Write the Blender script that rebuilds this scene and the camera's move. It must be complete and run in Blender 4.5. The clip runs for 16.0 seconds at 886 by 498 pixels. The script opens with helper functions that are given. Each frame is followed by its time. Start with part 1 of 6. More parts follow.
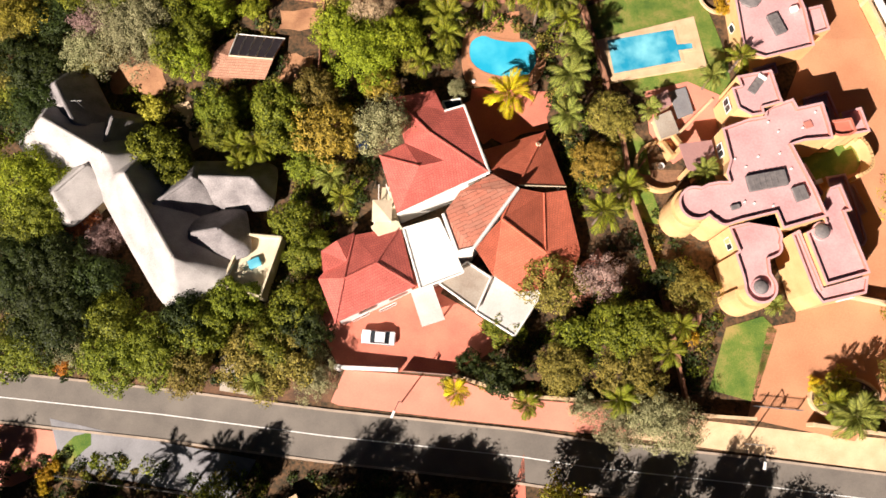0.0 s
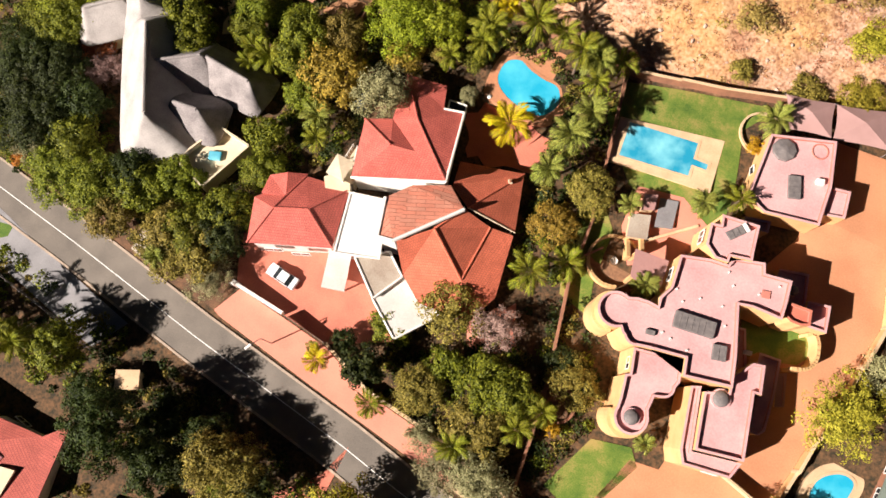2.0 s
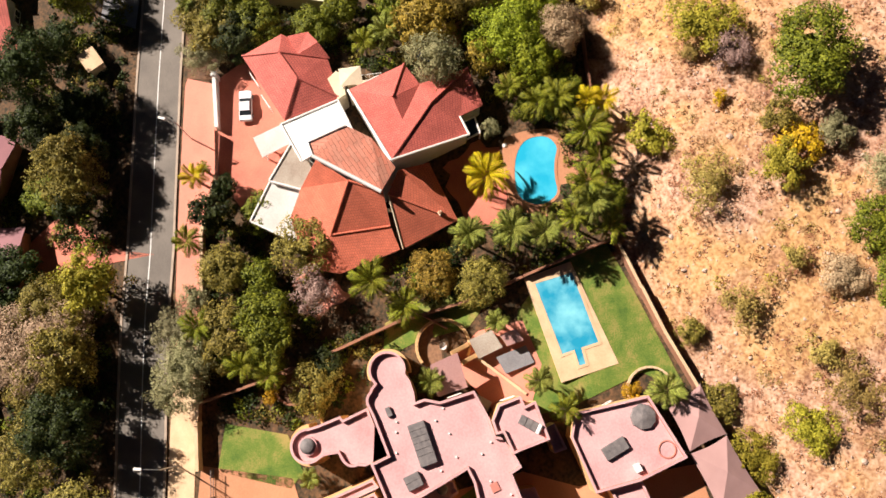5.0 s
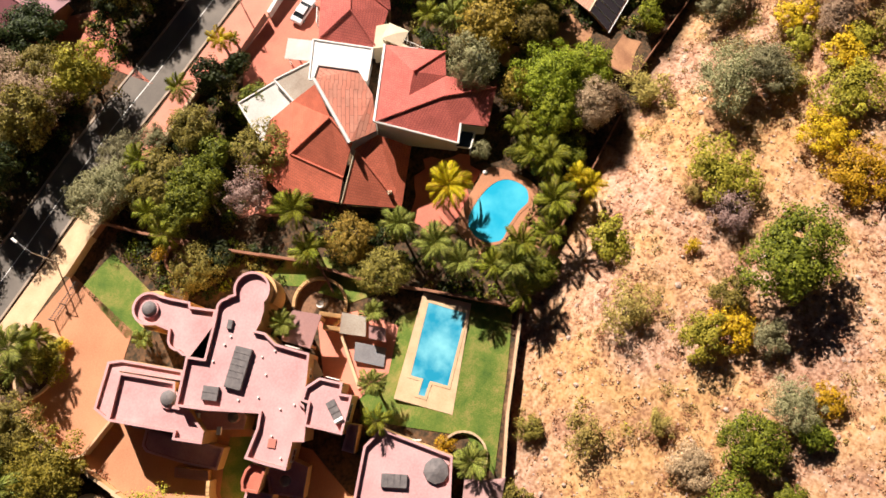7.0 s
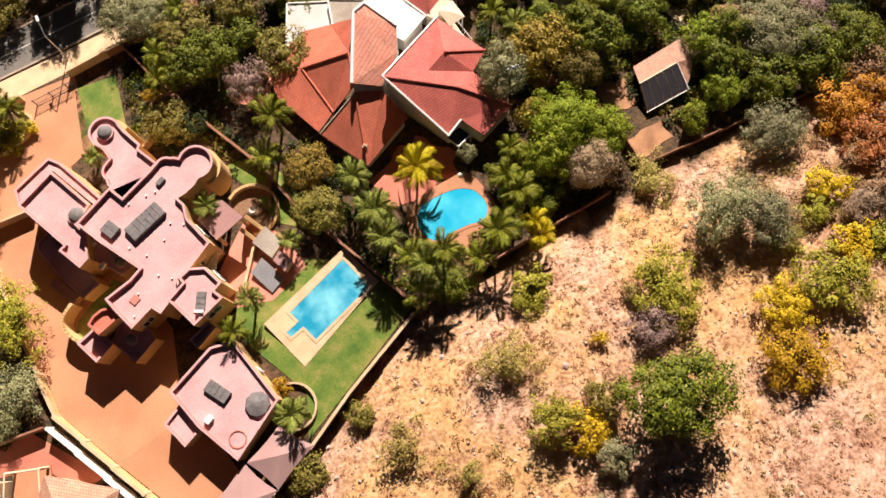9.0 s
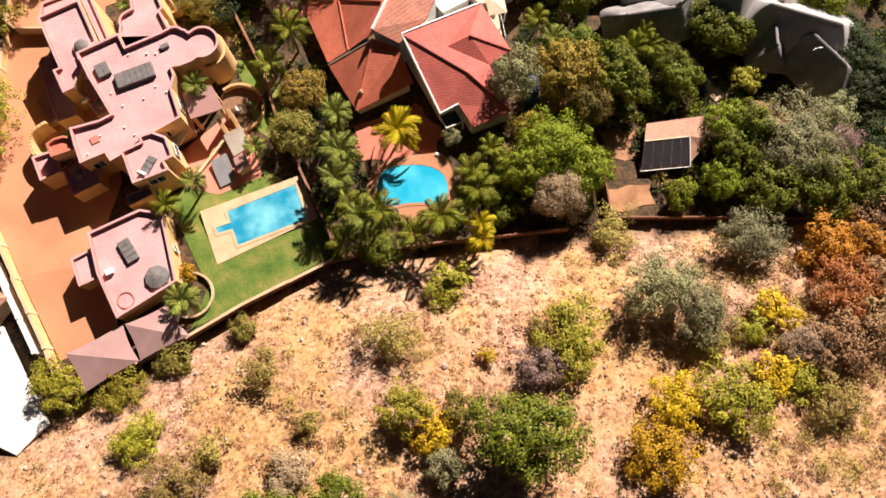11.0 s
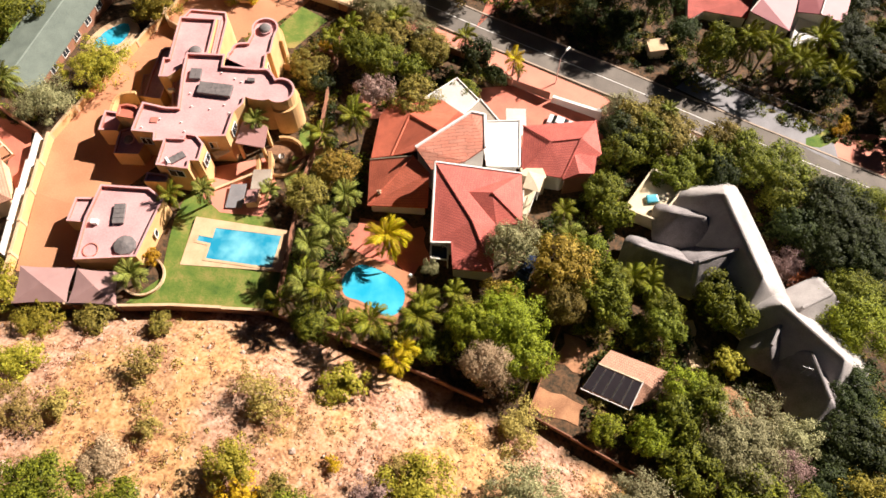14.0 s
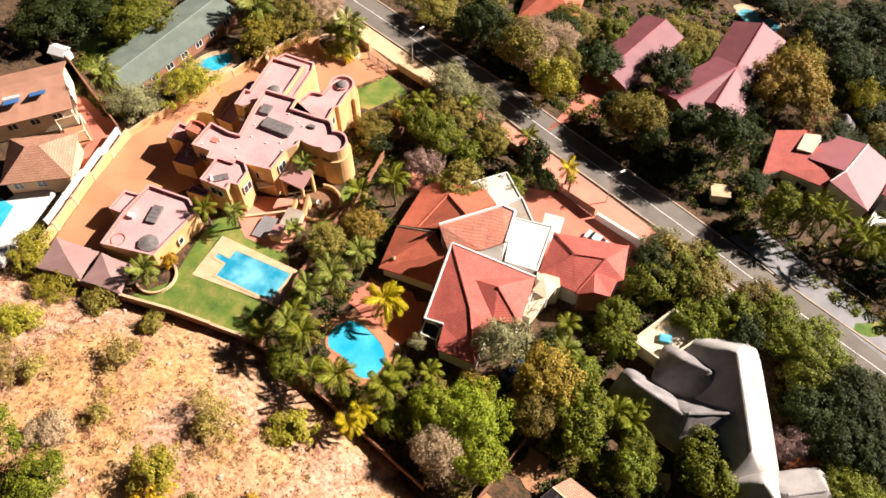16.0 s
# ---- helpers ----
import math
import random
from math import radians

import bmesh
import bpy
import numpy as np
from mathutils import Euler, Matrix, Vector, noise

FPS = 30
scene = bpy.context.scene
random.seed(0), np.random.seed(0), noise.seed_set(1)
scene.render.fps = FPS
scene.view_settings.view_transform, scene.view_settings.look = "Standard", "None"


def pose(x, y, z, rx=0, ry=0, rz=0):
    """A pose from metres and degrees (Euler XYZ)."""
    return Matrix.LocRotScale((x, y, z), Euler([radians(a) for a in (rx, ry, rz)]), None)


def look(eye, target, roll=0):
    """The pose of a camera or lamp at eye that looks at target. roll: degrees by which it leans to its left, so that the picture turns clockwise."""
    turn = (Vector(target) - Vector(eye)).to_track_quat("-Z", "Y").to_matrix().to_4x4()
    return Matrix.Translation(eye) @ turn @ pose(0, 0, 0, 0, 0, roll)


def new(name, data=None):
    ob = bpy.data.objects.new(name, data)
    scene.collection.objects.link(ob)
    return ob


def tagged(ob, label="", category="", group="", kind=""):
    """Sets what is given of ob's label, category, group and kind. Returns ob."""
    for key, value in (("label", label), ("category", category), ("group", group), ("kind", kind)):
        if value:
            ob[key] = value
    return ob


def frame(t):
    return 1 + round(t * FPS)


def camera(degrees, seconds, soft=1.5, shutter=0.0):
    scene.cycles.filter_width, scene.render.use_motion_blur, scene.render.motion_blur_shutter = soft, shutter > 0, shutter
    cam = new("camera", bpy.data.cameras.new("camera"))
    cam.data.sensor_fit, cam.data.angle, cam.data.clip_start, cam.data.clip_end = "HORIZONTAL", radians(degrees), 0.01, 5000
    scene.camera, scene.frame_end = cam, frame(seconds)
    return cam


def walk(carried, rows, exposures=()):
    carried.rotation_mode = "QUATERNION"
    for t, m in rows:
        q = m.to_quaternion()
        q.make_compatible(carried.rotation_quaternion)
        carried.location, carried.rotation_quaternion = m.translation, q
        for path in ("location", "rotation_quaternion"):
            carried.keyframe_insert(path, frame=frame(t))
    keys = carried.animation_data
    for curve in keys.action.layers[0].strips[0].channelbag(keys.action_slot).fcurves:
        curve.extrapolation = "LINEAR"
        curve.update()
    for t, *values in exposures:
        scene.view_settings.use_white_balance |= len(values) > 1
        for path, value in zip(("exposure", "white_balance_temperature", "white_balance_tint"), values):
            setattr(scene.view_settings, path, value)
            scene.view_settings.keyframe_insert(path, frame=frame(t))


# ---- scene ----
cam = camera(60.09, 16.0, 1.6)
# seconds, x, y, z, heading, pitch, lean
PATH = [
    (0, -5.44, -29.01, 91.33, -0.01, -77.13, 0.12),
    (0.5, -1.34, -27.80, 91.63, 5.65, -77.81, -0.15),
    (1, 3.73, -27.04, 91.57, 13.19, -77.79, -0.19),
    (1.5, 8.48, -25.97, 91.44, 20.99, -77.57, -0.05),
    (2, 13.05, -23.75, 91.49, 29.38, -77.60, -0.16),
    (2.5, 17.46, -21.25, 91.48, 37.63, -77.36, -0.18),
    (3, 21.19, -17.54, 91.57, 46.04, -77.54, -0.02),
    (3.5, 24.32, -13.96, 91.57, 53.60, -77.44, 0.05),
    (4, 28.17, -8.38, 91.68, 64.64, -77.06, 0.20),
    (4.2, 28.20, -6.11, 91.56, 68.16, -77.59, -0.02),
    (6.3, 28.61, 15.35, 92.03, 103.95, -78.54, -0.07),
    (6.5, 28.40, 17.21, 92.01, 107.04, -78.43, 0.00),
    (7, 26.92, 21.75, 92.01, 114.95, -78.42, 0.04),
    (7.5, 25.04, 26.11, 91.86, 122.98, -78.34, -0.07),
    (8, 22.91, 30.13, 91.68, 130.61, -78.16, -0.08),
    (8.5, 20.22, 33.82, 91.61, 137.73, -78.02, 0.08),
    (9, 17.32, 36.98, 91.41, 144.34, -77.88, 0.27),
    (9.2, 15.84, 37.85, 91.41, 147.17, -78.08, -0.01),
    (11.3, 1.67, 47.49, 91.12, 172.62, -77.55, -0.36),
    (11.5, 0.17, 48.17, 90.88, 174.73, -77.53, -0.06),
    (12, -3.37, 49.55, 90.95, 179.99, -77.57, 0.01),
    (12.5, -7.66, 50.94, 90.99, 185.64, -77.63, 0.02),
    (13, -11.65, 51.51, 91.18, 190.88, -75.97, -0.20),
    (13.5, -15.33, 51.98, 91.18, 194.99, -69.20, 0.09),
    (14, -18.60, 50.44, 91.73, 199.24, -64.79, -0.01),
    (14.5, -22.47, 50.43, 91.36, 203.39, -57.91, -0.09),
    (15, -25.56, 49.25, 91.25, 207.31, -57.82, -0.09),
    (15.5, -29.05, 47.37, 91.23, 212.11, -57.82, -0.23),
    (16, -32.02, 45.36, 91.09, 216.56, -57.73, 0.10),
]
walk(cam, [(t, pose(x, y, z, 90 + p, 0, a) @ pose(0, 0, 0, 0, 0, r)) for t, x, y, z, a, p, r in PATH], [(0, 1.2), (9, 1.17), (12.5, 1.27), (16, 1.36)])

# ---- world and sun ----
world = bpy.data.worlds.new("world")
scene.world = world
world.use_nodes = True
wn = world.node_tree.nodes
sky = wn.new("ShaderNodeTexSky")
sky.sky_type = 'NISHITA'
sky.sun_disc = False
sky.sun_elevation = radians(33)
sky.sun_rotation = radians(217)
sky.altitude = 1400
sky.dust_density = 0.05
sky.air_density = 0.05
wn["Background"].inputs[1].default_value = 0.05
world.node_tree.links.new(sky.outputs[0], wn["Background"].inputs[0])
sun_data = bpy.data.lights.new("sun", 'SUN')
sun_data.energy = 5.0
sun_data.angle = radians(0.5)
sun_data.color = (1.0, 0.88, 0.80)
sun = new("sun", sun_data)
sun.matrix_world = look((-60, -80, 65), (0, 0, 0))


# ---- materials ----
def mat(name, base, second=None, rough=0.85, scale=1.5, fine=14.0, bump=0.3, spread=0.5, metal=0.0, third=None):
    """Two-scale noisy paint, stone or earth."""
    m = bpy.data.materials.new(name)
    m.use_nodes = True
    n, l = m.node_tree.nodes, m.node_tree.links
    b = n["Principled BSDF"]
    b.inputs["Roughness"].default_value = rough
    b.inputs["Metallic"].default_value = metal
    second = second or tuple(c * 0.75 for c in base)
    geo = n.new("ShaderNodeNewGeometry")
    big, small = n.new("ShaderNodeTexNoise"), n.new("ShaderNodeTexNoise")
    big.inputs["Scale"].default_value, small.inputs["Scale"].default_value = scale, fine
    big.inputs["Detail"].default_value, small.inputs["Detail"].default_value = 5, 4
    for t in (big, small):
        l.new(geo.outputs["Position"], t.inputs["Vector"])
    mix = n.new("ShaderNodeMix")
    mix.data_type = 'FLOAT'
    mix.inputs[0].default_value = 0.4
    l.new(big.outputs[0], mix.inputs[2])
    l.new(small.outputs[0], mix.inputs[3])
    ramp = n.new("ShaderNodeValToRGB")
    e = ramp.color_ramp.elements
    e[0].position, e[0].color = 0.5 - 0.28 * spread, (*second, 1)
    e[1].position, e[1].color = 0.5 + 0.28 * spread, (*base, 1)
    if third:
        k = e.new(0.5)
        k.color = (*third, 1)
    l.new(mix.outputs[0], ramp.inputs[0])
    l.new(ramp.outputs[0], b.inputs["Base Color"])
    if bump:
        bp = n.new("ShaderNodeBump")
        bp.inputs["Strength"].default_value = bump
        bp.inputs["Distance"].default_value = 0.05
        l.new(small.outputs[0], bp.inputs["Height"])
        l.new(bp.outputs[0], b.inputs["Normal"])
    return m


def tile_mat(name, base, second, joint, row=0.36, width=0.3, rough=0.75, stripes=False):
    """Tiles laid along the slope by the roof's own map in metres."""
    m = bpy.data.materials.new(name)
    m.use_nodes = True
    n, l = m.node_tree.nodes, m.node_tree.links
    b = n["Principled BSDF"]
    b.inputs["Roughness"].default_value = rough
    uv = n.new("ShaderNodeUVMap")
    br = n.new("ShaderNodeTexBrick")
    br.inputs["Scale"].default_value = 1.0
    br.inputs["Brick Width"].default_value, br.inputs["Row Height"].default_value = width, row
    br.inputs["Mortar Size"].default_value, br.inputs["Mortar Smooth"].default_value = 0.03, 0.4
    br.inputs["Color1"].default_value, br.inputs["Color2"].default_value = (*base, 1), (*second, 1)
    br.inputs["Mortar"].default_value = (*joint, 1)
    l.new(uv.outputs[0], br.inputs["Vector"])
    geo = n.new("ShaderNodeNewGeometry")
    noi = n.new("ShaderNodeTexNoise")
    noi.inputs["Scale"].default_value, noi.inputs["Detail"].default_value = 0.6, 6
    l.new(geo.outputs["Position"], noi.inputs["Vector"])
    mul = n.new("ShaderNodeMix")
    mul.data_type, mul.blend_type = 'RGBA', 'MULTIPLY'
    mul.inputs[0].default_value = 0.5
    ramp = n.new("ShaderNodeValToRGB")
    ramp.color_ramp.elements[0].position, ramp.color_ramp.elements[0].color = 0.3, (0.55, 0.52, 0.5, 1)
    ramp.color_ramp.elements[1].position, ramp.color_ramp.elements[1].color = 0.65, (1, 1, 1, 1)
    l.new(noi.outputs[0], ramp.inputs[0])
    l.new(br.outputs["Color"], mul.inputs[6])
    l.new(ramp.outputs[0], mul.inputs[7])
    l.new(mul.outputs[2], b.inputs["Base Color"])
    bp = n.new("ShaderNodeBump")
    bp.inputs["Strength"].default_value, bp.inputs["Distance"].default_value = 0.6, 0.04
    bp.invert = True
    l.new(br.outputs["Fac"], bp.inputs["Height"])
    l.new(bp.outputs[0], b.inputs["Normal"])
    return m


def leaf_mat(name, a, b2, glow=0.14):
    """Leaves: each island a little different, thin enough to let light through."""
    m = bpy.data.materials.new(name)
    m.use_nodes = True
    n, l = m.node_tree.nodes, m.node_tree.links
    b = n["Principled BSDF"]
    b.inputs["Roughness"].default_value = 0.62
    b.inputs["Specular IOR Level"].default_value = 0.2
    geo = n.new("ShaderNodeNewGeometry")
    info = n.new("ShaderNodeObjectInfo")
    ramp = n.new("ShaderNodeValToRGB")
    ramp.color_ramp.elements[0].color, ramp.color_ramp.elements[1].color = (*a, 1), (*b2, 1)
    l.new(geo.outputs["Random Per Island"], ramp.inputs[0])
    hsv = n.new("ShaderNodeHueSaturation")
    vmap = n.new("ShaderNodeMapRange")
    vmap.inputs[3].default_value, vmap.inputs[4].default_value = 0.8, 1.2
    hmap = n.new("ShaderNodeMapRange")
    hmap.inputs[3].default_value, hmap.inputs[4].default_value = 0.485, 0.51
    l.new(info.outputs["Random"], vmap.inputs[0])
    l.new(info.outputs["Random"], hmap.inputs[0])
    l.new(vmap.outputs[0], hsv.inputs["Value"])
    l.new(hmap.outputs[0], hsv.inputs["Hue"])
    l.new(ramp.outputs[0], hsv.inputs["Color"])
    l.new(hsv.outputs[0], b.inputs["Base Color"])
    tr = n.new("ShaderNodeBsdfTranslucent")
    l.new(hsv.outputs[0], tr.inputs[0])
    mx = n.new("ShaderNodeMixShader")
    mx.inputs[0].default_value = glow
    l.new(b.outputs[0], mx.inputs[1])
    l.new(tr.outputs[0], mx.inputs[2])
    l.new(mx.outputs[0], n["Material Output"].inputs[0])
    return m


M = {
    "asphalt": mat("asphalt", (0.19, 0.166, 0.138), (0.115, 0.10, 0.085), 0.9, 0.25, 9, 0.3),
    "white_line": mat("white_line", (0.75, 0.74, 0.70), (0.5, 0.5, 0.48), 0.8, 2, 12, 0.1),
    "kerb": mat("kerb", (0.42, 0.33, 0.25), (0.28, 0.22, 0.17), 0.9, 0.8, 10, 0.3),
    "red_paving": mat("red_paving", (0.60, 0.19, 0.12), (0.40, 0.12, 0.08), 0.85, 0.35, 7, 0.3),
    "pink_paving": mat("pink_paving", (0.66, 0.25, 0.17), (0.50, 0.19, 0.13), 0.85, 0.3, 7, 0.3),
    "orange_paving": mat("orange_paving", (0.53, 0.25, 0.13), (0.41, 0.18, 0.09), 0.85, 0.2, 6, 0.3),
    "grey_paving": mat("grey_paving", (0.27, 0.265, 0.27), (0.17, 0.165, 0.17), 0.9, 0.3, 8, 0.3),
    "sand": mat("sand", (0.46, 0.24, 0.12), (0.26, 0.12, 0.06), 0.95, 0.5, 7, 0.6),
    "lawn": mat("lawn", (0.30, 0.23, 0.07), (0.05, 0.11, 0.012), 0.95, 0.35, 9, 0.9, 0.45, third=(0.12, 0.18, 0.022)),
    "soil": mat("soil", (0.20, 0.10, 0.05), (0.05, 0.03, 0.018), 0.95, 0.5, 6, 0.8),
    "sandstone": mat("sandstone", (0.68, 0.49, 0.30), (0.54, 0.36, 0.21), 0.85, 0.6, 8, 0.2),
    "ochre_wall": mat("ochre_wall", (0.68, 0.43, 0.20), (0.56, 0.33, 0.14), 0.85, 0.5, 6, 0.2),
    "brown_wall": mat("brown_wall", (0.35, 0.16, 0.09), (0.22, 0.10, 0.06), 0.9, 0.7, 8, 0.3),
    "pink_roof": mat("pink_roof", (0.70, 0.42, 0.41), (0.48, 0.245, 0.245), 0.85, 0.35, 4, 0.15, 0.8),
    "mauve_roof": mat("mauve_roof", (0.40, 0.22, 0.20), (0.31, 0.165, 0.15), 0.85, 0.4, 6, 0.15),
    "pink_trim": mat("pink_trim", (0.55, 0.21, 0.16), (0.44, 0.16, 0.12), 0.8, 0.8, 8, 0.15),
    "white": mat("white", (0.80, 0.78, 0.74), (0.70, 0.67, 0.62), 0.7, 0.5, 6, 0.1),
    "cream": mat("cream", (0.72, 0.62, 0.44), (0.60, 0.50, 0.34), 0.8, 0.5, 6, 0.1),
    "white_sheet": mat("white_sheet", (0.85, 0.84, 0.82), (0.78, 0.76, 0.73), 0.5, 0.3, 5, 0.05),
    "grey_roof": mat("grey_roof", (0.42, 0.37, 0.30), (0.28, 0.22, 0.17), 0.9, 0.4, 6, 0.2),
    "pale_roof": mat("pale_roof", (0.62, 0.60, 0.56), (0.5, 0.47, 0.43), 0.85, 0.4, 6, 0.2),
    "thatch": mat("thatch", (0.34, 0.31, 0.30), (0.15, 0.135, 0.135), 0.95, 0.5, 7, 1.0),
    # Paler copy of thatch: sun sheen put into the colour of sun-facing wings
    "thatch_sunlit": mat("thatch_sunlit", (0.52, 0.485, 0.46), (0.25, 0.23, 0.215), 0.9, 0.4, 7, 1.0, 0.8),
    "ridge_cap": mat("ridge_cap", (0.55, 0.52, 0.49), (0.4, 0.38, 0.36), 0.9, 0.8, 9, 0.4),
    "grey_box": mat("grey_box", (0.21, 0.185, 0.175), (0.11, 0.10, 0.10), 0.7, 2, 14, 0.2),
    "dark_panel": mat("dark_panel", (0.05, 0.04, 0.045), (0.03, 0.025, 0.03), 0.35, 2, 14, 0.0),
    "metal": mat("metal", (0.5, 0.5, 0.5), (0.4, 0.4, 0.4), 0.45, 2, 14, 0.0, metal=0.8),
    "shade_cloth": mat("shade_cloth", (0.40, 0.245, 0.225), (0.33, 0.195, 0.18), 0.95, 0.5, 20, 0.1),
    "timber": mat("timber", (0.30, 0.16, 0.08), (0.18, 0.09, 0.05), 0.8, 3, 20, 0.3),
    "trunk": mat("trunk", (0.20, 0.14, 0.10), (0.11, 0.08, 0.06), 0.95, 3, 18, 0.6),
    "twig": mat("twig", (0.34, 0.25, 0.22), (0.22, 0.16, 0.14), 0.95, 3, 18, 0.2),
    "rock": mat("rock", (0.56, 0.42, 0.33), (0.34, 0.23, 0.17), 0.95, 0.9, 7, 0.5),
    "car_paint": mat("car_paint", (0.78, 0.79, 0.80), (0.75, 0.76, 0.77), 0.25, 2, 5, 0.0),
    "rubber": mat("rubber", (0.02, 0.02, 0.02), (0.015, 0.015, 0.015), 0.8, 5, 20, 0.1),
    "maroon_sheet": mat("maroon_sheet", (0.24, 0.075, 0.085), (0.18, 0.055, 0.065), 0.6, 0.4, 6, 0.1),
    "pink_sheet": mat("pink_sheet", (0.37, 0.125, 0.135), (0.31, 0.10, 0.11), 0.6, 0.4, 6, 0.1),
    "green_sheet": mat("green_sheet", (0.20, 0.24, 0.20), (0.13, 0.16, 0.135), 0.6, 0.4, 6, 0.1),
    "navy_paint": mat("navy_paint", (0.012, 0.03, 0.08), (0.010, 0.025, 0.065), 0.3, 2, 5, 0.0),
    "blue_cloth": mat("blue_cloth", (0.04, 0.16, 0.40), (0.03, 0.12, 0.30), 0.7, 1, 6, 0.1),
    "tiles_red": tile_mat("tiles_red", (0.64, 0.15, 0.11), (0.55, 0.12, 0.09), (0.30, 0.06, 0.05)),
    "tiles_orange": tile_mat("tiles_orange", (0.72, 0.19, 0.105), (0.64, 0.16, 0.085), (0.42, 0.10, 0.055)),
    "tiles_worn": tile_mat("tiles_worn", (0.64, 0.22, 0.14), (0.56, 0.25, 0.17), (0.25, 0.09, 0.06), row=0.5, width=2.2),
    "tiles_tan": tile_mat("tiles_tan", (0.58, 0.32, 0.21), (0.5, 0.26, 0.17), (0.28, 0.12, 0.07)),
}
glass = bpy.data.materials.new("glass")
glass.use_nodes = True
gb = glass.node_tree.nodes["Principled BSDF"]
gb.inputs["Base Color"].default_value = (0.03, 0.035, 0.04, 1)
gb.inputs["Roughness"].default_value = 0.08
M["glass"] = glass


def water_mat(name, deep, shallow):
    m = bpy.data.materials.new(name)
    m.use_nodes = True
    n, l = m.node_tree.nodes, m.node_tree.links
    b = n["Principled BSDF"]
    b.inputs["Roughness"].default_value = 0.06
    geo = n.new("ShaderNodeNewGeometry")
    noi = n.new("ShaderNodeTexNoise")
    noi.inputs["Scale"].default_value, noi.inputs["Detail"].default_value = 0.35, 5
    l.new(geo.outputs["Position"], noi.inputs["Vector"])
    ramp = n.new("ShaderNodeValToRGB")
    ramp.color_ramp.elements[0].position, ramp.color_ramp.elements[0].color = 0.35, (*deep, 1)
    ramp.color_ramp.elements[1].position, ramp.color_ramp.elements[1].color = 0.68, (*shallow, 1)
    l.new(noi.outputs[0], ramp.inputs[0])
    l.new(ramp.outputs[0], b.inputs["Base Color"])
    rip = n.new("ShaderNodeTexNoise")
    rip.inputs["Scale"].default_value = 3.0
    l.new(geo.outputs["Position"], rip.inputs["Vector"])
    bp = n.new("ShaderNodeBump")
    bp.inputs["Strength"].default_value, bp.inputs["Distance"].default_value = 0.15, 0.05
    l.new(rip.outputs[0], bp.inputs["Height"])
    l.new(bp.outputs[0], b.inputs["Normal"])
    return m


M["water_pool"] = water_mat("water_pool", (0.02, 0.28, 0.44), (0.22, 0.60, 0.69))
M["water_blue"] = water_mat("water_blue", (0.02, 0.38, 0.58), (0.08, 0.52, 0.68))

LEAF = {
    "broad": leaf_mat("leaf_green", (0.045, 0.062, 0.006), (0.23, 0.25, 0.018)),
    "dark": leaf_mat("leaf_dark_green", (0.010, 0.018, 0.004), (0.052, 0.070, 0.011)),
    "olive": leaf_mat("leaf_olive", (0.080, 0.070, 0.013), (0.33, 0.265, 0.05)),
    "yolive": leaf_mat("leaf_yellow_green", (0.156, 0.150, 0.013), (0.429, 0.364, 0.039)),
    "silver": leaf_mat("leaf_silver_green", (0.163, 0.163, 0.069), (0.375, 0.350, 0.175)),
    "bright": leaf_mat("leaf_bright_green", (0.080, 0.110, 0.006), (0.33, 0.36, 0.02)),
    "yellow": leaf_mat("leaf_yellow", (0.32, 0.21, 0.010), (0.66, 0.43, 0.015)),
    "autumn": leaf_mat("leaf_bronze", (0.144, 0.102, 0.017), (0.384, 0.252, 0.036)),
    "orange": leaf_mat("leaf_orange", (0.36, 0.15, 0.015), (0.55, 0.25, 0.02)),
    "rust": leaf_mat("leaf_rust", (0.30, 0.10, 0.03), (0.45, 0.17, 0.05)),
    "brown": leaf_mat("leaf_brown", (0.207, 0.115, 0.052), (0.414, 0.253, 0.115)),
    "veld": leaf_mat("leaf_dry_olive", (0.203, 0.155, 0.041), (0.446, 0.338, 0.088)),
    "palmg": leaf_mat("frond_green", (0.075, 0.095, 0.008), (0.33, 0.33, 0.022)),
    "palmy": leaf_mat("frond_yellow", (0.322, 0.276, 0.007), (0.667, 0.506, 0.011)),
    "palms": leaf_mat("frond_grey_green", (0.075, 0.095, 0.014), (0.36, 0.38, 0.07)),
    "twig": leaf_mat("beige_twigs", (0.30, 0.205, 0.115), (0.52, 0.38, 0.23), 0.1),
    "bare": leaf_mat("pinkish_twigs", (0.20, 0.12, 0.10), (0.36, 0.24, 0.20), 0.1),
    "dry": leaf_mat("dry_grass", (0.38, 0.20, 0.08), (0.60, 0.37, 0.17)),
    "litter": leaf_mat("dead_grass", (0.26, 0.11, 0.055), (0.50, 0.26, 0.14)),
}


# ---- small builders ----
def wall_line(x):
    return 25.5 + (0.357 * (x - 13) if x > 13 else 0.1 * (13 - x))


def ground(x, y):
    x, y = max(-110, min(x, 110)), max(-130, min(y, 160))
    d = max(0, min(y - wall_line(x), 90))
    return -3 + 0.105 * min(y, 20) + (0.05 * min(x, 20) if x > 0 else 0.07 * x) + 0.4 * min(d, 9) + 0.15 * max(0, d - 9)


def part(name, bm, material, parent=None, label=""):
    me = bpy.data.meshes.new(name)
    bm.to_mesh(me)
    bm.free()
    for mm in (material if isinstance(material, (list, tuple)) else [material]):
        me.materials.append(mm)
    ob = new(name, me)
    if parent:
        ob.parent = parent
    if label:
        ob["label"] = label
    return ob


def thing(name, label, category, group="", at=None, kind=""):
    ob = new(name)
    if at:
        ob.location = at
    return tagged(ob, label, category, group, kind)


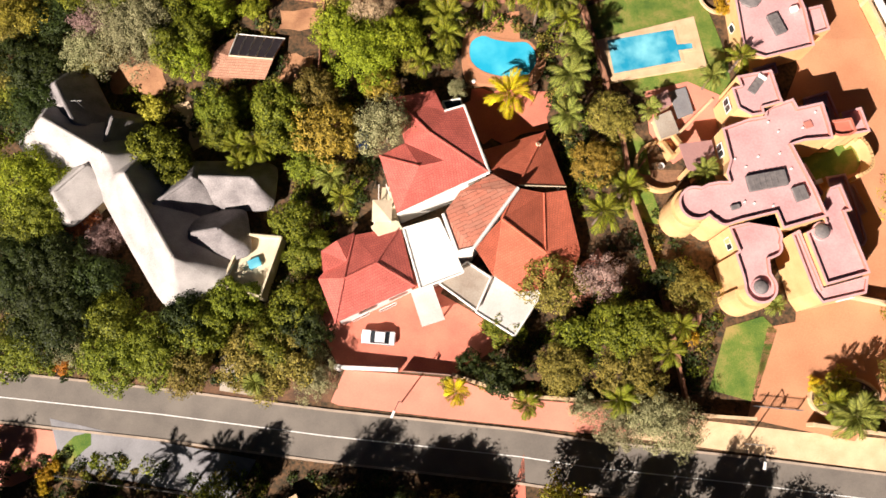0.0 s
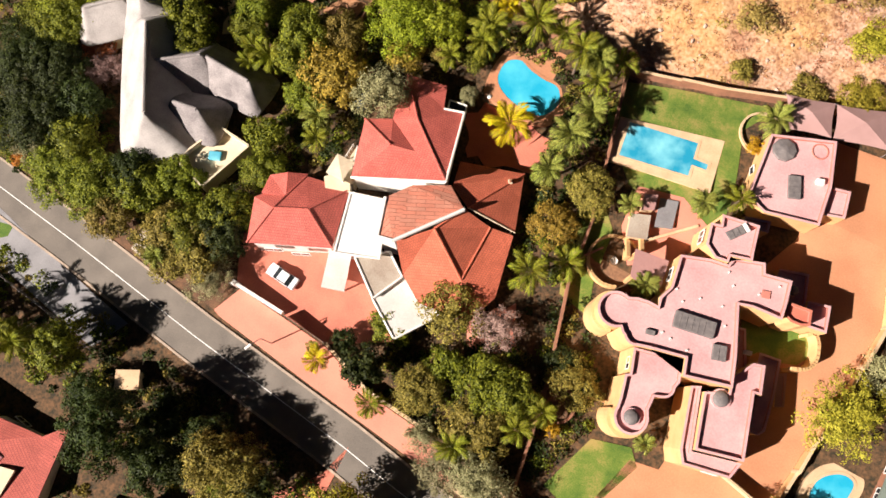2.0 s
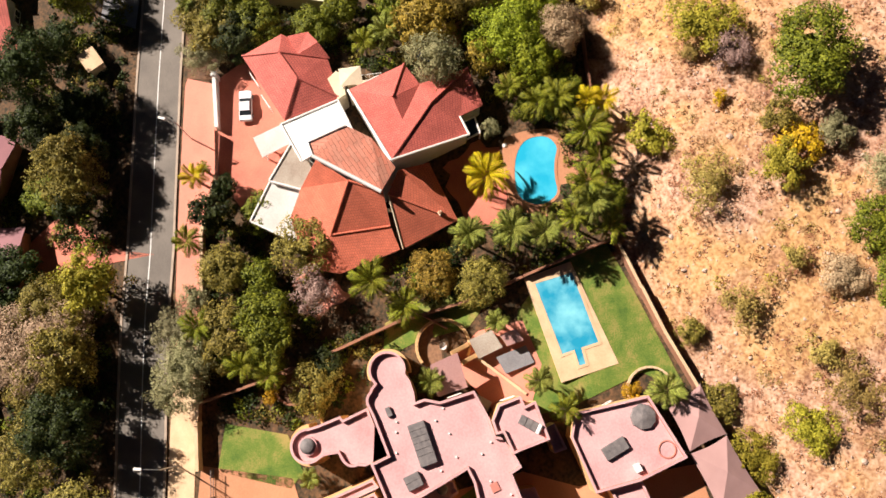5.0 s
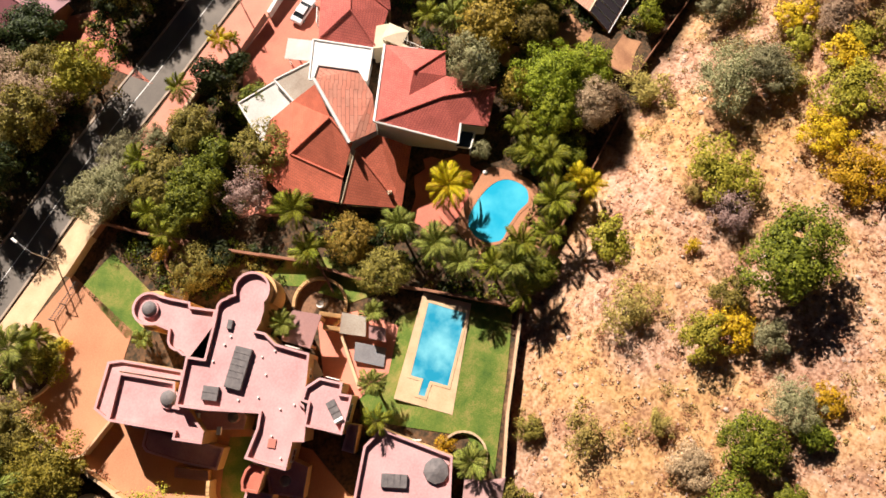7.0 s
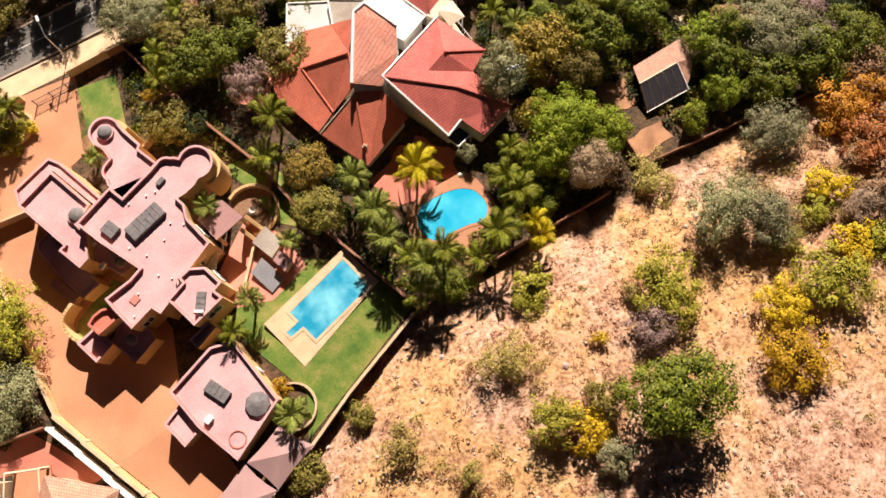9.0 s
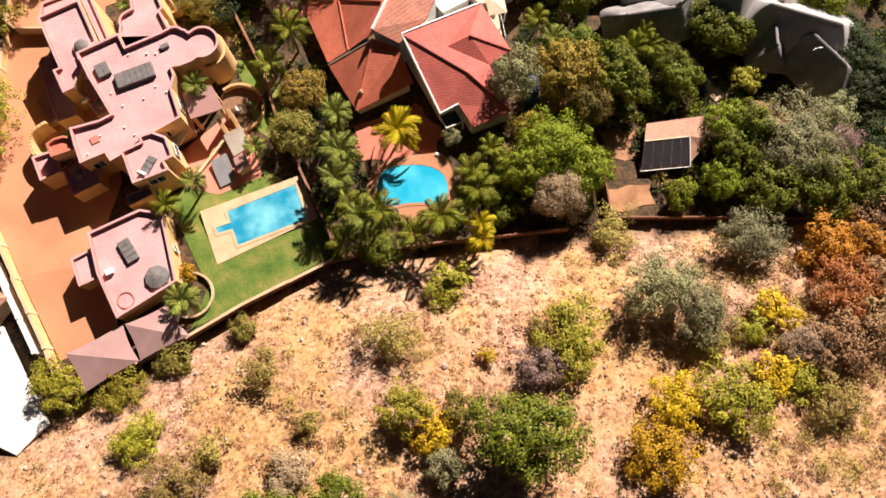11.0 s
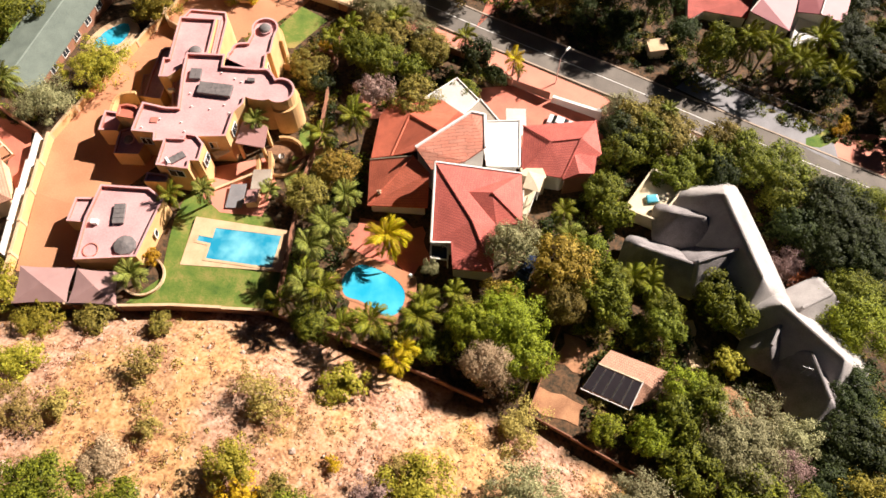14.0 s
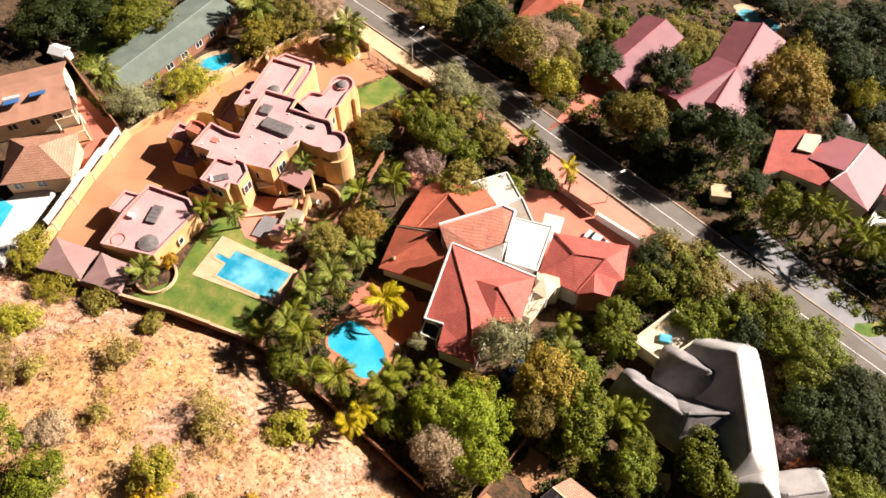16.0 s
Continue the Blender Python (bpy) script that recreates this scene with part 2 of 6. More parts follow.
def box(bm, c, s, rz=0.0, bevel=0.0, z0=False):
    m = Matrix.Translation((c[0], c[1], c[2] + (s[2] / 2 if z0 else 0))) @ Matrix.Rotation(rz, 4, 'Z') @ Matrix.Diagonal((*s, 1))
    g = bmesh.ops.create_cube(bm, size=1, matrix=m)
    if bevel:
        es = list({e for v in g["verts"] for e in v.link_edges})
        bmesh.ops.bevel(bm, geom=es, offset=bevel, segments=2, affect='EDGES', profile=0.6)


def tube(bm, a, b, ra, rb, seg=8):
    a, b = Vector(a), Vector(b)
    q = (b - a).to_track_quat('Z', 'Y')
    rings = []
    for p, r in ((a, ra), (b, rb)):
        rings.append([bm.verts.new(p + q @ Vector((r * math.cos(k * 2 * math.pi / seg), r * math.sin(k * 2 * math.pi / seg), 0))) for k in range(seg)])
    for k in range(seg):
        bm.faces.new((rings[0][k], rings[0][(k + 1) % seg], rings[1][(k + 1) % seg], rings[1][k]))
    bm.faces.new(rings[0][::-1])
    bm.faces.new(rings[1])


def prism(bm, poly, z0, z1):
    lo = [bm.verts.new((x, y, z0)) for x, y in poly]
    hi = [bm.verts.new((x, y, z1)) for x, y in poly]
    fs = [bm.faces.new(hi), bm.faces.new(lo[::-1])]
    for k in range(len(poly)):
        j = (k + 1) % len(poly)
        fs.append(bm.faces.new((lo[k], lo[j], hi[j], hi[k])))
    bmesh.ops.recalc_face_normals(bm, faces=fs)


def ccw(poly):
    a = sum(p[0] * q[1] - q[0] * p[1] for p, q in zip(poly, poly[1:] + poly[:1]))
    return poly if a > 0 else poly[::-1]


def offset(poly, d):
    """A polygon moved inwards by d (counter-clockwise)."""
    poly, out = ccw(list(poly)), []
    for a, b, c in zip(poly[-1:] + poly[:-1], poly, poly[1:] + poly[:1]):
        u, v = (Vector(b) - Vector(a)).normalized(), (Vector(c) - Vector(b)).normalized()
        n1, n2 = Vector((-u.y, u.x)), Vector((-v.y, v.x))
        w = n1 + n2
        w = w / max(0.35, w.dot(n1)) if w.length > 1e-3 else n1
        out.append(tuple(Vector(b) + w * d))
    return out


def drape(name, poly, material, lift, label, category="", kind="structure", parent=None, thick=0.0, step=2.0):
    """A sheet cut to a polygon and laid over the ground."""
    poly = ccw(list(poly))
    bm = bmesh.new()
    bm.faces.new([bm.verts.new((x, y, 0)) for x, y in poly])
    xs, ys = [p[0] for p in poly], [p[1] for p in poly]
    for k in range(int((max(xs) - min(xs)) / step)):
        bmesh.ops.bisect_plane(bm, geom=bm.verts[:] + bm.edges[:] + bm.faces[:], plane_co=(min(xs) + step * (k + 0.5), 0, 0), plane_no=(1, 0, 0))
    for k in range(int((max(ys) - min(ys)) / step)):
        bmesh.ops.bisect_plane(bm, geom=bm.verts[:] + bm.edges[:] + bm.faces[:], plane_co=(0, min(ys) + step * (k + 0.5), 0), plane_no=(0, 1, 0))
    for v in bm.verts:
        v.co.z = ground(v.co.x, v.co.y) + lift
    edge = [e for e in bm.edges if e.is_boundary]
    g = bmesh.ops.extrude_edge_only(bm, edges=edge)
    for v in (x for x in g["geom"] if isinstance(x, bmesh.types.BMVert)):
        v.co.z -= thick + 0.15
    bmesh.ops.recalc_face_normals(bm, faces=bm.faces[:])
    ob = part(name, bm, material, parent)
    if parent is None:
        tagged(ob, label, category, "", kind)
    elif label:
        ob["label"] = label
    return ob


def ragged(poly, step=1.2, wobble=0.55):
    """The same outline, broken up like bare earth against planting."""
    poly, out = ccw(list(poly)), []
    for a, b in zip(poly, poly[1:] + poly[:1]):
        a, b = Vector(a), Vector(b)
        k = max(1, int((b - a).length / step))
        n = Vector((-(b - a).y, (b - a).x)).normalized()
        for i in range(k):
            p = a.lerp(b, i / k)
            out.append(tuple(p + n * wobble * 2 * noise.noise((p.x * 0.6, p.y * 0.6, 5))))
    return out


def ribbon(pts, half_a, half_b):
    """A strip of ground beside a line: from half_a to half_b to its left."""
    left, right = [], []
    for k, p in enumerate(pts):
        a, b = Vector(pts[max(0, k - 1)]), Vector(pts[min(len(pts) - 1, k + 1)])
        d = (b - a).normalized()
        n = Vector((-d.y, d.x))
        left.append(tuple(Vector(p) + n * half_b))
        right.append(tuple(Vector(p) + n * half_a))
    return right + left[::-1]


def slope_map(me):
    """Metres across and up the slope, for the tiles."""
    uvl = me.uv_layers.new(name="UVMap")
    for p in me.polygons:
        n = p.normal
        u = Vector((-n.y, n.x, 0))
        u = u.normalized() if u.length > 1e-4 else Vector((1, 0, 0))
        v = n.cross(u)
        for li in p.loop_indices:
            co = me.vertices[me.loops[li].vertex_index].co
            uvl.data[li].uv = (co.dot(u), co.dot(v))


def roof(verts, faces, material, parent, thick=0.22, name="roof", label=""):
    bm = bmesh.new()
    vs = [bm.verts.new(v) for v in verts]
    fs = [bm.faces.new([vs[i] for i in f]) for f in faces]
    bmesh.ops.recalc_face_normals(bm, faces=fs)
    for f in fs:
        f.normal_update()
    if sum(f.normal.z * f.calc_area() for f in fs) < 0:
        bmesh.ops.reverse_faces(bm, faces=fs)
    g = bmesh.ops.extrude_face_region(bm, geom=fs)
    low = [x for x in g["geom"] if isinstance(x, bmesh.types.BMVert)]
    # the copied region becomes the top; push the old one down
    for v in vs:
        v.co.z -= thick
    bmesh.ops.triangulate(bm, faces=bm.faces[:])
    bmesh.ops.recalc_face_normals(bm, faces=bm.faces[:])
    ob = part(name, bm, material, parent, label)
    slope_map(ob.data)
    return ob


def ridge(a, b, material, parent, r=0.16, name="ridge"):
    bm = bmesh.new()
    tube(bm, a, b, r, r, 6)
    ob = part(name, bm, material, parent)
    slope_map(ob.data)
    return ob


def walls_under(verts, faces, material, parent, inset=0.5, drop=0.2, base=None, name="wall", skip=()):
    """Walls from under the roof's outer edges to the ground, one for each side."""
    count = {}
    for f in faces:
        for a, b in zip(f, f[1:] + f[:1]):
            count.setdefault(frozenset((a, b)), []).append((a, b))
    rim = [v[0] for v in count.values() if len(v) == 1]
    cx = sum(v[0] for v in verts) / len(verts)
    cy = sum(v[1] for v in verts) / len(verts)

    def pulled(v):
        d = Vector((cx - v[0], cy - v[1]))
        d = d.normalized() * inset * 1.3
        return v[0] + d.x, v[1] + d.y

    for a, b in rim:
        if {a, b} in skip:
            continue
        p, q = Vector(pulled(verts[a])), Vector(pulled(verts[b]))
        if (q - p).length < 0.3:
            continue
        n = Vector((-(q - p).y, (q - p).x)).normalized() * 0.12
        za, zb = verts[a][2] - drop, verts[b][2] - drop
        g = min(ground(*p), ground(*q)) - 0.4 if base is None else base
        bm = bmesh.new()
        lo = [bm.verts.new((*w, g)) for w in (p - n, q - n, q + n, p + n)]
        hi = [bm.verts.new((*w, z)) for w, z in ((p - n, za), (q - n, zb), (q + n, zb), (p + n, za))]
        bm.faces.new(hi)
        for k in range(4):
            j = (k + 1) % 4
            bm.faces.new((lo[k], lo[j], hi[j], hi[k]))
        bmesh.ops.recalc_face_normals(bm, faces=bm.faces[:])
        part(name, bm, material, parent)


def window(parent, x, y, z, w, h, rz, frame_material=None):
    """A framed pane set 4 mm proud of a wall; rz is the way it faces."""
    m = Matrix.Translation((x, y, z)) @ Matrix.Rotation(rz, 4, 'Z')
    bm = bmesh.new()
    for dx, dz, sx, sz in ((0, h / 2, w, 0.1), (0, -h / 2, w, 0.1), (w / 2, 0, 0.1, h + 0.1), (-w / 2, 0, 0.1, h + 0.1), (0, 0, 0.07, h)):
        box(bm, (dx, 0, dz), (sx, 0.12, sz))
    bm.transform(m)
    wf = part("window", bm, frame_material or M["white"], parent)
    bm = bmesh.new()
    box(bm, (0, 0, 0), (w - 0.06, 0.05, h - 0.06))
    bm.transform(m)
    part("pane", bm, M["glass"], wf)


def gable_roof(parent, a, b, half, z_eave, z_ridge, material, wall=None, hip=0.0, base=None, caps=None, thick=0.22):
    """A pitched roof along a ridge from a to b, with gables or hipped ends."""
    a, b = Vector(a), Vector(b)
    d = (b - a).normalized()
    n = Vector((-d.y, d.x))
    ra, rb = a + d * hip, b - d * hip
    v = [(*(a - n * half), z_eave), (*(b - n * half), z_eave), (*(b + n * half), z_eave), (*(a + n * half), z_eave), (*ra, z_ridge), (*rb, z_ridge)]
    f = [[0, 1, 5, 4], [2, 3, 4, 5]]
    if hip:
        f += [[3, 0, 4], [1, 2, 5]]
    roof(v, f, material, parent, thick)
    if caps:
        ridge(v[4], v[5], caps, parent)
        if hip:
            for i, j in ((0, 4), (3, 4), (1, 5), (2, 5)):
                ridge(v[i], v[j], caps, parent, 0.13)
    if wall:
        ww = half - 0.5
        ends = [a + d * 0.5, b - d * 0.5]
        poly = [tuple(ends[0] - n * ww), tuple(ends[1] - n * ww), tuple(ends[1] + n * ww), tuple(ends[0] + n * ww)]
        bm = bmesh.new()
        g = min(ground(*p) for p in poly) - 0.4 if base is None else base
        prism(bm, poly, g, z_eave - 0.05)
        if not hip:
            for e in ends:
                t = [bm.verts.new((*(e + n * s), z)) for s, z in ((-ww, z_eave - 0.06), (ww, z_eave - 0.06), (0, z_ridge - 0.35))]
                bm.faces.new(t)
        part("wall", bm, wall, parent)
        for k in range(int((b - a).length // 3.5)):
            for s in (-1, 1):
                c = a + d * (2 + 3.3 * k) + n * (ww + 0.03) * s
                window(parent, c.x, c.y, z_eave - 1.25, 1.4, 1.2, math.atan2(d.y, d.x))


# ---- the ground ----
def terrain_mat():
    m = bpy.data.materials.new("hillside")
    m.use_nodes = True
    n, l = m.node_tree.nodes, m.node_tree.links
    b = n["Principled BSDF"]
    b.inputs["Roughness"].default_value = 0.95
    geo = n.new("ShaderNodeNewGeometry")

    def noise_tex(scale, detail):
        t = n.new("ShaderNodeTexNoise")
        t.inputs["Scale"].default_value, t.inputs["Detail"].default_value = scale, detail
        l.new(geo.outputs["Position"], t.inputs["Vector"])
        return t

    big, mid, fine = noise_tex(0.07, 5), noise_tex(0.9, 7), noise_tex(2.6, 6)
    mixn = n.new("ShaderNodeMix")
    mixn.data_type = 'FLOAT'
    mixn.inputs[0].default_value = 0.55
    l.new(mid.outputs[0], mixn.inputs[2])
    l.new(fine.outputs[0], mixn.inputs[3])

    def ramp_of(source, stops):
        r = n.new("ShaderNodeValToRGB")
        e = r.color_ramp.elements
        e[0].position, e[0].color = stops[0][0], (*stops[0][1], 1)
        e[1].position, e[1].color = stops[-1][0], (*stops[-1][1], 1)
        for p, c in stops[1:-1]:
            e.new(p).color = (*c, 1)
        l.new(source, r.inputs[0])
        return r

    # straw-coloured grass, and pinkish stony earth with brown litter between
    straw = ramp_of(mixn.outputs[0], [(0.35, (0.24, 0.105, 0.045)), (0.44, (0.39, 0.21, 0.08)), (0.52, (0.475, 0.285, 0.12)), (0.66, (0.565, 0.375, 0.195))])
    earth = ramp_of(mixn.outputs[0], [(0.35, (0.16, 0.07, 0.045)), (0.43, (0.32, 0.168, 0.098)), (0.51, (0.435, 0.262, 0.17)), (0.65, (0.58, 0.395, 0.285))])
    patch = n.new("ShaderNodeMapRange")
    patch.inputs[1].default_value, patch.inputs[2].default_value = 0.42, 0.58
    l.new(big.outputs[0], patch.inputs[0])
    veld = n.new("ShaderNodeMix")
    veld.data_type = 'RGBA'
    l.new(patch.outputs[0], veld.inputs[0])
    l.new(earth.outputs[0], veld.inputs[6])
    l.new(straw.outputs[0], veld.inputs[7])
    # broad reddish-brown patches of dead grass
    dead = noise_tex(0.22, 6)
    dead_fac = n.new("ShaderNodeMapRange")
    dead_fac.inputs[1].default_value, dead_fac.inputs[2].default_value = 0.53, 0.68
    dead_fac.inputs[4].default_value = 0.75
    l.new(dead.outputs[0], dead_fac.inputs[0])
    brown = ramp_of(fine.outputs[0], [(0.36, (0.12, 0.05, 0.03)), (0.64, (0.44, 0.22, 0.125))])
    whole = n.new("ShaderNodeMix")
    whole.data_type = 'RGBA'
    l.new(dead_fac.outputs[0], whole.inputs[0])
    l.new(veld.outputs[2], whole.inputs[6])
    l.new(brown.outputs[0], whole.inputs[7])
    r3 = n.new("ShaderNodeValToRGB")
    r3.color_ramp.elements[0].position, r3.color_ramp.elements[0].color = 0.38, (0.022, 0.019, 0.008, 1)
    r3.color_ramp.elements[1].position, r3.color_ramp.elements[1].color = 0.75, (0.20, 0.10, 0.045, 1)
    l.new(mixn.outputs[0], r3.inputs[0])
    at = n.new("ShaderNodeAttribute")
    at.attribute_name = "wild"
    mx = n.new("ShaderNodeMix")
    mx.data_type = 'RGBA'
    l.new(at.outputs["Fac"], mx.inputs[0])
    l.new(r3.outputs[0], mx.inputs[6])
    l.new(whole.outputs[2], mx.inputs[7])
    l.new(mx.outputs[2], b.inputs["Base Color"])
    bp = n.new("ShaderNodeBump")
    bp.inputs["Strength"].default_value, bp.inputs["Distance"].default_value = 0.8, 0.15
    l.new(mixn.outputs[0], bp.inputs["Height"])
    l.new(bp.outputs[0], b.inputs["Normal"])
    return m


def terrain():
    def axis(lo, hi, step, far):
        a = list(np.arange(lo, hi + 0.1, step))
        out, s = [], step
        while a[-1] + s < far:
            s *= 1.35
            a.append(a[-1] + s)
        s = step
        while a[0] - s > -far:
            s *= 1.35
            a.insert(0, a[0] - s)
        return a
    xs, ys = axis(-90, 90, 1.5, 2200), axis(-110, 110, 1.5, 2200)
    verts, wild = [], []
    for y in ys:
        for x in xs:
            d = y - wall_line(max(-110, min(x, 110)))
            z = ground(x, y)
            if d > 0.5:
                z += min(d / 4, 1) * 0.25 * noise.noise((x * 0.35, y * 0.35, 0))
            else:
                z -= 0.03
            verts.append((x, y, z))
            wild.append(1.0 if d > 0 or abs(x) > 150 or y < -150 else 0.0)
    w = len(xs)
    faces = [(j * w + i, j * w + i + 1, (j + 1) * w + i + 1, (j + 1) * w + i) for j in range(len(ys) - 1) for i in range(w - 1)]
    me = bpy.data.meshes.new("ground")
    me.from_pydata(verts, [], faces)
    at = me.attributes.new("wild", 'FLOAT', 'POINT')
    at.data.foreach_set("value", wild)
    for p in me.polygons:
        p.use_smooth = True
    me.materials.append(terrain_mat())
    tagged(new("ground", me), "sloping hillside of dry tan grass and brown garden soil", "ground", "", "structure")


terrain()

# road line from west to east
ROAD = [(-140, -16.5), (-90, -22.3), (-63, -25.7), (-41.3, -27.9), (-20, -30.5), (3.9, -32.9), (12.3, -34.1), (31, -36.0), (47, -37.9), (90, -43), (150, -50)]
drape("road", ribbon(ROAD, -3.0, 3.0), M["asphalt"], 0.05, "grey asphalt suburban road with a white edge line", "road")
drape("road_line", ribbon(ROAD, -0.06, 0.07), M["white_line"], 0.06, "thin white painted line along the asphalt", "road marking")
for s in (3.0, -3.3):
    drape("kerb", ribbon(ROAD, s, s + 0.3), M["kerb"], 0.15, "pale concrete kerb beside the road", "kerb", thick=0.1)
drape("pavement", [(-19.57, -26.35), (-17.85, -22.36), (-11.02, -22.87), (-4.27, -23.44), (3.10, -25.86), (17.29, -27.02), (17.19, -30.61), (-4.27, -28.41), (-18.49, -26.76)], M["pink_paving"], 0.04, "pink brick paved verge beside the road", "pavement")
drape("verge", [(17.29, -27.02), (26.93, -28.56), (38.64, -29.89), (60, -31.5), (60, -36), (17.19, -30.61)], M["sandstone"], 0.035, "sandy verge in front of the pink house", "verge")
drape("verge", [(-49.49, -23.70), (-31.57, -25.85), (-19.57, -26.35), (-18.56, -22.71), (-30.26, -21.26), (-48.12, -21.19)], M["soil"], 0.035, "brown sandy verge under trees", "verge")
drape("driveway", [(-20.46, -18.46), (-18.57, -22.14), (-11.02, -22.59), (-4.27, -23.09), (3.16, -18.72), (-1.42, -15.40), (-5.71, -12.87), (-4, -9), (-16, -11), (-21.64, -14.16)], M["red_paving"], 0.05, "red brick paved driveway courtyard", "driveway")
drape("patio", ragged([(9.53, -12.39), (14.36, -7.37), (16.71, -12.43), (12.61, -15.07)]), M["pink_paving"], 0.045, "round pink paved garden patio", "patio")
drape("driveway", [(47.2, 31), (54.0, 11.2), (53.0, 0), (52.1, -9), (51.0, -17), (49.6, -25), (45, -31), (32, -28.3), (35, -17.2), (38.5, -16.5), (40, -5), (38, 10), (40.5, 16), (40, 30)], M["orange_paving"], 0.05, "orange brick paved driveway round the pink house", "driveway")
drape("lawn", [(31.56, 30.45), (28.85, 25.68), (30.09, 21.65), (31.45, 17.04), (31.84, 13.24), (27.10, 10.77), (19.38, 12.55), (13, 19), (13, 24.6), (19.05, 26.65)], M["lawn"], 0.05, "mown green lawn with worn patches round the pool", "lawn")
drape("lawn", [(27.42, -24.82), (29.84, -17.23), (34.48, -15.83), (36.15, -17.57), (32.93, -26.31)], M["lawn"], 0.05, "small green front lawn beside the driveway", "lawn")
drape("lawn", [(15.21, 4.36), (16.26, 10.63), (20.45, 6.33), (21.27, -0.44), (22.61, -4.46), (18.28, -3.66)], M["lawn"], 0.04, "shaded strip of lawn between garden walls", "lawn")
drape("terrace", [(21.04, 7.46), (20.57, 12.89), (26.13, 14.26), (31.09, 12.11), (31.47, 8.32), (23.93, 3.41)], M["pink_paving"], 0.07, "pink paved terrace at the foot of the pink house", "terrace")
drape("side_road", [(-28.88, -33.44), (-31.60, -38.44), (-54.17, -34.57), (-56.10, -28.40), (-47.89, -30.13)], M["grey_paving"], 0.07, "grey paved strip beside the road under palms", "driveway")
drape("driveway", [(3.09, -37.32), (-3.20, -44.92), (1.35, -51.07), (7.04, -50.77), (4.85, -41.17), (4.59, -32.46)], M["red_paving"], 0.05, "red paved driveway of a neighbouring house", "driveway")
drape("driveway", [(-62.75, -29.21), (-54.36, -30.11), (-55.57, -34.69), (-60.67, -36.96), (-65.21, -36.85)], M["pink_paving"], 0.05, "pink paved driveway across the road", "driveway")


drape("terrace", ragged([(-3.2, 11.5), (-0.2, 6.2), (8.2, 8.2), (8.6, 12.6), (5.0, 13.6), (-1.5, 13.6)]), M["red_paving"], 0.05, "red paved terrace between the red house and its pool", "terrace")
drape("lawn", [(38.40, 5.27), (43.72, 7.66), (47.39, 6.80), (48.39, 4.48), (47.14, 2.35), (44.09, 1.22), (40.93, 0.31)], M["lawn"], 0.09, "shaded courtyard lawn inside the curved wall", "lawn")


drape("yard", ragged([(-21.8, 22.6), (-27.6, 22.9), (-27.2, 25.6), (-21.7, 25.9)]), M["sand"], 0.04, "bare orange-brown sandy yard by the fence", "yard")
drape("yard", ragged([(-23.0, 14.6), (-27.6, 14.8), (-26.4, 19.0), (-22.8, 18.6)]), M["sand"], 0.04, "bare sandy ground beside the shed", "yard")
drape("driveway", [(-33.9, -20.6), (-30.7, -19.9), (-29.3, -25.6), (-33.9, -24.9)], M["grey_roof"], 0.05, "brown-grey paved driveway of the thatched house", "driveway")
drape("lawn", ragged([(-54.9, -33.3), (-52.8, -30.6), (-50.5, -30.2), (-51.5, -32.6), (-53.6, -34.8)]), M["lawn"], 0.09, "bright green strip of lawn by the pink drive", "lawn")
drape("yard", ragged([(-36.2, 6.4), (-38.6, 6.6), (-41.2, 12.9), (-39.6, 13.2)]), M["sandstone"], 0.045, "pale stepping path between garden plants", "path")
drape("yard", ragged([(-42.40, 14.19), (-50.01, 14.03), (-51.35, 17.88), (-43.78, 19.21)]), M["sand"], 0.04, "bare sandy clearing under trees", "yard")
drape("yard", ragged([(-14.12, 6.50), (-19.86, 7.03), (-20.26, 11.74), (-17.70, 11.85)]), M["sand"], 0.04, "bare red-brown earth behind the house", "yard")


# ---- pools ----
def pool(poly_water, poly_deck, z, water, deck, label, extra=None):
    p = thing("swimming_pool", label, "swimming pool")
    bm = bmesh.new()
    prism(bm, poly_deck, z - 1.6, z)
    part("deck", bm, deck, p)
    bm = bmesh.new()
    ring_in, ring_out = offset(poly_water, 0.0), offset(poly_water, -0.35)
    a = [bm.verts.new((*q, z + 0.05)) for q in ring_in]
    b = [bm.verts.new((*q, z + 0.05)) for q in ring_out]
    c = [bm.verts.new((*q, z - 0.05)) for q in ring_out]
    for k in range(len(a)):
        j = (k + 1) % len(a)
        bm.faces.new((a[k], b[k], b[j], a[j]))
        bm.faces.new((b[k], c[k], c[j], b[j]))
    bmesh.ops.recalc_face_normals(bm, faces=bm.faces[:])
    part("coping", bm, deck, p)
    bm = bmesh.new()
    bm.faces.new([bm.verts.new((*q, z + 0.02)) for q in ccw(list(poly_water))])
    bmesh.ops.triangulate(bm, faces=bm.faces[:])
    part("water", bm, water, p)
    return p


DECK = [(28.60, 16.15), (27.38, 23.20), (14.50, 19.76), (15.69, 13.94)]
WATER = [(25.30, 16.81), (25.05, 18.31), (26.95, 18.58), (26.83, 19.32), (24.92, 19.13), (24.56, 21.28), (15.87, 19.67), (16.55, 15.03)]
pool(WATER, DECK, 0.2, M["water_pool"], M["sandstone"], "rectangular blue swimming pool with a pale stone deck")


def curve_round(pts, n=8):
    out = []
    for k in range(len(pts)):
        p0, p1, p2, p3 = (Vector(pts[(k + i - 1) % len(pts)]) for i in range(4))
        for j in range(n):
            t = j / n
            out.append(tuple(0.5 * ((2 * p1) + (p2 - p0) * t + (2 * p0 - 5 * p1 + 4 * p2 - p3) * t * t + (3 * p1 - p0 - 3 * p2 + p3) * t ** 3)))
    return out


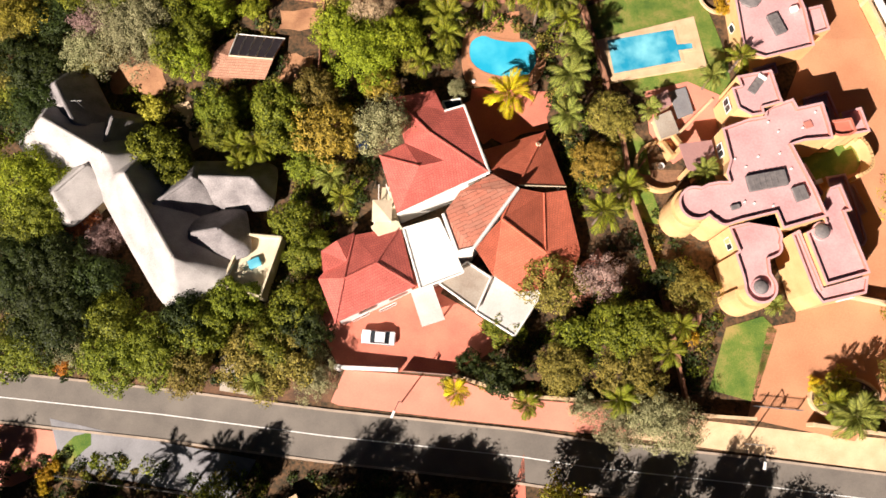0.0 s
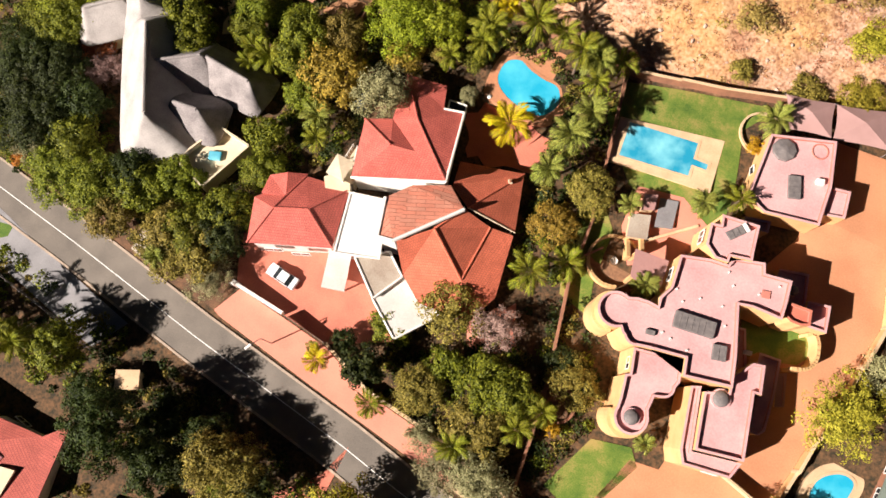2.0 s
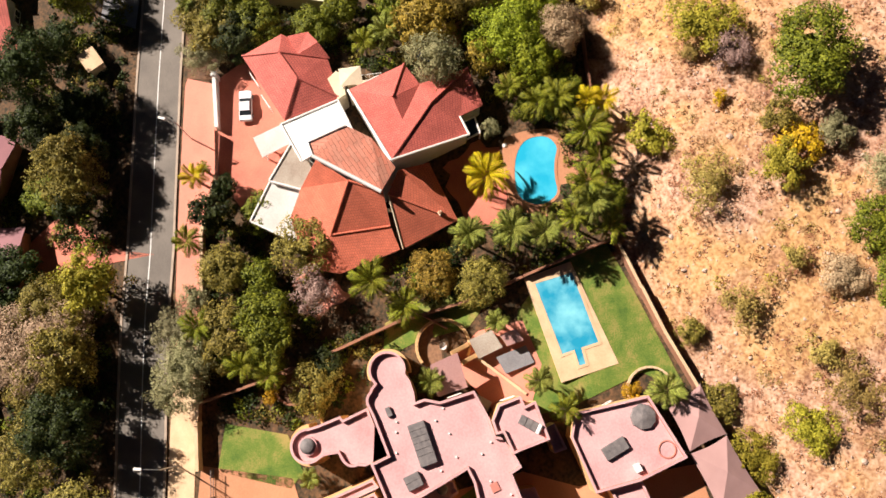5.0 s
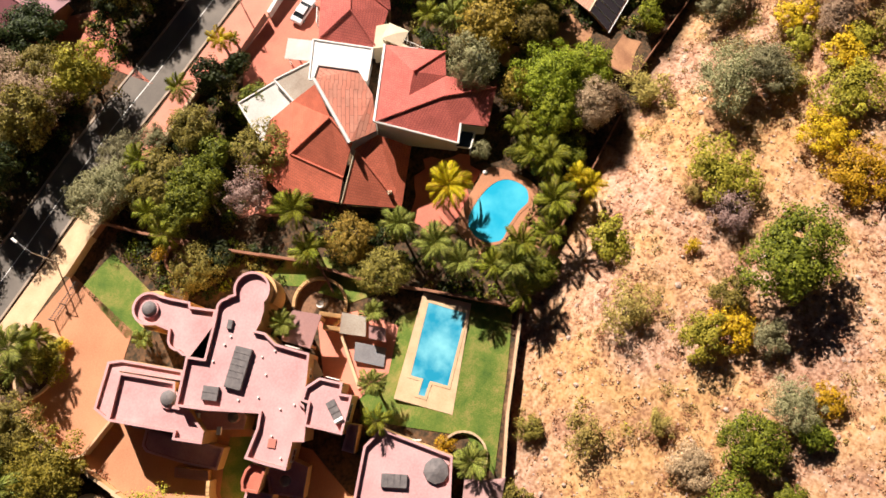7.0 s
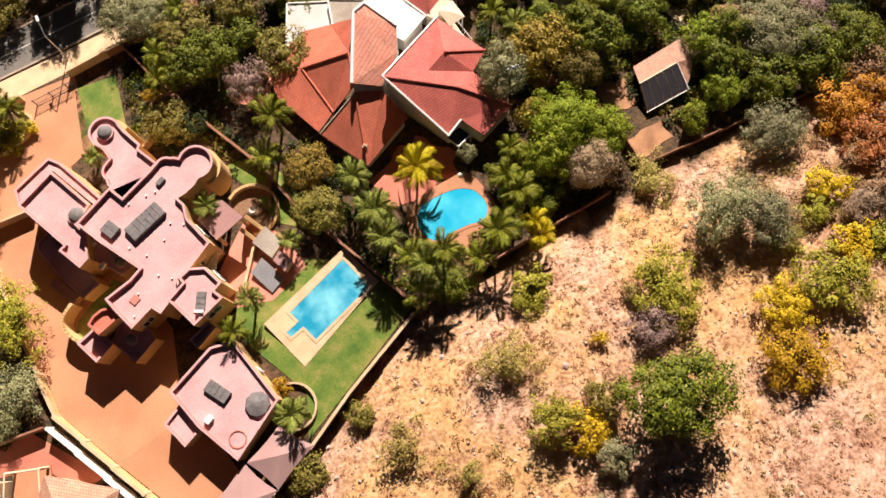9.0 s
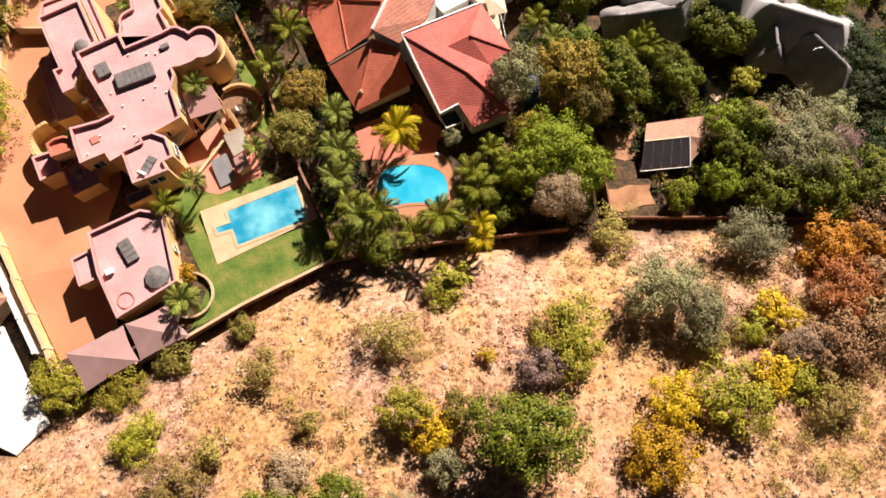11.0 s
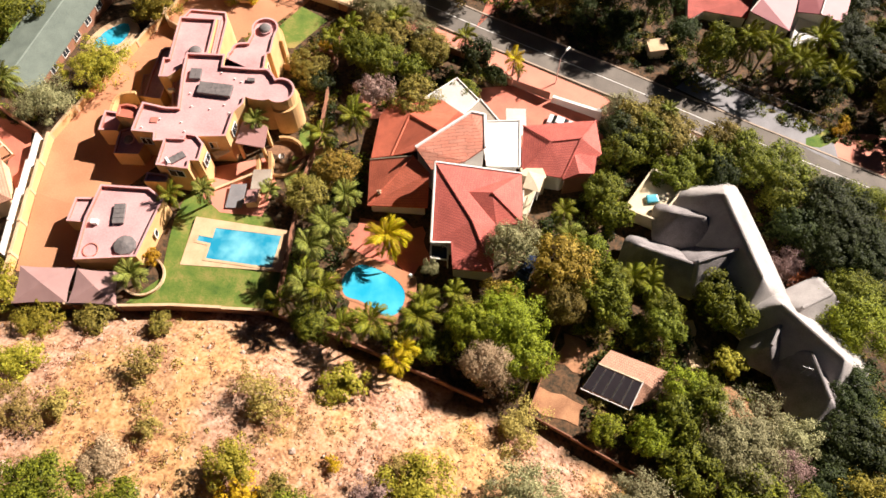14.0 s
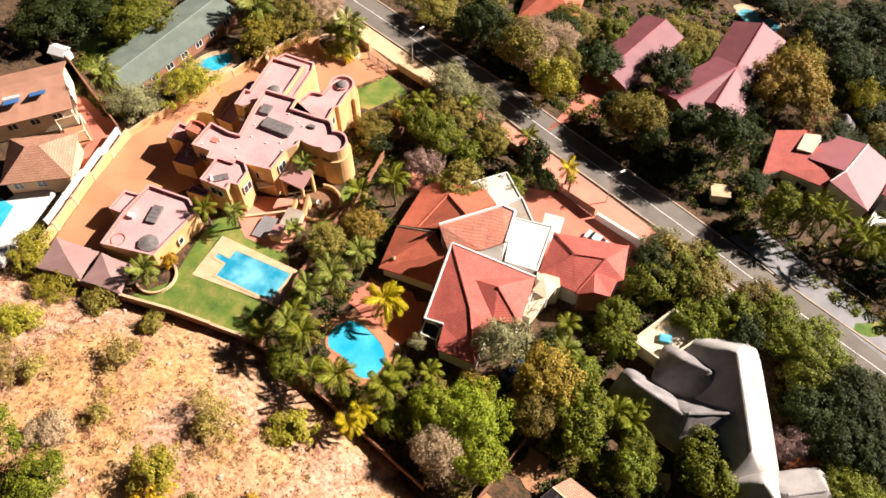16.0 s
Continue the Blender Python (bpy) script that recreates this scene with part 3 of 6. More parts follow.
KIDNEY = curve_round([(4.5, 14.9), (0.6, 15.4), (-1.7, 17), (-1.9, 19.6), (-0.4, 20.8), (1.4, 20.25), (3.5, 19.9), (5.6, 19.8), (6.7, 18), (6.2, 16)], 5)
pool(KIDNEY, curve_round([(-2.6, 15), (-2.8, 20.5), (0, 22.2), (4.5, 24.4), (8.4, 21), (8, 17), (6, 14), (0, 14)], 5), -0.7, M["water_blue"], M["orange_paving"], "free-form bright blue swimming pool with a brick surround")
pool(curve_round([(55.0, -11.1), (55.2, -8.4), (57.2, -6.6), (59.0, -6.9), (58.6, -9.6), (56.6, -12.2)]), curve_round([(53.9, -12.0), (54.2, -7.8), (56.8, -5.4), (60.0, -6.0), (59.6, -10.2), (56.8, -13.4)]), ground(56, -7) + 0.1, M["water_blue"], M["sandstone"], "small blue pool behind the boundary wall")


# ---- walls and fences ----
def garden_wall(pts, h, t, material, label, cap=None, base=None, pillars=0.0, name="garden_wall"):
    w = thing(name, label, "wall")
    for a, b in zip(pts, pts[1:]):
        a, b = Vector(a), Vector(b)
        n = max(1, int((b - a).length / 4))
        for k in range(n):
            p, q = a.lerp(b, k / n), a.lerp(b, (k + 1) / n)
            c, ang = (p + q) / 2, math.atan2((q - p).y, (q - p).x)
            g = min(ground(*p), ground(*q)) if base is None else base
            bm = bmesh.new()
            box(bm, (c.x, c.y, g - 0.5), ((q - p).length + 0.02, t, h + 0.5), ang, z0=True)
            part("wall_panel", bm, material, w)
            if cap:
                bm = bmesh.new()
                box(bm, (c.x, c.y, g + h + 0.003), ((q - p).length + 0.02, t + 0.1, 0.08), ang, z0=True)
                part("coping", bm, cap, w)
            if pillars:
                bm = bmesh.new()
                box(bm, (p.x, p.y, g - 0.4), (pillars, pillars, h + 0.65), ang, 0.03, z0=True)
                part("pillar", bm, cap or material, w)
    return w


VELD_WALL = [(46.5, 35.6), (39, 33.6), (31.8, 31.5), (24.7, 28.9), (13.3, 25.6), (4, 25.6), (-6, 26.3), (-15.6, 27.0)]
garden_wall(VELD_WALL[:5], 1.8, 0.25, M["brown_wall"], "long brown boundary wall below the hillside", M["sandstone"])
garden_wall(VELD_WALL[4:], 1.6, 0.2, M["brown_wall"], "dark boundary wall behind the palms")
garden_wall([(46.5, 35.6), (48.1, 29.4), (54.2, 11.2), (53.2, 0), (52.3, -9), (51.2, -17), (49.8, -25.0)], 1.7, 0.3, M["ochre_wall"], "ochre plastered boundary wall along the driveway", M["sandstone"], pillars=0.45)
garden_wall([(49.2, 29.8), (55.3, 12.0)], 2.0, 0.25, M["white"], "white precast boundary wall of the neighbour", M["white"], pillars=0.35)
garden_wall([(-22.0, 14.5), (-21.3, 26.5)], 1.6, 0.15, M["brown_wall"], "dark timber boundary fence")
garden_wall([(-21.3, 26.5), (-32.9, 28.6), (-42.4, 30.4), (-52, 32.5)], 1.3, 0.15, M["brown_wall"], "low dark boundary fence above the sheds")
garden_wall([(-18.57, -22.14), (-11.03, -22.45)], 1.9, 0.35, M["white"], "white plastered street wall beside the driveway gate", M["white"], pillars=0.7)
garden_wall([(-4.27, -23.02), (3.10, -25.52), (16.61, -26.54), (26.95, -28.02)], 1.6, 0.3, M["brown_wall"], "street wall behind the palms", M["sandstone"])
garden_wall([(26.95, -28.02), (32.48, -28.35)], 1.7, 0.3, M["sandstone"], "sandstone street wall by the drive", M["sandstone"], pillars=0.5)
garden_wall([(39.38, -29.01), (48.87, -30.21)], 1.7, 0.3, M["sandstone"], "sandstone street wall past the gate", M["sandstone"], pillars=0.5)
garden_wall([(12.5, 25.4), (17.5, 6.0), (18.5, -2), (22.5, -16), (24.5, -27.5)], 1.7, 0.22, M["brown_wall"], "brown wall between the two gardens", M["brown_wall"])
garden_wall([(17.24, -0.22), (20.22, 3.79)], 1.5, 0.2, M["brown_wall"], "short garden cross wall")
garden_wall([(25.89, -13.57), (30.22, -12.31)], 1.6, 0.2, M["ochre_wall"], "short ochre garden wall by the bay")
garden_wall([(45, -13.5), (50, -14.5), (53, -18)], 1.8, 0.25, M["sandstone"], "sandstone wall at the side of the drive")
# sliding gate
gate = thing("driveway_gate", "dark steel palisade sliding gate at the driveway", "gate")
ga, gc = Vector((-10.52, -22.59)), Vector((-4.41, -23.09))
for k in range(34):
    p = ga.lerp(gc, k / 33)
    bm = bmesh.new()
    box(bm, (p.x, p.y, ground(*p)), (0.05, 0.05, 1.7), 0, z0=True)
    part("bar", bm, M["grey_box"], gate)
bm = bmesh.new()
gm = (ga + gc) / 2
box(bm, (gm.x, gm.y, ground(*gm) + 0.1), ((gc - ga).length, 0.03, 1.65), math.atan2((gc - ga).y, (gc - ga).x), z0=True)
part("panel", bm, M["brown_wall"], gate)
for h in (0.25, 1.5):
    bm = bmesh.new()
    tube(bm, (*ga, ground(*ga) + h), (*gc, ground(*gc) + h), 0.04, 0.04)
    part("rail", bm, M["grey_box"], gate)


# ---- red-roofed house ----
def red_house():
    h = thing("house", "white house with layered red tiled hip roofs", "house")
    R1, R2, R3, R4, T = (0.05, 0.1, 4.8), (-2.8, 10, 1.6), (-5.3, 9.2, 1.65), (-6.6, 12.35, 0.95), (-11.7, 11.2, 1.2)
    Q, R7, V2, B, R6, R5 = (-7.15, 5.9, 2.95), (-5.3, 2.1, 3.25), (-8.3, 1.3, 3.55), (-10.2, 4.9, 1.8), (-13.3, 3.3, 1.5), (-11, -4.1, 1.25)
    v = [R1, R2, R3, R4, T, Q, R7, V2, B, R6, R5]
    f = [[0, 1, 2, 5], [5, 2, 3, 4], [0, 5, 6], [5, 4, 8, 6], [7, 6, 8, 9], [0, 6, 7, 10], [7, 9, 10]]
    roof(v, f, M["tiles_red"], h, 0.25)
    walls_under(v, f, M["white"], h, 0.35)
    for a, b in ((0, 5), (5, 4), (7, 9)):
        ridge(v[a], v[b], M["tiles_red"], h)
    for a, b in ((R1, R2), (R1, R5), (R2, R3)):
        ridge((a[0], a[1], a[2] + 0.02), (b[0], b[1], b[2] + 0.02), M["white"], h, 0.17, "fascia")
    v = [(3.5, -1.6, 4.15), (-1.9, -9.1, 4.75), (-3.75, -9.5, 4.45), (-5.4, -4.8, 4.0), (-3.4, -1.9, 3.75), (0.5, 0.45, 3.2)]
    f = [[0, 1, 2, 3, 4, 5]]
    roof(v, f, M["tiles_worn"], h, 0.3)
    walls_under(v, f, M["white"], h, 0.25)
    for a, b in ((0, 1), (1, 2), (2, 3)):
        ridge(v[a], v[b], M["white"], h, 0.24, "fascia")
    v = [(3.6, -0.9, 3.0), (9.9, -0.1, -0.1), (7.4, 7.0, 0.35), (-0.4, 4.6, 0.2), (0.7, 0.7, 2.6)]
    f = [[0, 1, 2], [0, 2, 3, 4]]
    roof(v, f, M["tiles_orange"], h)
    walls_under(v, f, M["white"], h, skip=({0, 1}, {0, 4}, {3, 4}))
    ridge(v[0], v[2], M["tiles_orange"], h)
    ridge(v[0], v[1], M["cream"], h, 0.09, "fascia")
    v = [(1.5, -5.3, 3.9), (3.4, -1.4, 3.6), (7.0, -1.2, 0.75), (7.0, -8.6, 0.6), (0.6, -11.5, 0.6), (-1.7, -8.8, 3.9), (3.8, -13.4, -0.6), (9.9, -0.5, -0.25), (11.6, -8.2, -1.2), (10.2, -12.3, -1.2)]
    f = [[0, 1, 2, 3], [0, 3, 4, 5], [3, 6, 4], [2, 7, 8, 3], [3, 8, 9, 6]]
    roof(v, f, M["tiles_orange"], h)
    walls_under(v, f, M["white"], h, skip=({0, 1}, {0, 5}, {4, 5}, {1, 2}))
    for a, b in ((0, 3), (2, 3), (0, 1)):
        ridge(v[a], v[b], M["tiles_orange"], h)
    # left wing
    v = [(-8.8, -12.7, -0.25), (-10.7, -5.3, -0.1), (-16.4, -6.3, -0.4), (-20.6, -11.8, -0.3), (-18.4, -17.2, -0.45), (-13.4, -10.2, 1.6), (-17.2, -12.1, 1.6)]
    f = [[0, 1, 5], [1, 2, 6, 5], [2, 3, 6], [3, 4, 6], [4, 0, 5, 6]]
    roof(v, f, M["tiles_red"], h)
    walls_under(v, f, M["white"], h)
    for a, b in ((0, 5), (1, 5), (5, 6), (4, 6), (2, 6)):
        ridge(v[a], v[b], M["tiles_red"], h)
    v = [(-20.4, -8.4, -0.3), (-16.4, -6.0, -0.4), (-16.9, -10.0, 0.75), (-18.4, -7.2, 0.5), (-20, -11, 0.1)]
    f = [[0, 1, 3], [3, 1, 2], [0, 3, 2, 4]]
    roof(v, f, M["tiles_red"], h, name="bay_roof")
    walls_under(v, f, M["brown_wall"], h)
    # white flat roof between the wings, canopies
    for poly, z, t, m, nm in (
        ([(-10.3, -5.6), (-6.0, -4.3), (-2.94, -11.07), (-8.14, -13.09)], 0.2, 0.3, "white_sheet", "flat_roof"),
        ([(-9.49, -12.83), (-6.74, -12.04), (-5.19, -16.44), (-8.00, -17.35)], -2.6, 0.18, "pale_roof", "canopy"),
        ([(-5.91, -12.23), (-2.46, -9.57), (0.43, -11.52), (-1.37, -15.57)], -0.9, 0.25, "grey_roof", "flat_roof"),
        ([(0.33, -11.43), (3.72, -10.34), (6.57, -13.56), (3.25, -18.57), (-1.41, -15.63)], -1.6, 0.25, "pale_roof", "flat_roof"),
    ):
        bm = bmesh.new()
        prism(bm, ccw(poly), z - t, z)
        part(nm, bm, M[m], h)
        p = offset(poly, 0.4)
        if nm == "flat_roof":
            bm = bmesh.new()
            prism(bm, p, min(ground(*q) for q in p) - 0.4, z - t - 0.003)
            part("wall", bm, M["white"], h)
            bm = bmesh.new()
            for a, b in zip(poly, poly[1:] + poly[:1]):
                tube(bm, (*a, z + 0.05), (*b, z + 0.05), 0.14, 0.14, 6)
            part("parapet", bm, M["white"], h)
        else:
            for q in p:
                bm = bmesh.new()
                tube(bm, (*q, ground(*q) - 0.1), (*q, z - t), 0.12, 0.12)
                part("post", bm, M["white"], h)
    # west balcony with glass pavilion
    bm = bmesh.new()
    prism(bm, ccw([(-13.6, -4.6), (-11.0, -4.6), (-10.4, -5.6), (-13.4, -6.6), (-14.3, -5.4)]), -4.6, 0.1)
    prism(bm, ccw([(-13.2, 0.2), (-11.6, 0.4), (-11.0, -4.2), (-13.4, -4.4)]), -4.6, -1.6)
    part("balcony", bm, M["cream"], h)
    c = Vector((-12.9, -3.6))
    for dx, dy in ((-1, -1.2), (1, -1.2), (1, 1.2), (-1, 1.2)):
        bm = bmesh.new()
        box(bm, (c.x + dx, c.y + dy, -1.6), (0.14, 0.14, 2.6), 0, z0=True)
        part("post", bm, M["white"], h)
    bm = bmesh.new()
    top = bm.verts.new((c.x, c.y, 1.35))
    rim = [bm.verts.new((c.x + dx, c.y + dy, 1.0)) for dx, dy in ((-1.2, -1.4), (1.2, -1.4), (1.2, 1.4), (-1.2, 1.4))]
    for k in range(4):
        bm.faces.new((rim[k], rim[(k + 1) % 4], top))
    bm.faces.new(rim[::-1])
    part("canopy", bm, M["cream"], h)
    for k in range(9):
        bm = bmesh.new()
        tube(bm, (-13.5, -3.8 + k * 0.5, -1.6), (-13.5, -3.8 + k * 0.5, -0.6), 0.03, 0.03, 5)
        part("baluster", bm, M["white"], h)
    bm = bmesh.new()
    tube(bm, (-13.5, -3.9, -0.6), (-13.5, 0.3, -0.6), 0.05, 0.05, 6)
    part("handrail", bm, M["white"], h)
    lean = [(-2.7, 9.7), (-4.75, 8.8), (-5.5, 11.1), (-3.3, 11.5)]
    bm = bmesh.new()
    prism(bm, ccw(lean), 0.2, 0.28)
    sheet = part("lean_to", bm, M["glass"], h, "dark glass lean-to roof")
    for a, b in zip(lean, lean[1:] + lean[:1]):
        bm = bmesh.new()
        tube(bm, (*a, 0.26), (*b, 0.26), 0.12, 0.12, 6)
        part("frame", bm, M["white"], sheet)
    for q in lean[2:]:
        bm = bmesh.new()
        tube(bm, (*q, ground(*q) - 0.2), (*q, 0.2), 0.1, 0.1, 6)
        part("post", bm, M["white"], h)
    # chimney and vent
    bm = bmesh.new()
    box(bm, (6.4, 5.0, 0.2), (0.5, 0.5, 1.1), 0.5, 0.03, z0=True)
    part("chimney", bm, M["cream"], h)
    bm = bmesh.new()
    tube(bm, (6.4, 5.0, 1.3), (6.4, 5.0, 1.5), 0.2, 0.14)
    part("chimney_pot", bm, M["brown_wall"], h)
    # openings
    for x, y, z, w, rz in ((-12.2, -1.0, 0.2, 1.8, 1.9), (-12.6, 1.4, 0.2, 1.4, 1.9), (-8.5, 11.4, -0.5, 1.6, 0.2), (-10.4, 10.9, -0.5, 1.2, 0.2), (-19.2, -8.4, -1.6, 2.0, 0.55), (-17.4, -7.3, -1.6, 1.6, 0.55), (-4.3, 9.5, 0.2, 1.4, -0.3), (-1.5, 4.5, -0.2, 1.8, 1.85), (-12.2, -15.0, -2.2, 2.2, 0.45), (-15.5, -16.2, -2.2, 2.2, 0.45)):
        window(h, x, y, z, w, 1.3, rz)
    return h


red_house()


# ---- pink flat-roofed house ----
def block(parent, poly, z, base=None, par=0.45, wall=None, top=None, trim=None, floor_drop=0.0):
    """A flat-roofed mass: walls, roof slab inside a parapet with a coloured inner face and cap."""
    poly = ccw(list(poly))
    g = min(ground(*q) for q in poly) - 0.4 if base is None else base
    inner = offset(poly, 0.28)
    bm = bmesh.new()
    a = [bm.verts.new((*q, g)) for q in poly]
    b = [bm.verts.new((*q, z + par)) for q in poly]
    c = [bm.verts.new((*q, z + par)) for q in inner]
    d = [bm.verts.new((*q, z)) for q in inner]
    n = len(poly)
    for k in range(n):
        j = (k + 1) % n
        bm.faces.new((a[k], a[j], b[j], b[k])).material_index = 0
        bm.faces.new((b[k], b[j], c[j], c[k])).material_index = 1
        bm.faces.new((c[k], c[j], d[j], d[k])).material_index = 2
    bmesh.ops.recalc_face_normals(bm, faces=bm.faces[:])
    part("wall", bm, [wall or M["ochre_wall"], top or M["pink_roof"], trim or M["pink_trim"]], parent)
    bm = bmesh.new()
    f = bm.faces.new([bm.verts.new((*q, z)) for q in offset(poly, 0.2)])
    bmesh.ops.triangulate(bm, faces=[f])
    part("roof", bm, top or M["pink_roof"], parent)


def arc(cx, cy, r, a0, a1, n=14):
    return [(cx + r * math.cos(radians(a0 + (a1 - a0) * k / n)), cy + r * math.sin(radians(a0 + (a1 - a0) * k / n))) for k in range(n + 1)]


def roof_box(parent, x, y, z, sx, sy, sz, rz, material, name="skylight"):
    bm = bmesh.new()
    box(bm, (x, y, z), (sx, sy, sz), rz, 0.08, z0=True)
    ob = part(name, bm, material, parent)
    for k in range(1, int(sx / 0.7)):
        bm = bmesh.new()
        c = Vector((x, y)) + Vector((math.cos(rz), math.sin(rz))) * (k * 0.7 - sx / 2)
        box(bm, (c.x, c.y, z + sz + 0.003), (0.06, sy, 0.04), rz, z0=True)
        part("rib", bm, material, ob)


def dome(parent, x, y, z, r, name="dome_light"):
    bm = bmesh.new()
    tube(bm, (x, y, z), (x, y, z + 0.35), r, r, 14)
    part(name, bm, M["pink_roof"], parent)
    bm = bmesh.new()
    bmesh.ops.create_uvsphere(bm, u_segments=16, v_segments=8, radius=r * 0.85, matrix=Matrix.Translation((x, y, z + 0.33)) @ Matrix.Diagonal((1, 1, 0.5, 1)))
    part("dome", bm, M["grey_box"], parent)


def pink_house():
    h = thing("house", "pink flat-roofed villa with ochre walls and rounded bays", "house")
    main = [(34.14, -6.83), (39.56, -5.27), (38.48, -1.86), (36.31, 3.58), (37.79, 4.06), (41.27, 4.36), (41.04, 6.21), (40.49, 9.08), (37.45, 8.36), (36.92, 9.52), (33.51, 8.25), (33.27, 7.24), (31.24, 6.87), (28.0, 5.65), (28.64, 1.67), (28.05, 0.04), (28.27, -1.01), (27.2, -1.0), (25.9, -1.25)]
    main += arc(24.3, -3.67, 2.1, 70, 310, 16) + [(26.1, -5.75)] + arc(27.5, -5.1, 1.35, 215, 300, 5) + [(29.3, -5.9), (33.55, -4.85)]
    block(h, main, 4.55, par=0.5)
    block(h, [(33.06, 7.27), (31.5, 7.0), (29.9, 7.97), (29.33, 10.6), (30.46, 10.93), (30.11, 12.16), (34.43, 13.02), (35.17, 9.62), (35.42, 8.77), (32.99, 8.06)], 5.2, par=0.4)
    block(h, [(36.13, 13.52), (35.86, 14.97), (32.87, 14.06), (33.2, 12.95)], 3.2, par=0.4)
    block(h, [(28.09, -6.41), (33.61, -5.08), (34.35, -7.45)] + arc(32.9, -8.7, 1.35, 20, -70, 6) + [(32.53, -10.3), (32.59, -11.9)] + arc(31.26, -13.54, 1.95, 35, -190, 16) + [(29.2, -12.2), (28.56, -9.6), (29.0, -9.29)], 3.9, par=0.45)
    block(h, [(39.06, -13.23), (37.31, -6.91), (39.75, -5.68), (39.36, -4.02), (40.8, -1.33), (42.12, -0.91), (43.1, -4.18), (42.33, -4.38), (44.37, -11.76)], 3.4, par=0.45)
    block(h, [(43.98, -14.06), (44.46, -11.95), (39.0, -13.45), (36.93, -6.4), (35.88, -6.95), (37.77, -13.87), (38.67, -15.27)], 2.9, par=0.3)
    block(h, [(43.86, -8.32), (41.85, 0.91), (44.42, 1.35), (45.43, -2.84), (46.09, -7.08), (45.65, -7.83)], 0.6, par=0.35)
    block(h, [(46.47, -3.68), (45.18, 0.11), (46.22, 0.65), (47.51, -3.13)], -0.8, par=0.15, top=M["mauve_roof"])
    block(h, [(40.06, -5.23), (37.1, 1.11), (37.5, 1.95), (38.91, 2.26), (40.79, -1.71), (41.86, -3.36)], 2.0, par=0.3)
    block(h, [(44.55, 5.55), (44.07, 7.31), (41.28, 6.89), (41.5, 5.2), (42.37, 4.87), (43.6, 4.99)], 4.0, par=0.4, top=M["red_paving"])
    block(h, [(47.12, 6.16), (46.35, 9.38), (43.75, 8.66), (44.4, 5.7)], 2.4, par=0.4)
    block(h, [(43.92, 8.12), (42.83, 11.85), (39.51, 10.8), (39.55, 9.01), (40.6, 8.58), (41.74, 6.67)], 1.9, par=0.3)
    # curved screen wall round the east court
    pts = curve_round([(42.17, -0.3), (45.93, 1.04), (47.61, 1.96), (48.05, 3.38), (47.33, 5.54), (45.94, 5.6)], 4)[4:21]
    for a, b in zip(pts, pts[1:]):
        a, b = Vector(a), Vector(b)
        m2 = (a + b) / 2
        bm = bmesh.new()
        box(bm, (m2.x, m2.y, -2.6), ((b - a).length + 0.1, 0.4, 3.6), math.atan2((b - a).y, (b - a).x), z0=True)
        part("screen_wall", bm, M["ochre_wall"], h)
    # stepped ledges under the west bay and along the bay room
    for cc, r, a0, a1, z in (((24.3, -3.67), 2.45, 80, 290, 3.0), ((31.26, -13.54), 2.35, 30, -180, 2.4)):
        bm = bmesh.new()
        prism(bm, ccw(arc(*cc, r, a0, a1, 18)), ground(*cc) - 0.4, z)
        part("bay", bm, M["ochre_wall"], h)
    # covered patio: a mauve slab on ochre pillars, with sloping wing walls
    slab = [(24.36, 1.21), (23.45, 4.48), (27.5, 5.05), (28.1, 1.6), (26.27, 0.86)]
    bm = bmesh.new()
    prism(bm, ccw(slab), 2.45, 2.7)
    part("patio_roof", bm, M["mauve_roof"], h, "mauve flat patio roof")
    for q in offset(slab, 0.3):
        bm = bmesh.new()
        box(bm, (*q, ground(*q) - 0.2), (0.4, 0.4, 2.446 - ground(*q) + 0.2), 0.2, z0=True)
        part("pillar", bm, M["ochre_wall"], h)
    for x, y in ((22.9, 4.9), (24.2, 6.0)):
        bm = bmesh.new()
        g = ground(x, y)
        box(bm, (x, y, g - 0.3), (0.5, 2.4, 2.6), 0.35, 0.05, z0=True)
        for v in bm.verts:
            if v.co.z > g + 1 and v.co.y > y:
                v.co.z -= 1.2
        part("wing_wall", bm, M["ochre_wall"], h)
    # balcony under the north room
    bm = bmesh.new()
    prism(bm, ccw([(28.3, 5.9), (29.6, 7.6), (30.6, 6.9), (28.6, 5.2)]), 1.2, 1.4)
    part("balcony", bm, M["cream"], h)
    for k in range(6):
        x, y = 28.35 + k * 0.25, 6.0 + k * 0.31
        bm = bmesh.new()
        tube(bm, (x, y, 1.4), (x, y, 2.3), 0.03, 0.03, 5)
        part("baluster", bm, M["metal"], h)
    # covered skylights with draped grey sheets
    for x, y, sx, sy, sz, rz in ((32.85, -0.89, 4.75, 1.95, 0.55, 0.19), (36.66, -2.42, 1.6, 1.8, 0.45, 0.31), (28.9, -4.1, 1.1, 0.6, 0.35, 0.25)):
        roof_box(h, x, y, 4.55, sx, sy, sz, rz, M["grey_box"])
    dome(h, 31.26, -13.54, 3.9, 1.05)
    dome(h, 39.28, -6.73, 3.4, 1.15)
    dome(h, 38.2, 0.51, 2.0, 0.75)
    dome(h, 41.92, 9.15, 1.9, 0.75)
    roof_box(h, 32.4, 11.0, 5.2, 2.2, 1.1, 0.25, 0.93, M["grey_box"], "solar_heater")
    bm = bmesh.new()
    tube(bm, (32.75, 12.35, 5.62), (33.6, 11.75, 5.62), 0.26, 0.26, 10)
    part("water_tank", bm, M["white"], h)
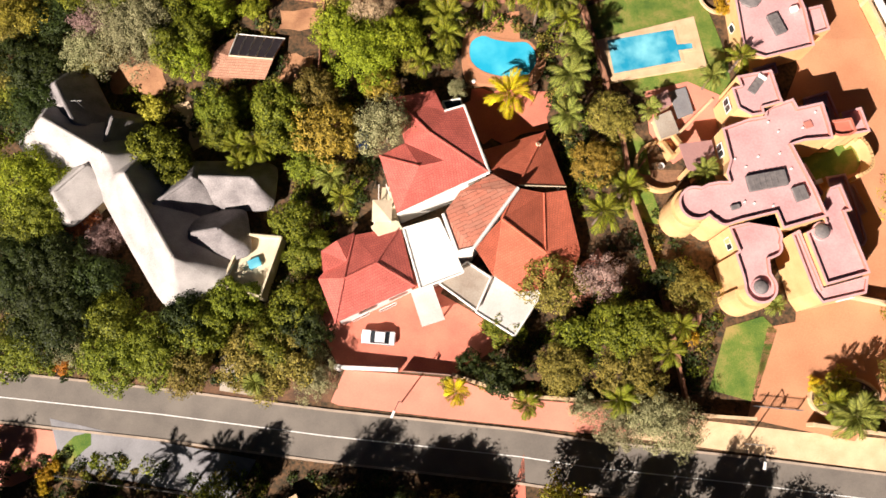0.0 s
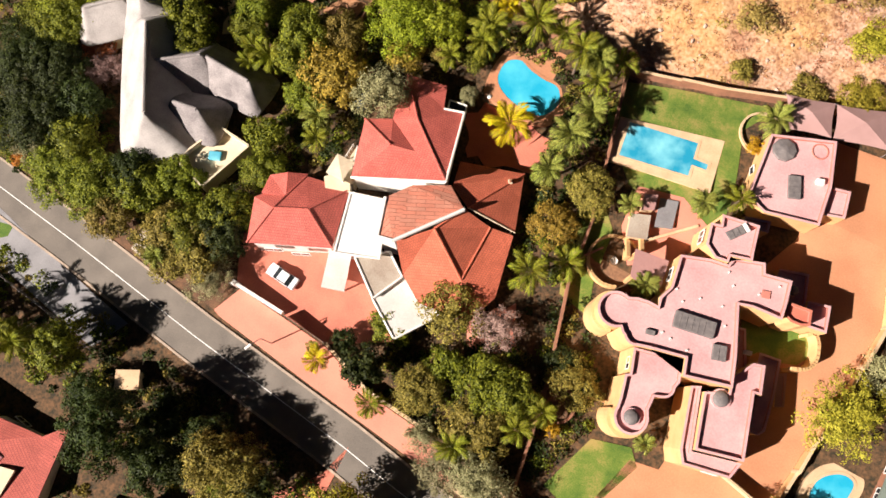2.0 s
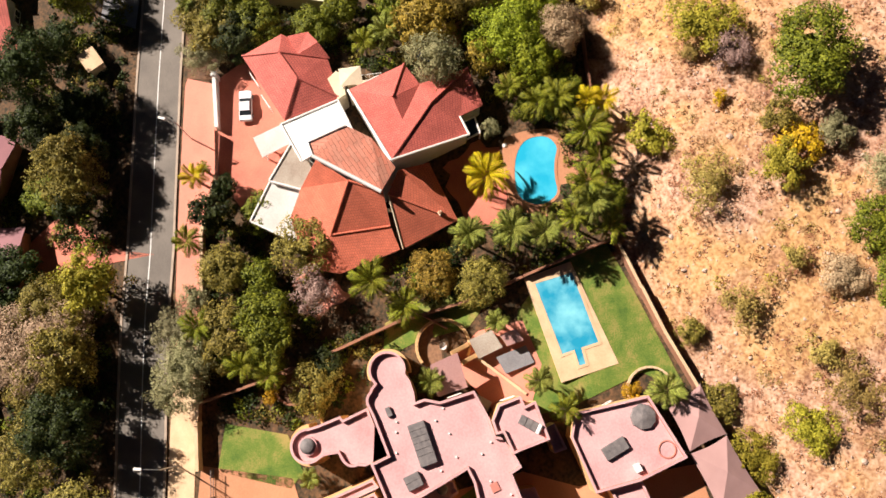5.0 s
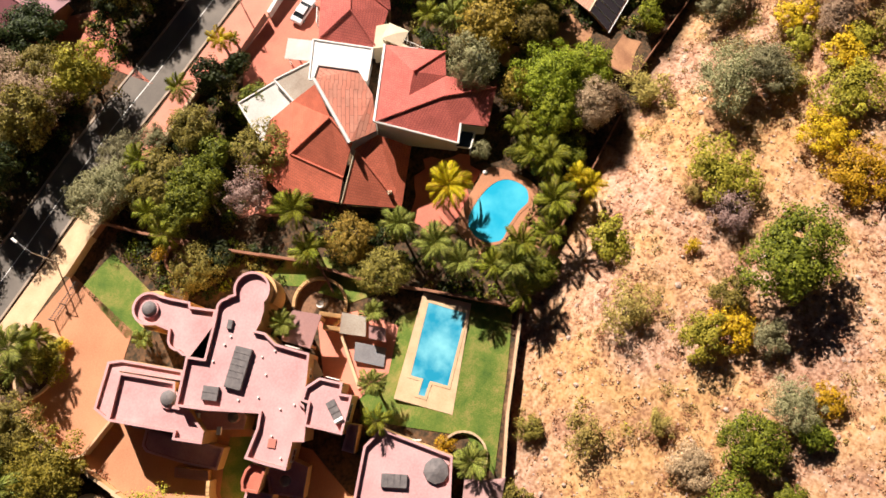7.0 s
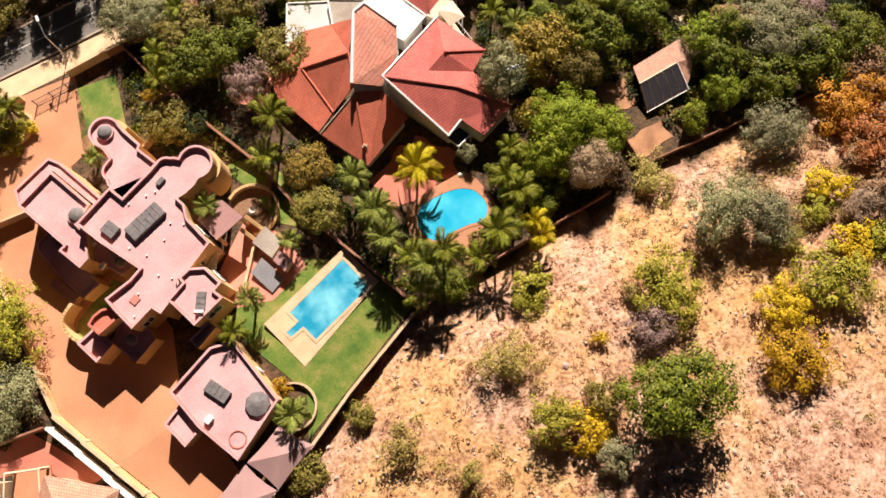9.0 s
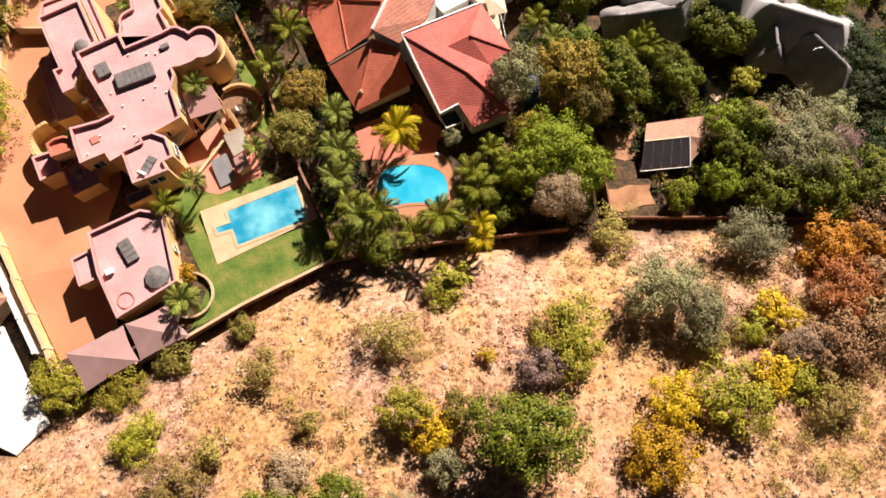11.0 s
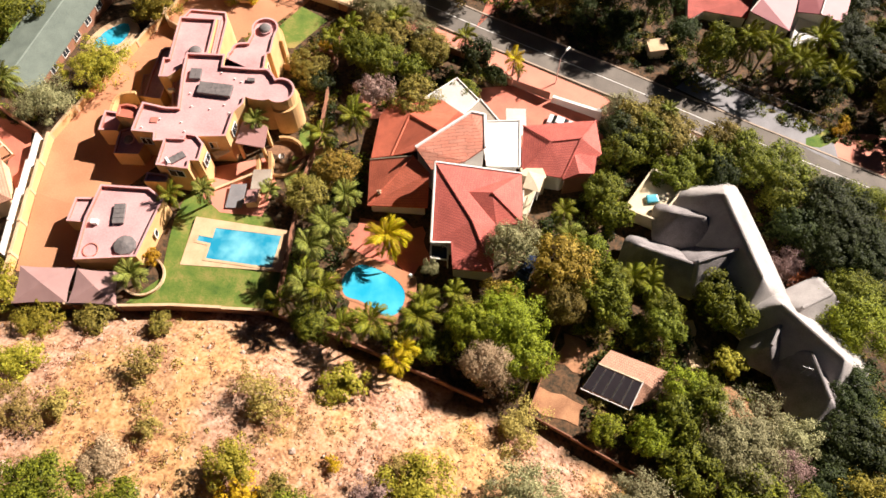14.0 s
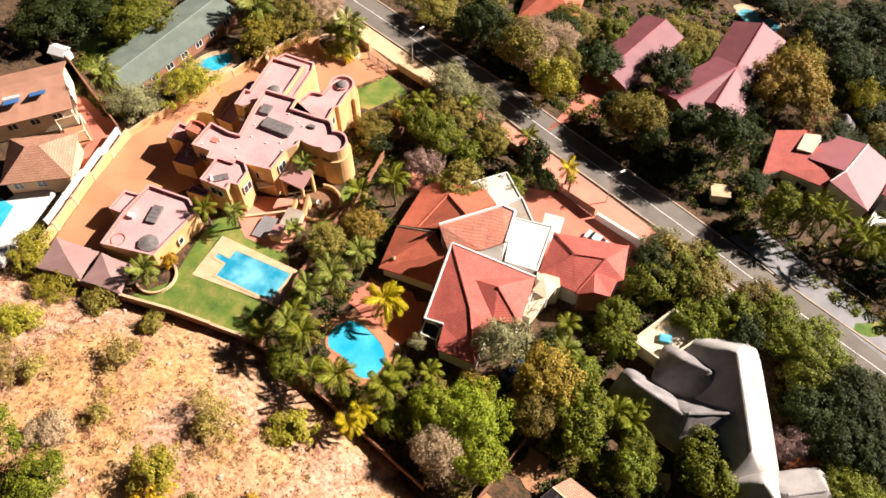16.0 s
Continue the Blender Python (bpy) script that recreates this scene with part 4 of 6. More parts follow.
    # small roof vents and a faded red hatch
    for x, y in ((30.1, -3.4), (30.6, 0.9), (32.2, 2.2), (33.4, -3.9), (34.8, 2.6), (36.0, 0.7), (37.9, 5.9), (29.4, 1.9), (34.9, 5.4), (31.2, -3.6), (33.8, 6.6), (39.6, 7.9)):
        bm = bmesh.new()
        tube(bm, (x, y, 4.55), (x, y, 4.72), 0.12, 0.12, 7)
        part("vent", bm, M["white"], h)
    bm = bmesh.new()
    box(bm, (38.6, 6.3, 4.553), (1.0, 0.9, 0.12), 0.3, 0.03, z0=True)
    part("hatch", bm, M["pink_trim"], h)
    for x, y, z in ((39.9, -3.2, 2.0), (40.2, -0.2, 2.0)):
        bm = bmesh.new()
        box(bm, (x, y, z), (0.9, 0.5, 0.6), 0.3, 0.05, z0=True)
        part("air_conditioner", bm, M["white"], h)
    # openings
    for x, y, z, w, rz in ((29.4, 9.2, 3.6, 1.6, 1.75), (29.6, 6.2, 2.8, 2.0, 0.4), (28.2, 3.4, 3.4, 1.6, 1.75), (32.0, 12.58, 4.0, 2.0, 0.2), (34.6, 11.6, 3.6, 1.4, 1.78), (30.6, -5.62, 3.3, 1.4, 0.2), (28.62, -8.0, 2.4, 1.4, 1.85), (41.8, -12.55, 1.8, 1.6, 0.25), (46.9, 7.6, 1.2, 1.4, 1.8), (43.55, -8.2, 2.4, 1.6, 1.85), (39.0, 8.8, 2.8, 1.4, 0.23), (42.2, -14.55, 1.6, 1.4, 0.22)):
        window(h, x, y, z, w, 1.5, rz)
    return h


pink_house()

gar = thing("garage", "pink flat-roofed garage block beside the pool lawn", "garage")
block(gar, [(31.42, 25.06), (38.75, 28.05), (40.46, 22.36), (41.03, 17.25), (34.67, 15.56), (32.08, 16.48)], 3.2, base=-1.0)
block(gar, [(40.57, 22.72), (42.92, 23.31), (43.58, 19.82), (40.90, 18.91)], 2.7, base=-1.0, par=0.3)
roof_box(gar, *(36.60, 20.28), 3.2, 2.9, 1.5, 0.4, 1.95, M["grey_box"])
x, y = (33.68, 24.08)
bm = bmesh.new()
tube(bm, (x, y, 3.2), (x, y, 3.55), 1.5, 1.4, 9)
tube(bm, (x, y, 3.55), (x, y, 3.8), 1.4, 0.3, 9)
part("hatch", bm, M["grey_box"], gar)
x, y = (37.58, 26.05)
bm = bmesh.new()
for a, b in zip(arc(x, y, 0.95, 0, 360, 20), arc(x, y, 0.95, 0, 360, 20)[1:]):
    tube(bm, (*a, 3.22), (*b, 3.22), 0.1, 0.1, 6)
part("ring", bm, M["pink_trim"], gar)
bm = bmesh.new()
box(bm, (*(39.04, 22.39), 3.2), (0.9, 0.7, 0.5), 0.3, 0.04, z0=True)
part("vent_box", bm, M["white"], gar)
window(gar, *Vector((31.85, 20.16)), 1.6, 2.0, 1.2, 1.95)

# round sunken deck with a ring wall
deck = thing("garden_terrace", "round timber terrace inside an ochre ring wall", "terrace")
x, y = (22.22, 2.97)
bm = bmesh.new()
tube(bm, (x, y, -3), (x, y, -1.75), 3.1, 3.1, 28)
part("floor", bm, M["timber"], deck)
for a, b in zip(arc(x, y, 3.2, 60, 300, 26), arc(x, y, 3.2, 60, 300, 26)[1:]):
    a, b = Vector(a), Vector(b)
    bm = bmesh.new()
    box(bm, ((a.x + b.x) / 2, (a.y + b.y) / 2, -3.2), ((b - a).length + 0.06, 0.35, 2.3), math.atan2((b - a).y, (b - a).x), z0=True)
    part("wall_block", bm, M["ochre_wall"], deck)
tab = thing("garden_table", "small round white table on the timber terrace", "table")
bm = bmesh.new()
tube(bm, (x, y, -1.05), (x, y, -1.0), 0.45, 0.45, 14)
part("tabletop", bm, M["white"], tab)
bm = bmesh.new()
tube(bm, (x, y, -1.75), (x, y, -1.05), 0.06, 0.06)
part("pedestal", bm, M["white"], tab)

# low walled pool-side platforms between the terrace and the pool
pav = thing("pool_terrace", "cream walled pool-side platforms with grey paved tops", "terrace")
for nm, poly, z, m, lab in (
    ("platform", [(22.11, 6.2), (21.34, 8.91), (23.43, 9.85), (24.32, 6.98)], 0.25, "grey_roof", "weathered grey top"),
    ("platform", [(24.56, 9.13), (23.72, 12.69), (25.74, 13.32), (26.51, 9.88)], -0.35, "grey_paving", "dark grey paved top"),
    ("kiosk", [(22.1, 9.9), (21.68, 11.71), (23.0, 12.36), (23.39, 10.5)], 0.9, "mauve_roof", "mauve flat roof"),
):
    poly = ccw(poly)
    bm = bmesh.new()
    prism(bm, poly, min(ground(*q) for q in poly) - 0.3, z - 0.06)
    wl = part(nm, bm, M["sandstone"], pav)
    bm = bmesh.new()
    prism(bm, offset(poly, -0.08), z - 0.057, z + 0.06)
    part("top", bm, M[m], wl, lab)
for a, b in (((24.3, 6.9), (29.3, 11.9)), ((21.3, 8.9), (24.4, 6.7))):
    a, b = Vector(a), Vector(b)
    c = (a + b) / 2
    bm = bmesh.new()
    box(bm, (c.x, c.y, ground(*c) - 0.3), ((b - a).length, 0.35, 0.85), math.atan2((b - a).y, (b - a).x), 0.03, z0=True)
    part("kerb_wall", bm, M["sandstone"], pav)


# shade sails over the drive
def sail(corners, peak, label):
    s = thing("shade_sail", label, "shade sail", "shade sails")
    bm = bmesh.new()
    n = 8
    cs = [Vector((*p, z)) for p, z in corners]
    top = Vector(peak)
    t = bm.verts.new(top)
    rim = []
    for a, b in zip(cs, cs[1:] + cs[:1]):
        for k in range(n):
            p = a.lerp(b, k / n)
            mid = (cs[0] + cs[1] + cs[2] + cs[3]) / 4
            p = p.lerp(mid, 0.06 * math.sin(math.pi * k / n))
            rim.append(bm.verts.new(p))
    for k in range(len(rim)):
        bm.faces.new((rim[k], rim[(k + 1) % len(rim)], t))
    part("cloth", bm, M["shade_cloth"], s)
    for c in cs:
        bm = bmesh.new()
        tube(bm, (c.x, c.y, ground(c.x, c.y) - 0.2), c, 0.06, 0.06)
        part("post", bm, M["grey_box"], s)


sail([((45.36, 30.75), 2.5), ((38.49, 28.61), 2.6), ((37.15, 33.19), 2.5), ((43.64, 35.61), 2.5)], (*(40.91, 32.12), 3.5), "brown pyramid shade sail over parking")
sail([((38.27, 28.70), 2.6), ((33.21, 27.34), 2.4), ((31.11, 31.48), 2.4), ((36.98, 33.21), 2.5)], (*(34.65, 30.25), 3.3), "brown shade sail in the shade of the garage")


# ---- thatched house ----
def thatch_house():
    h = thing("house", "rambling house with weathered grey thatched roofs", "thatched house")

    def wing(a, b, half, ze, zr, hip, straw="thatch"):
        """A thick thatched roof with softly rounded eaves, sagging a little, on a cream wall."""
        a, b = Vector(a), Vector(b)
        d = (b - a).normalized()
        n, mid, lh = Vector((-d.y, d.x)), (a + b) / 2, (b - a).length / 2
        count, steps, rings = 56, 7, []
        bm = bmesh.new()

        def ring(inset, z, low=0.0):
            out = []
            for k in range(count):
                c, q = math.cos(2 * math.pi * k / count), math.sin(2 * math.pi * k / count)
                u = (lh - inset * hip / half) * math.copysign(abs(c) ** 0.3, c)
                w = (half - inset) * math.copysign(abs(q) ** 0.3, q)
                p = mid + d * u + n * w
                out.append(bm.verts.new((p.x, p.y, z + 0.22 * noise.noise((p.x * 0.8, p.y * 0.8, low)))))
            return out
        rings = [ring(0.5, ze - 0.55, 3), ring(0.08, ze - 0.5, 3), ring(0, ze - 0.25, 2)]
        for k in range(steps + 1):
            f = k / steps
            rings.append(ring(half * min(0.985, 0.05 + 0.95 * f), ze + (zr - ze) * (f - 0.02 * math.sin(math.pi * f))))
        for r0, r1 in zip(rings, rings[1:]):
            for k in range(count):
                bm.faces.new((r0[k], r0[(k + 1) % count], r1[(k + 1) % count], r1[k]))
        bm.faces.new(rings[-1])
        bmesh.ops.recalc_face_normals(bm, faces=bm.faces[:])
        for f in bm.faces:
            f.smooth = True
        part("roof", bm, M[straw], h)
        ra, rb = mid - d * (lh - hip * 1.05), mid + d * (lh - hip * 1.05)
        bm = bmesh.new()
        tube(bm, (*ra, zr - 0.06), (*rb, zr - 0.06), 0.24, 0.24, 8)
        part("ridge", bm, M[straw], h)
        poly = [tuple(mid + d * s * (lh - 0.9) + n * t * (half - 0.8)) for s, t in ((-1, -1), (1, -1), (1, 1), (-1, 1))]
        bm = bmesh.new()
        prism(bm, poly, min(ground(*p) for p in poly) - 0.4, ze - 0.3)
        part("wall", bm, M["cream"], h)

    # bright sheen of the sunlit wings is painted as a paler straw
    wing((-46.9, 4.6), (-35.3, -13.4), 5.0, -2.9, 1.9, 4.4, "thatch_sunlit")
    wing((-59.2, 10.3), (-44.0, 1.6), 4.9, -2.95, 1.6, 4.0, "thatch_sunlit")
    wing((-48.6, 4.2), (-55.6, -2.6), 3.6, -3.1, 0.2, 2.4, "thatch_sunlit")
    wing((-50.5, 5.2), (-57.0, 16.6), 4.1, -3.2, 0.5, 3.6)
    wing((-48.6, 3.5), (-47.0, 11.0), 3.0, -3.1, 0.2, 2.2)
    wing((-42.8, -4.0), (-35.0, 1.9), 3.7, -2.9, 0.8, 1.8)
    wing((-38.4, 1.1), (-26.9, 0.7), 3.3, -3.0, 0.3, 2.4)
    wing((-39.2, -6.8), (-30.0, -5.1), 3.4, -3.0, 0.3, 3.0)
    # chimney mast
    bm = bmesh.new()
    a = Vector((*(-51.81, 10.67), -4.0))
    tube(bm, a, a + Vector((0, 0, 5.5)), 0.06, 0.05)
    part("mast", bm, M["metal"], h)
    bm = bmesh.new()
    tube(bm, a + Vector((-0.7, 0, 5.2)), a + Vector((0.7, 0, 5.2)), 0.04, 0.04)
    part("aerial", bm, M["metal"], h)
    return h


thatch_house()
crt = thing("courtyard", "cream walled courtyard beside the thatched house", "courtyard")
cp = [(-25.9, -6.0), (-28.2, -13.6), (-33.2, -12.2), (-30.6, -5.6)]
bm = bmesh.new()
prism(bm, ccw(cp), -7.5, -3.9)
part("floor", bm, M["cream"], crt)
for a, b in zip(cp, cp[1:] + cp[:1]):
    a, b = Vector(a), Vector(b)
    bm = bmesh.new()
    box(bm, (*((a + b) / 2), -7.5), ((b - a).length, 0.25, 4.7), math.atan2((b - a).y, (b - a).x), z0=True)
    part("wall", bm, M["cream"], crt)
bm = bmesh.new()
box(bm, (*(-29.28, -9.19), -3.897), (1.6, 1.2, 0.5), 0.4, 0.1, z0=True)
part("cover", bm, M["water_pool"], crt, "small turquoise pool cover")

# shed with solar panels
shed = thing("shed", "brick outbuilding with a tan roof and black solar panels", "shed")
v = [(-26.7, 21.1, -2.3), (-33.0, 21.7, -2.3), (-33.6, 18.2, -1.25), (-27.8, 17.7, -1.25), (-28.9, 15.2, -1.9), (-36.4, 15.6, -1.9), (-35.6, 18.7, -1.3), (-35.0, 20.0, -1.9)]
roof(v[:4], [[0, 1, 2, 3]], M["tiles_tan"], shed)
roof([v[3], v[2], v[6], v[5], v[4]], [[0, 1, 2, 3, 4]], M["tiles_tan"], shed)
roof([v[2], (-33.06, 21.4, -2.25), v[7], v[6]], [[0, 1, 2, 3]], M["tiles_tan"], shed)
bm = bmesh.new()
prism(bm, ccw([(-27.3, 20.7), (-32.7, 21.2), (-34.6, 19.6), (-36.0, 16.0), (-29.2, 15.7)]), ground(-32, 18) - 0.8, -2.5)
part("wall", bm, M["brown_wall"], shed)
ridge(v[3], v[2], M["cream"], shed, 0.1)
ridge((-33.6, 18.2, -1.15), (-32.98, 21.9, -2.15), M["white"], shed, 0.1, "flashing")
ridge((-26.6, 21.2, -2.25), (-33.0, 21.85, -2.25), M["white"], shed, 0.07, "gutter")
A, B2, C, D = (Vector(q) for q in v[:4])
for k in range(5):
    up = Vector((0, 0, 0.14))
    p0, p1 = A.lerp(B2, k / 5 + 0.012), A.lerp(B2, (k + 1) / 5 - 0.012)
    q0, q1 = D.lerp(C, k / 5 + 0.012), D.lerp(C, (k + 1) / 5 - 0.012)
    vs = [p0.lerp(q0, 0.04), p1.lerp(q1, 0.04), p1.lerp(q1, 0.93), p0.lerp(q0, 0.93)]
    bm = bmesh.new()
    lo, hi = [bm.verts.new(q + up * 0.3) for q in vs], [bm.verts.new(q + up) for q in vs]
    bm.faces.new(hi)
    for i in range(4):
        bm.faces.new((lo[i], lo[(i + 1) % 4], hi[(i + 1) % 4], hi[i]))
    bmesh.ops.recalc_face_normals(bm, faces=bm.faces[:])
    pn = part("solar_panel", bm, M["dark_panel"], shed)
    bm = bmesh.new()
    for a, b in ((vs[0], vs[3]), (vs[1], vs[2])):
        tube(bm, a + up * 1.1, b + up * 1.1, 0.035, 0.035, 4)
    part("frame", bm, M["metal"], pn)

# ---- neighbours ----
def gz(p, h):
    return ground(*p) + h


n1 = thing("house", "neighbour house with a maroon sheet roof", "house")
gable_roof(n1, (2.87, -49.22), (0.73, -66.74), 4.3, gz((2, -55), 3.0), gz((2, -55), 4.5), M["maroon_sheet"], M["brown_wall"], caps=M["pink_sheet"])
n2 = thing("house", "neighbour house with a long maroon sheet roof", "house")
gable_roof(n2, (-13.58, -78.02), (-15.34, -54.62), 5.0, gz((-15, -60), 3.0), gz((-15, -60), 4.9), M["maroon_sheet"], M["brown_wall"], caps=M["pink_sheet"])
gable_roof(n2, (-9.73, -51.33), (-14.77, -65.12), 4.8, gz((-13, -56), 2.9), gz((-13, -56), 4.4), M["maroon_sheet"], M["brown_wall"], caps=M["pink_sheet"])
n3 = thing("house", "neighbour house with pink and red sheet roofs", "house")

for pts, faces, m in (
    ([(-25.9, -57.7, -7.8), (-29.8, -60.1, -7.4), (-37.4, -55.4, -7.4), (-37.3, -51.5, -8.4), (-30.1, -50.6, -8.3), (-27.9, -47.8, -8.5)], [[0, 1, 4, 5], [1, 2, 3, 4]], "tiles_red"),
    ([(-33.4, -62.1, -7.6), (-39.4, -62.5, -6.6), (-38.5, -54.9, -6.6), (-32.7, -54.9, -7.6)], [[0, 1, 2, 3]], "pink_sheet"),
    ([(-39.4, -62.5, -6.6), (-45.2, -62.0, -8.2), (-44.4, -51.0, -8.3), (-37.3, -52.0, -7.2), (-38.5, -54.9, -6.6)], [[0, 1, 2, 3, 4]], "pink_sheet"),
    ([(-44.6, -67.4, -8.0), (-49.6, -68.2, -6.8), (-48.4, -54.8, -6.8), (-45.0, -55.3, -8.0)], [[0, 1, 2, 3]], "pink_sheet"),
    ([(-49.6, -68.2, -6.8), (-53.5, -66.5, -8.2), (-52.9, -55.5, -8.2), (-48.4, -54.8, -6.8)], [[0, 1, 2, 3]], "pink_sheet"),
    ([(-29.4, -66.0, -7.8), (-33.5, -65.9, -7.8), (-33.4, -61.0, -8.0), (-29.5, -60.2, -8.0)], [[0, 1, 2, 3]], "tiles_red"),
):
    roof(pts, faces, M[m], n3, 0.18)
    walls_under(pts, faces, M["white"], n3, 0.3)
for a, b in (((-39.4, -62.5, -6.55), (-38.5, -54.9, -6.55)), ((-49.6, -68.2, -6.75), (-48.4, -54.8, -6.75)), ((-38.5, -54.9, -6.55), (-37.3, -52.0, -7.15))):
    ridge(a, b, M["white"], n3, 0.12)
bm = bmesh.new()
prism(bm, ccw([(-30.1, -59.3), (-33.0, -60.9), (-32.7, -56.0), (-30.3, -55.4)]), -12.5, -7.3)
part("flat_roof", bm, M["cream"], n3)
bm = bmesh.new()
prism(bm, ccw([(-45.7, -56.0), (-49.7, -54.9), (-49.3, -50.6), (-45.1, -48.5)]), -13, -9.2)
part("white_wing", bm, M["white"], n3)
window(n3, -34.0, -50.65, -9.8, 2.0, 1.3, -0.15)
window(n3, -47.2, -49.42, -10.6, 1.6, 1.2, 0.45)
n4 = thing("house", "far house with an orange tiled hip roof", "house")
gable_roof(n4, (25.84, -58.43), (15.62, -62.05), 5.0, gz((14, -70), 3.0), gz((14, -70), 5.0), M["tiles_orange"], M["cream"], hip=3.5)
e1 = thing("house", "neighbour building with a long grey-green sheet roof", "house")
gable_roof(e1, (65.39, 5.25), (65.51, -19.32), 4.6, gz((63, -4), 2.2), gz((63, -4), 2.9), M["green_sheet"], M["brown_wall"], caps=M["green_sheet"])
e2 = thing("house", "neighbour house with tan tiled hip roofs and roof windows", "house")
gable_roof(e2, (73.81, 23.65), (65.81, 11.48), 5.4, gz((66, 15), 4.2), gz((66, 15), 6.6), M["tiles_tan"], M["cream"])
gable_roof(e2, (60.93, 27.02), (53.89, 20.07), 4.3, gz((60, 24), 3.6), gz((60, 24), 6.2), M["tiles_tan"], M["sandstone"], hip=4.0)
for x, y in ((67.9, 19.7), (66.2, 16.2)):
    bm = bmesh.new()
    box(bm, (0, 0, 0), (2.3, 2.0, 0.14), 0, 0.03)
    bm.transform(Matrix.Translation((x, y, gz((66, 15), 5.95))) @ Matrix.Rotation(0.99, 4, 'Z') @ Matrix.Rotation(0.42, 4, 'X'))
    pn = part("solar_panel", bm, M["blue_cloth"], e2, "blue roof panel")
    bm = bmesh.new()
    tube(bm, (-1.25, -1.15, 0.2), (1.25, -1.15, 0.2), 0.26, 0.26, 10)
    bm.transform(Matrix.Translation((x, y, gz((66, 15), 5.95))) @ Matrix.Rotation(0.99, 4, 'Z') @ Matrix.Rotation(0.42, 4, 'X'))
    part("water_tank", bm, M["white"], pn)
drape("yard", [(71.4, 9.6), (57.9, 10.9), (52.6, 20.4), (56.2, 20.2), (58.3, 15.3), (64.1, 13.0)], M["red_paving"], 0.05, "red-brown paved yard of the neighbour", "yard")
drape("lawn", ragged([(77.6, 3.4), (77.8, -3.1), (74.9, -8.7), (71.5, -7.5), (71.0, 1.3), (74.7, 4.4)]), M["lawn"], 0.05, "bright lawn behind the green-roofed building", "lawn")
hut = thing("storage_hut", "small white garden hut with a pitched roof", "hut")
hx, hy = 77.0, 6.2
bm = bmesh.new()
box(bm, (hx, hy, ground(hx, hy) - 0.2), (2.6, 2.0, 2.0), 0.3, z0=True)
part("wall", bm, M["white"], hut)
gable_roof(hut, (hx - 1.5, hy - 0.46), (hx + 1.5, hy + 0.46), 1.25, ground(hx, hy) + 1.83, ground(hx, hy) + 2.5, M["white_sheet"], thick=0.08)
deckroom = thing("veranda", "cream open veranda on posts beside the tan house", "veranda")
vp = [(63.3, 17.3), (61.2, 13.7), (57.4, 15.6), (58.9, 18.8)]
bm = bmesh.new()
prism(bm, ccw(vp), ground(60, 16) - 0.3, ground(60, 16) + 0.35)
part("floor", bm, M["orange_paving"], deckroom)
for k, q in enumerate(offset(vp, 0.25)):
    bm = bmesh.new()
    box(bm, (*q, ground(60, 16) + 0.353), (0.25, 0.25, 2.2), 0.5, z0=True)
    part("post", bm, M["cream"], deckroom)
for a, b in zip(offset(vp, 0.25), offset(vp, 0.25)[1:]):
    bm = bmesh.new()
    tube(bm, (*a, ground(60, 16) + 2.65), (*b, ground(60, 16) + 2.65), 0.1, 0.1, 6)
    part("beam", bm, M["cream"], deckroom)
garden_wall([(55.86, 11.58), (73.87, 6.67), (89.41, 4.14)], 1.8, 0.25, M["brown_wall"], "dark red garden wall of the neighbour")
terr = thing("terrace", "white walled pool terrace of the neighbour", "terrace")
bm = bmesh.new()
prism(bm, ccw([(49.00, 38.11), (53.29, 25.71), (57.30, 26.13), (58.38, 36.94), (52.73, 40.89)]), -3, 0.8)
part("floor", bm, M["white"], terr)
bm = bmesh.new()
f = bm.faces.new([bm.verts.new((*q, 0.83)) for q in ccw([(54.31, 34.34), (55.99, 30.70), (58.90, 30.98), (58.97, 34.77)])])
part("water", bm, M["water_blue"], terr)


# ---- street lamps, car, small things ----
def street_lamp(x, y, hx, hy, h):
    s = thing("street_lamp", "grey steel street lamp with a white head", "street lamp", "street lamps")
    g = ground(x, y)
    bm = bmesh.new()
    tube(bm, (x, y, g - 0.2), (x, y, g + h - 0.6), 0.09, 0.06)
    part("pole", bm, M["metal"], s)
    bm = bmesh.new()
    tube(bm, (x, y, g + h - 0.62), (hx, hy, g + h), 0.05, 0.045)
    part("arm", bm, M["metal"], s)
    bm = bmesh.new()
    d = Vector((hx - x, hy - y)).normalized()
    box(bm, (hx + d.x * 0.35, hy + d.y * 0.35, g + h), (0.9, 0.32, 0.18), math.atan2(d.y, d.x), 0.05)
    part("lamp_head", bm, M["white"], s)


street_lamp(-10.6, -26.4, -11.1, -27.6, 6.7)
street_lamp(31.5, -31.3, 31.1, -33.2, 6.7)


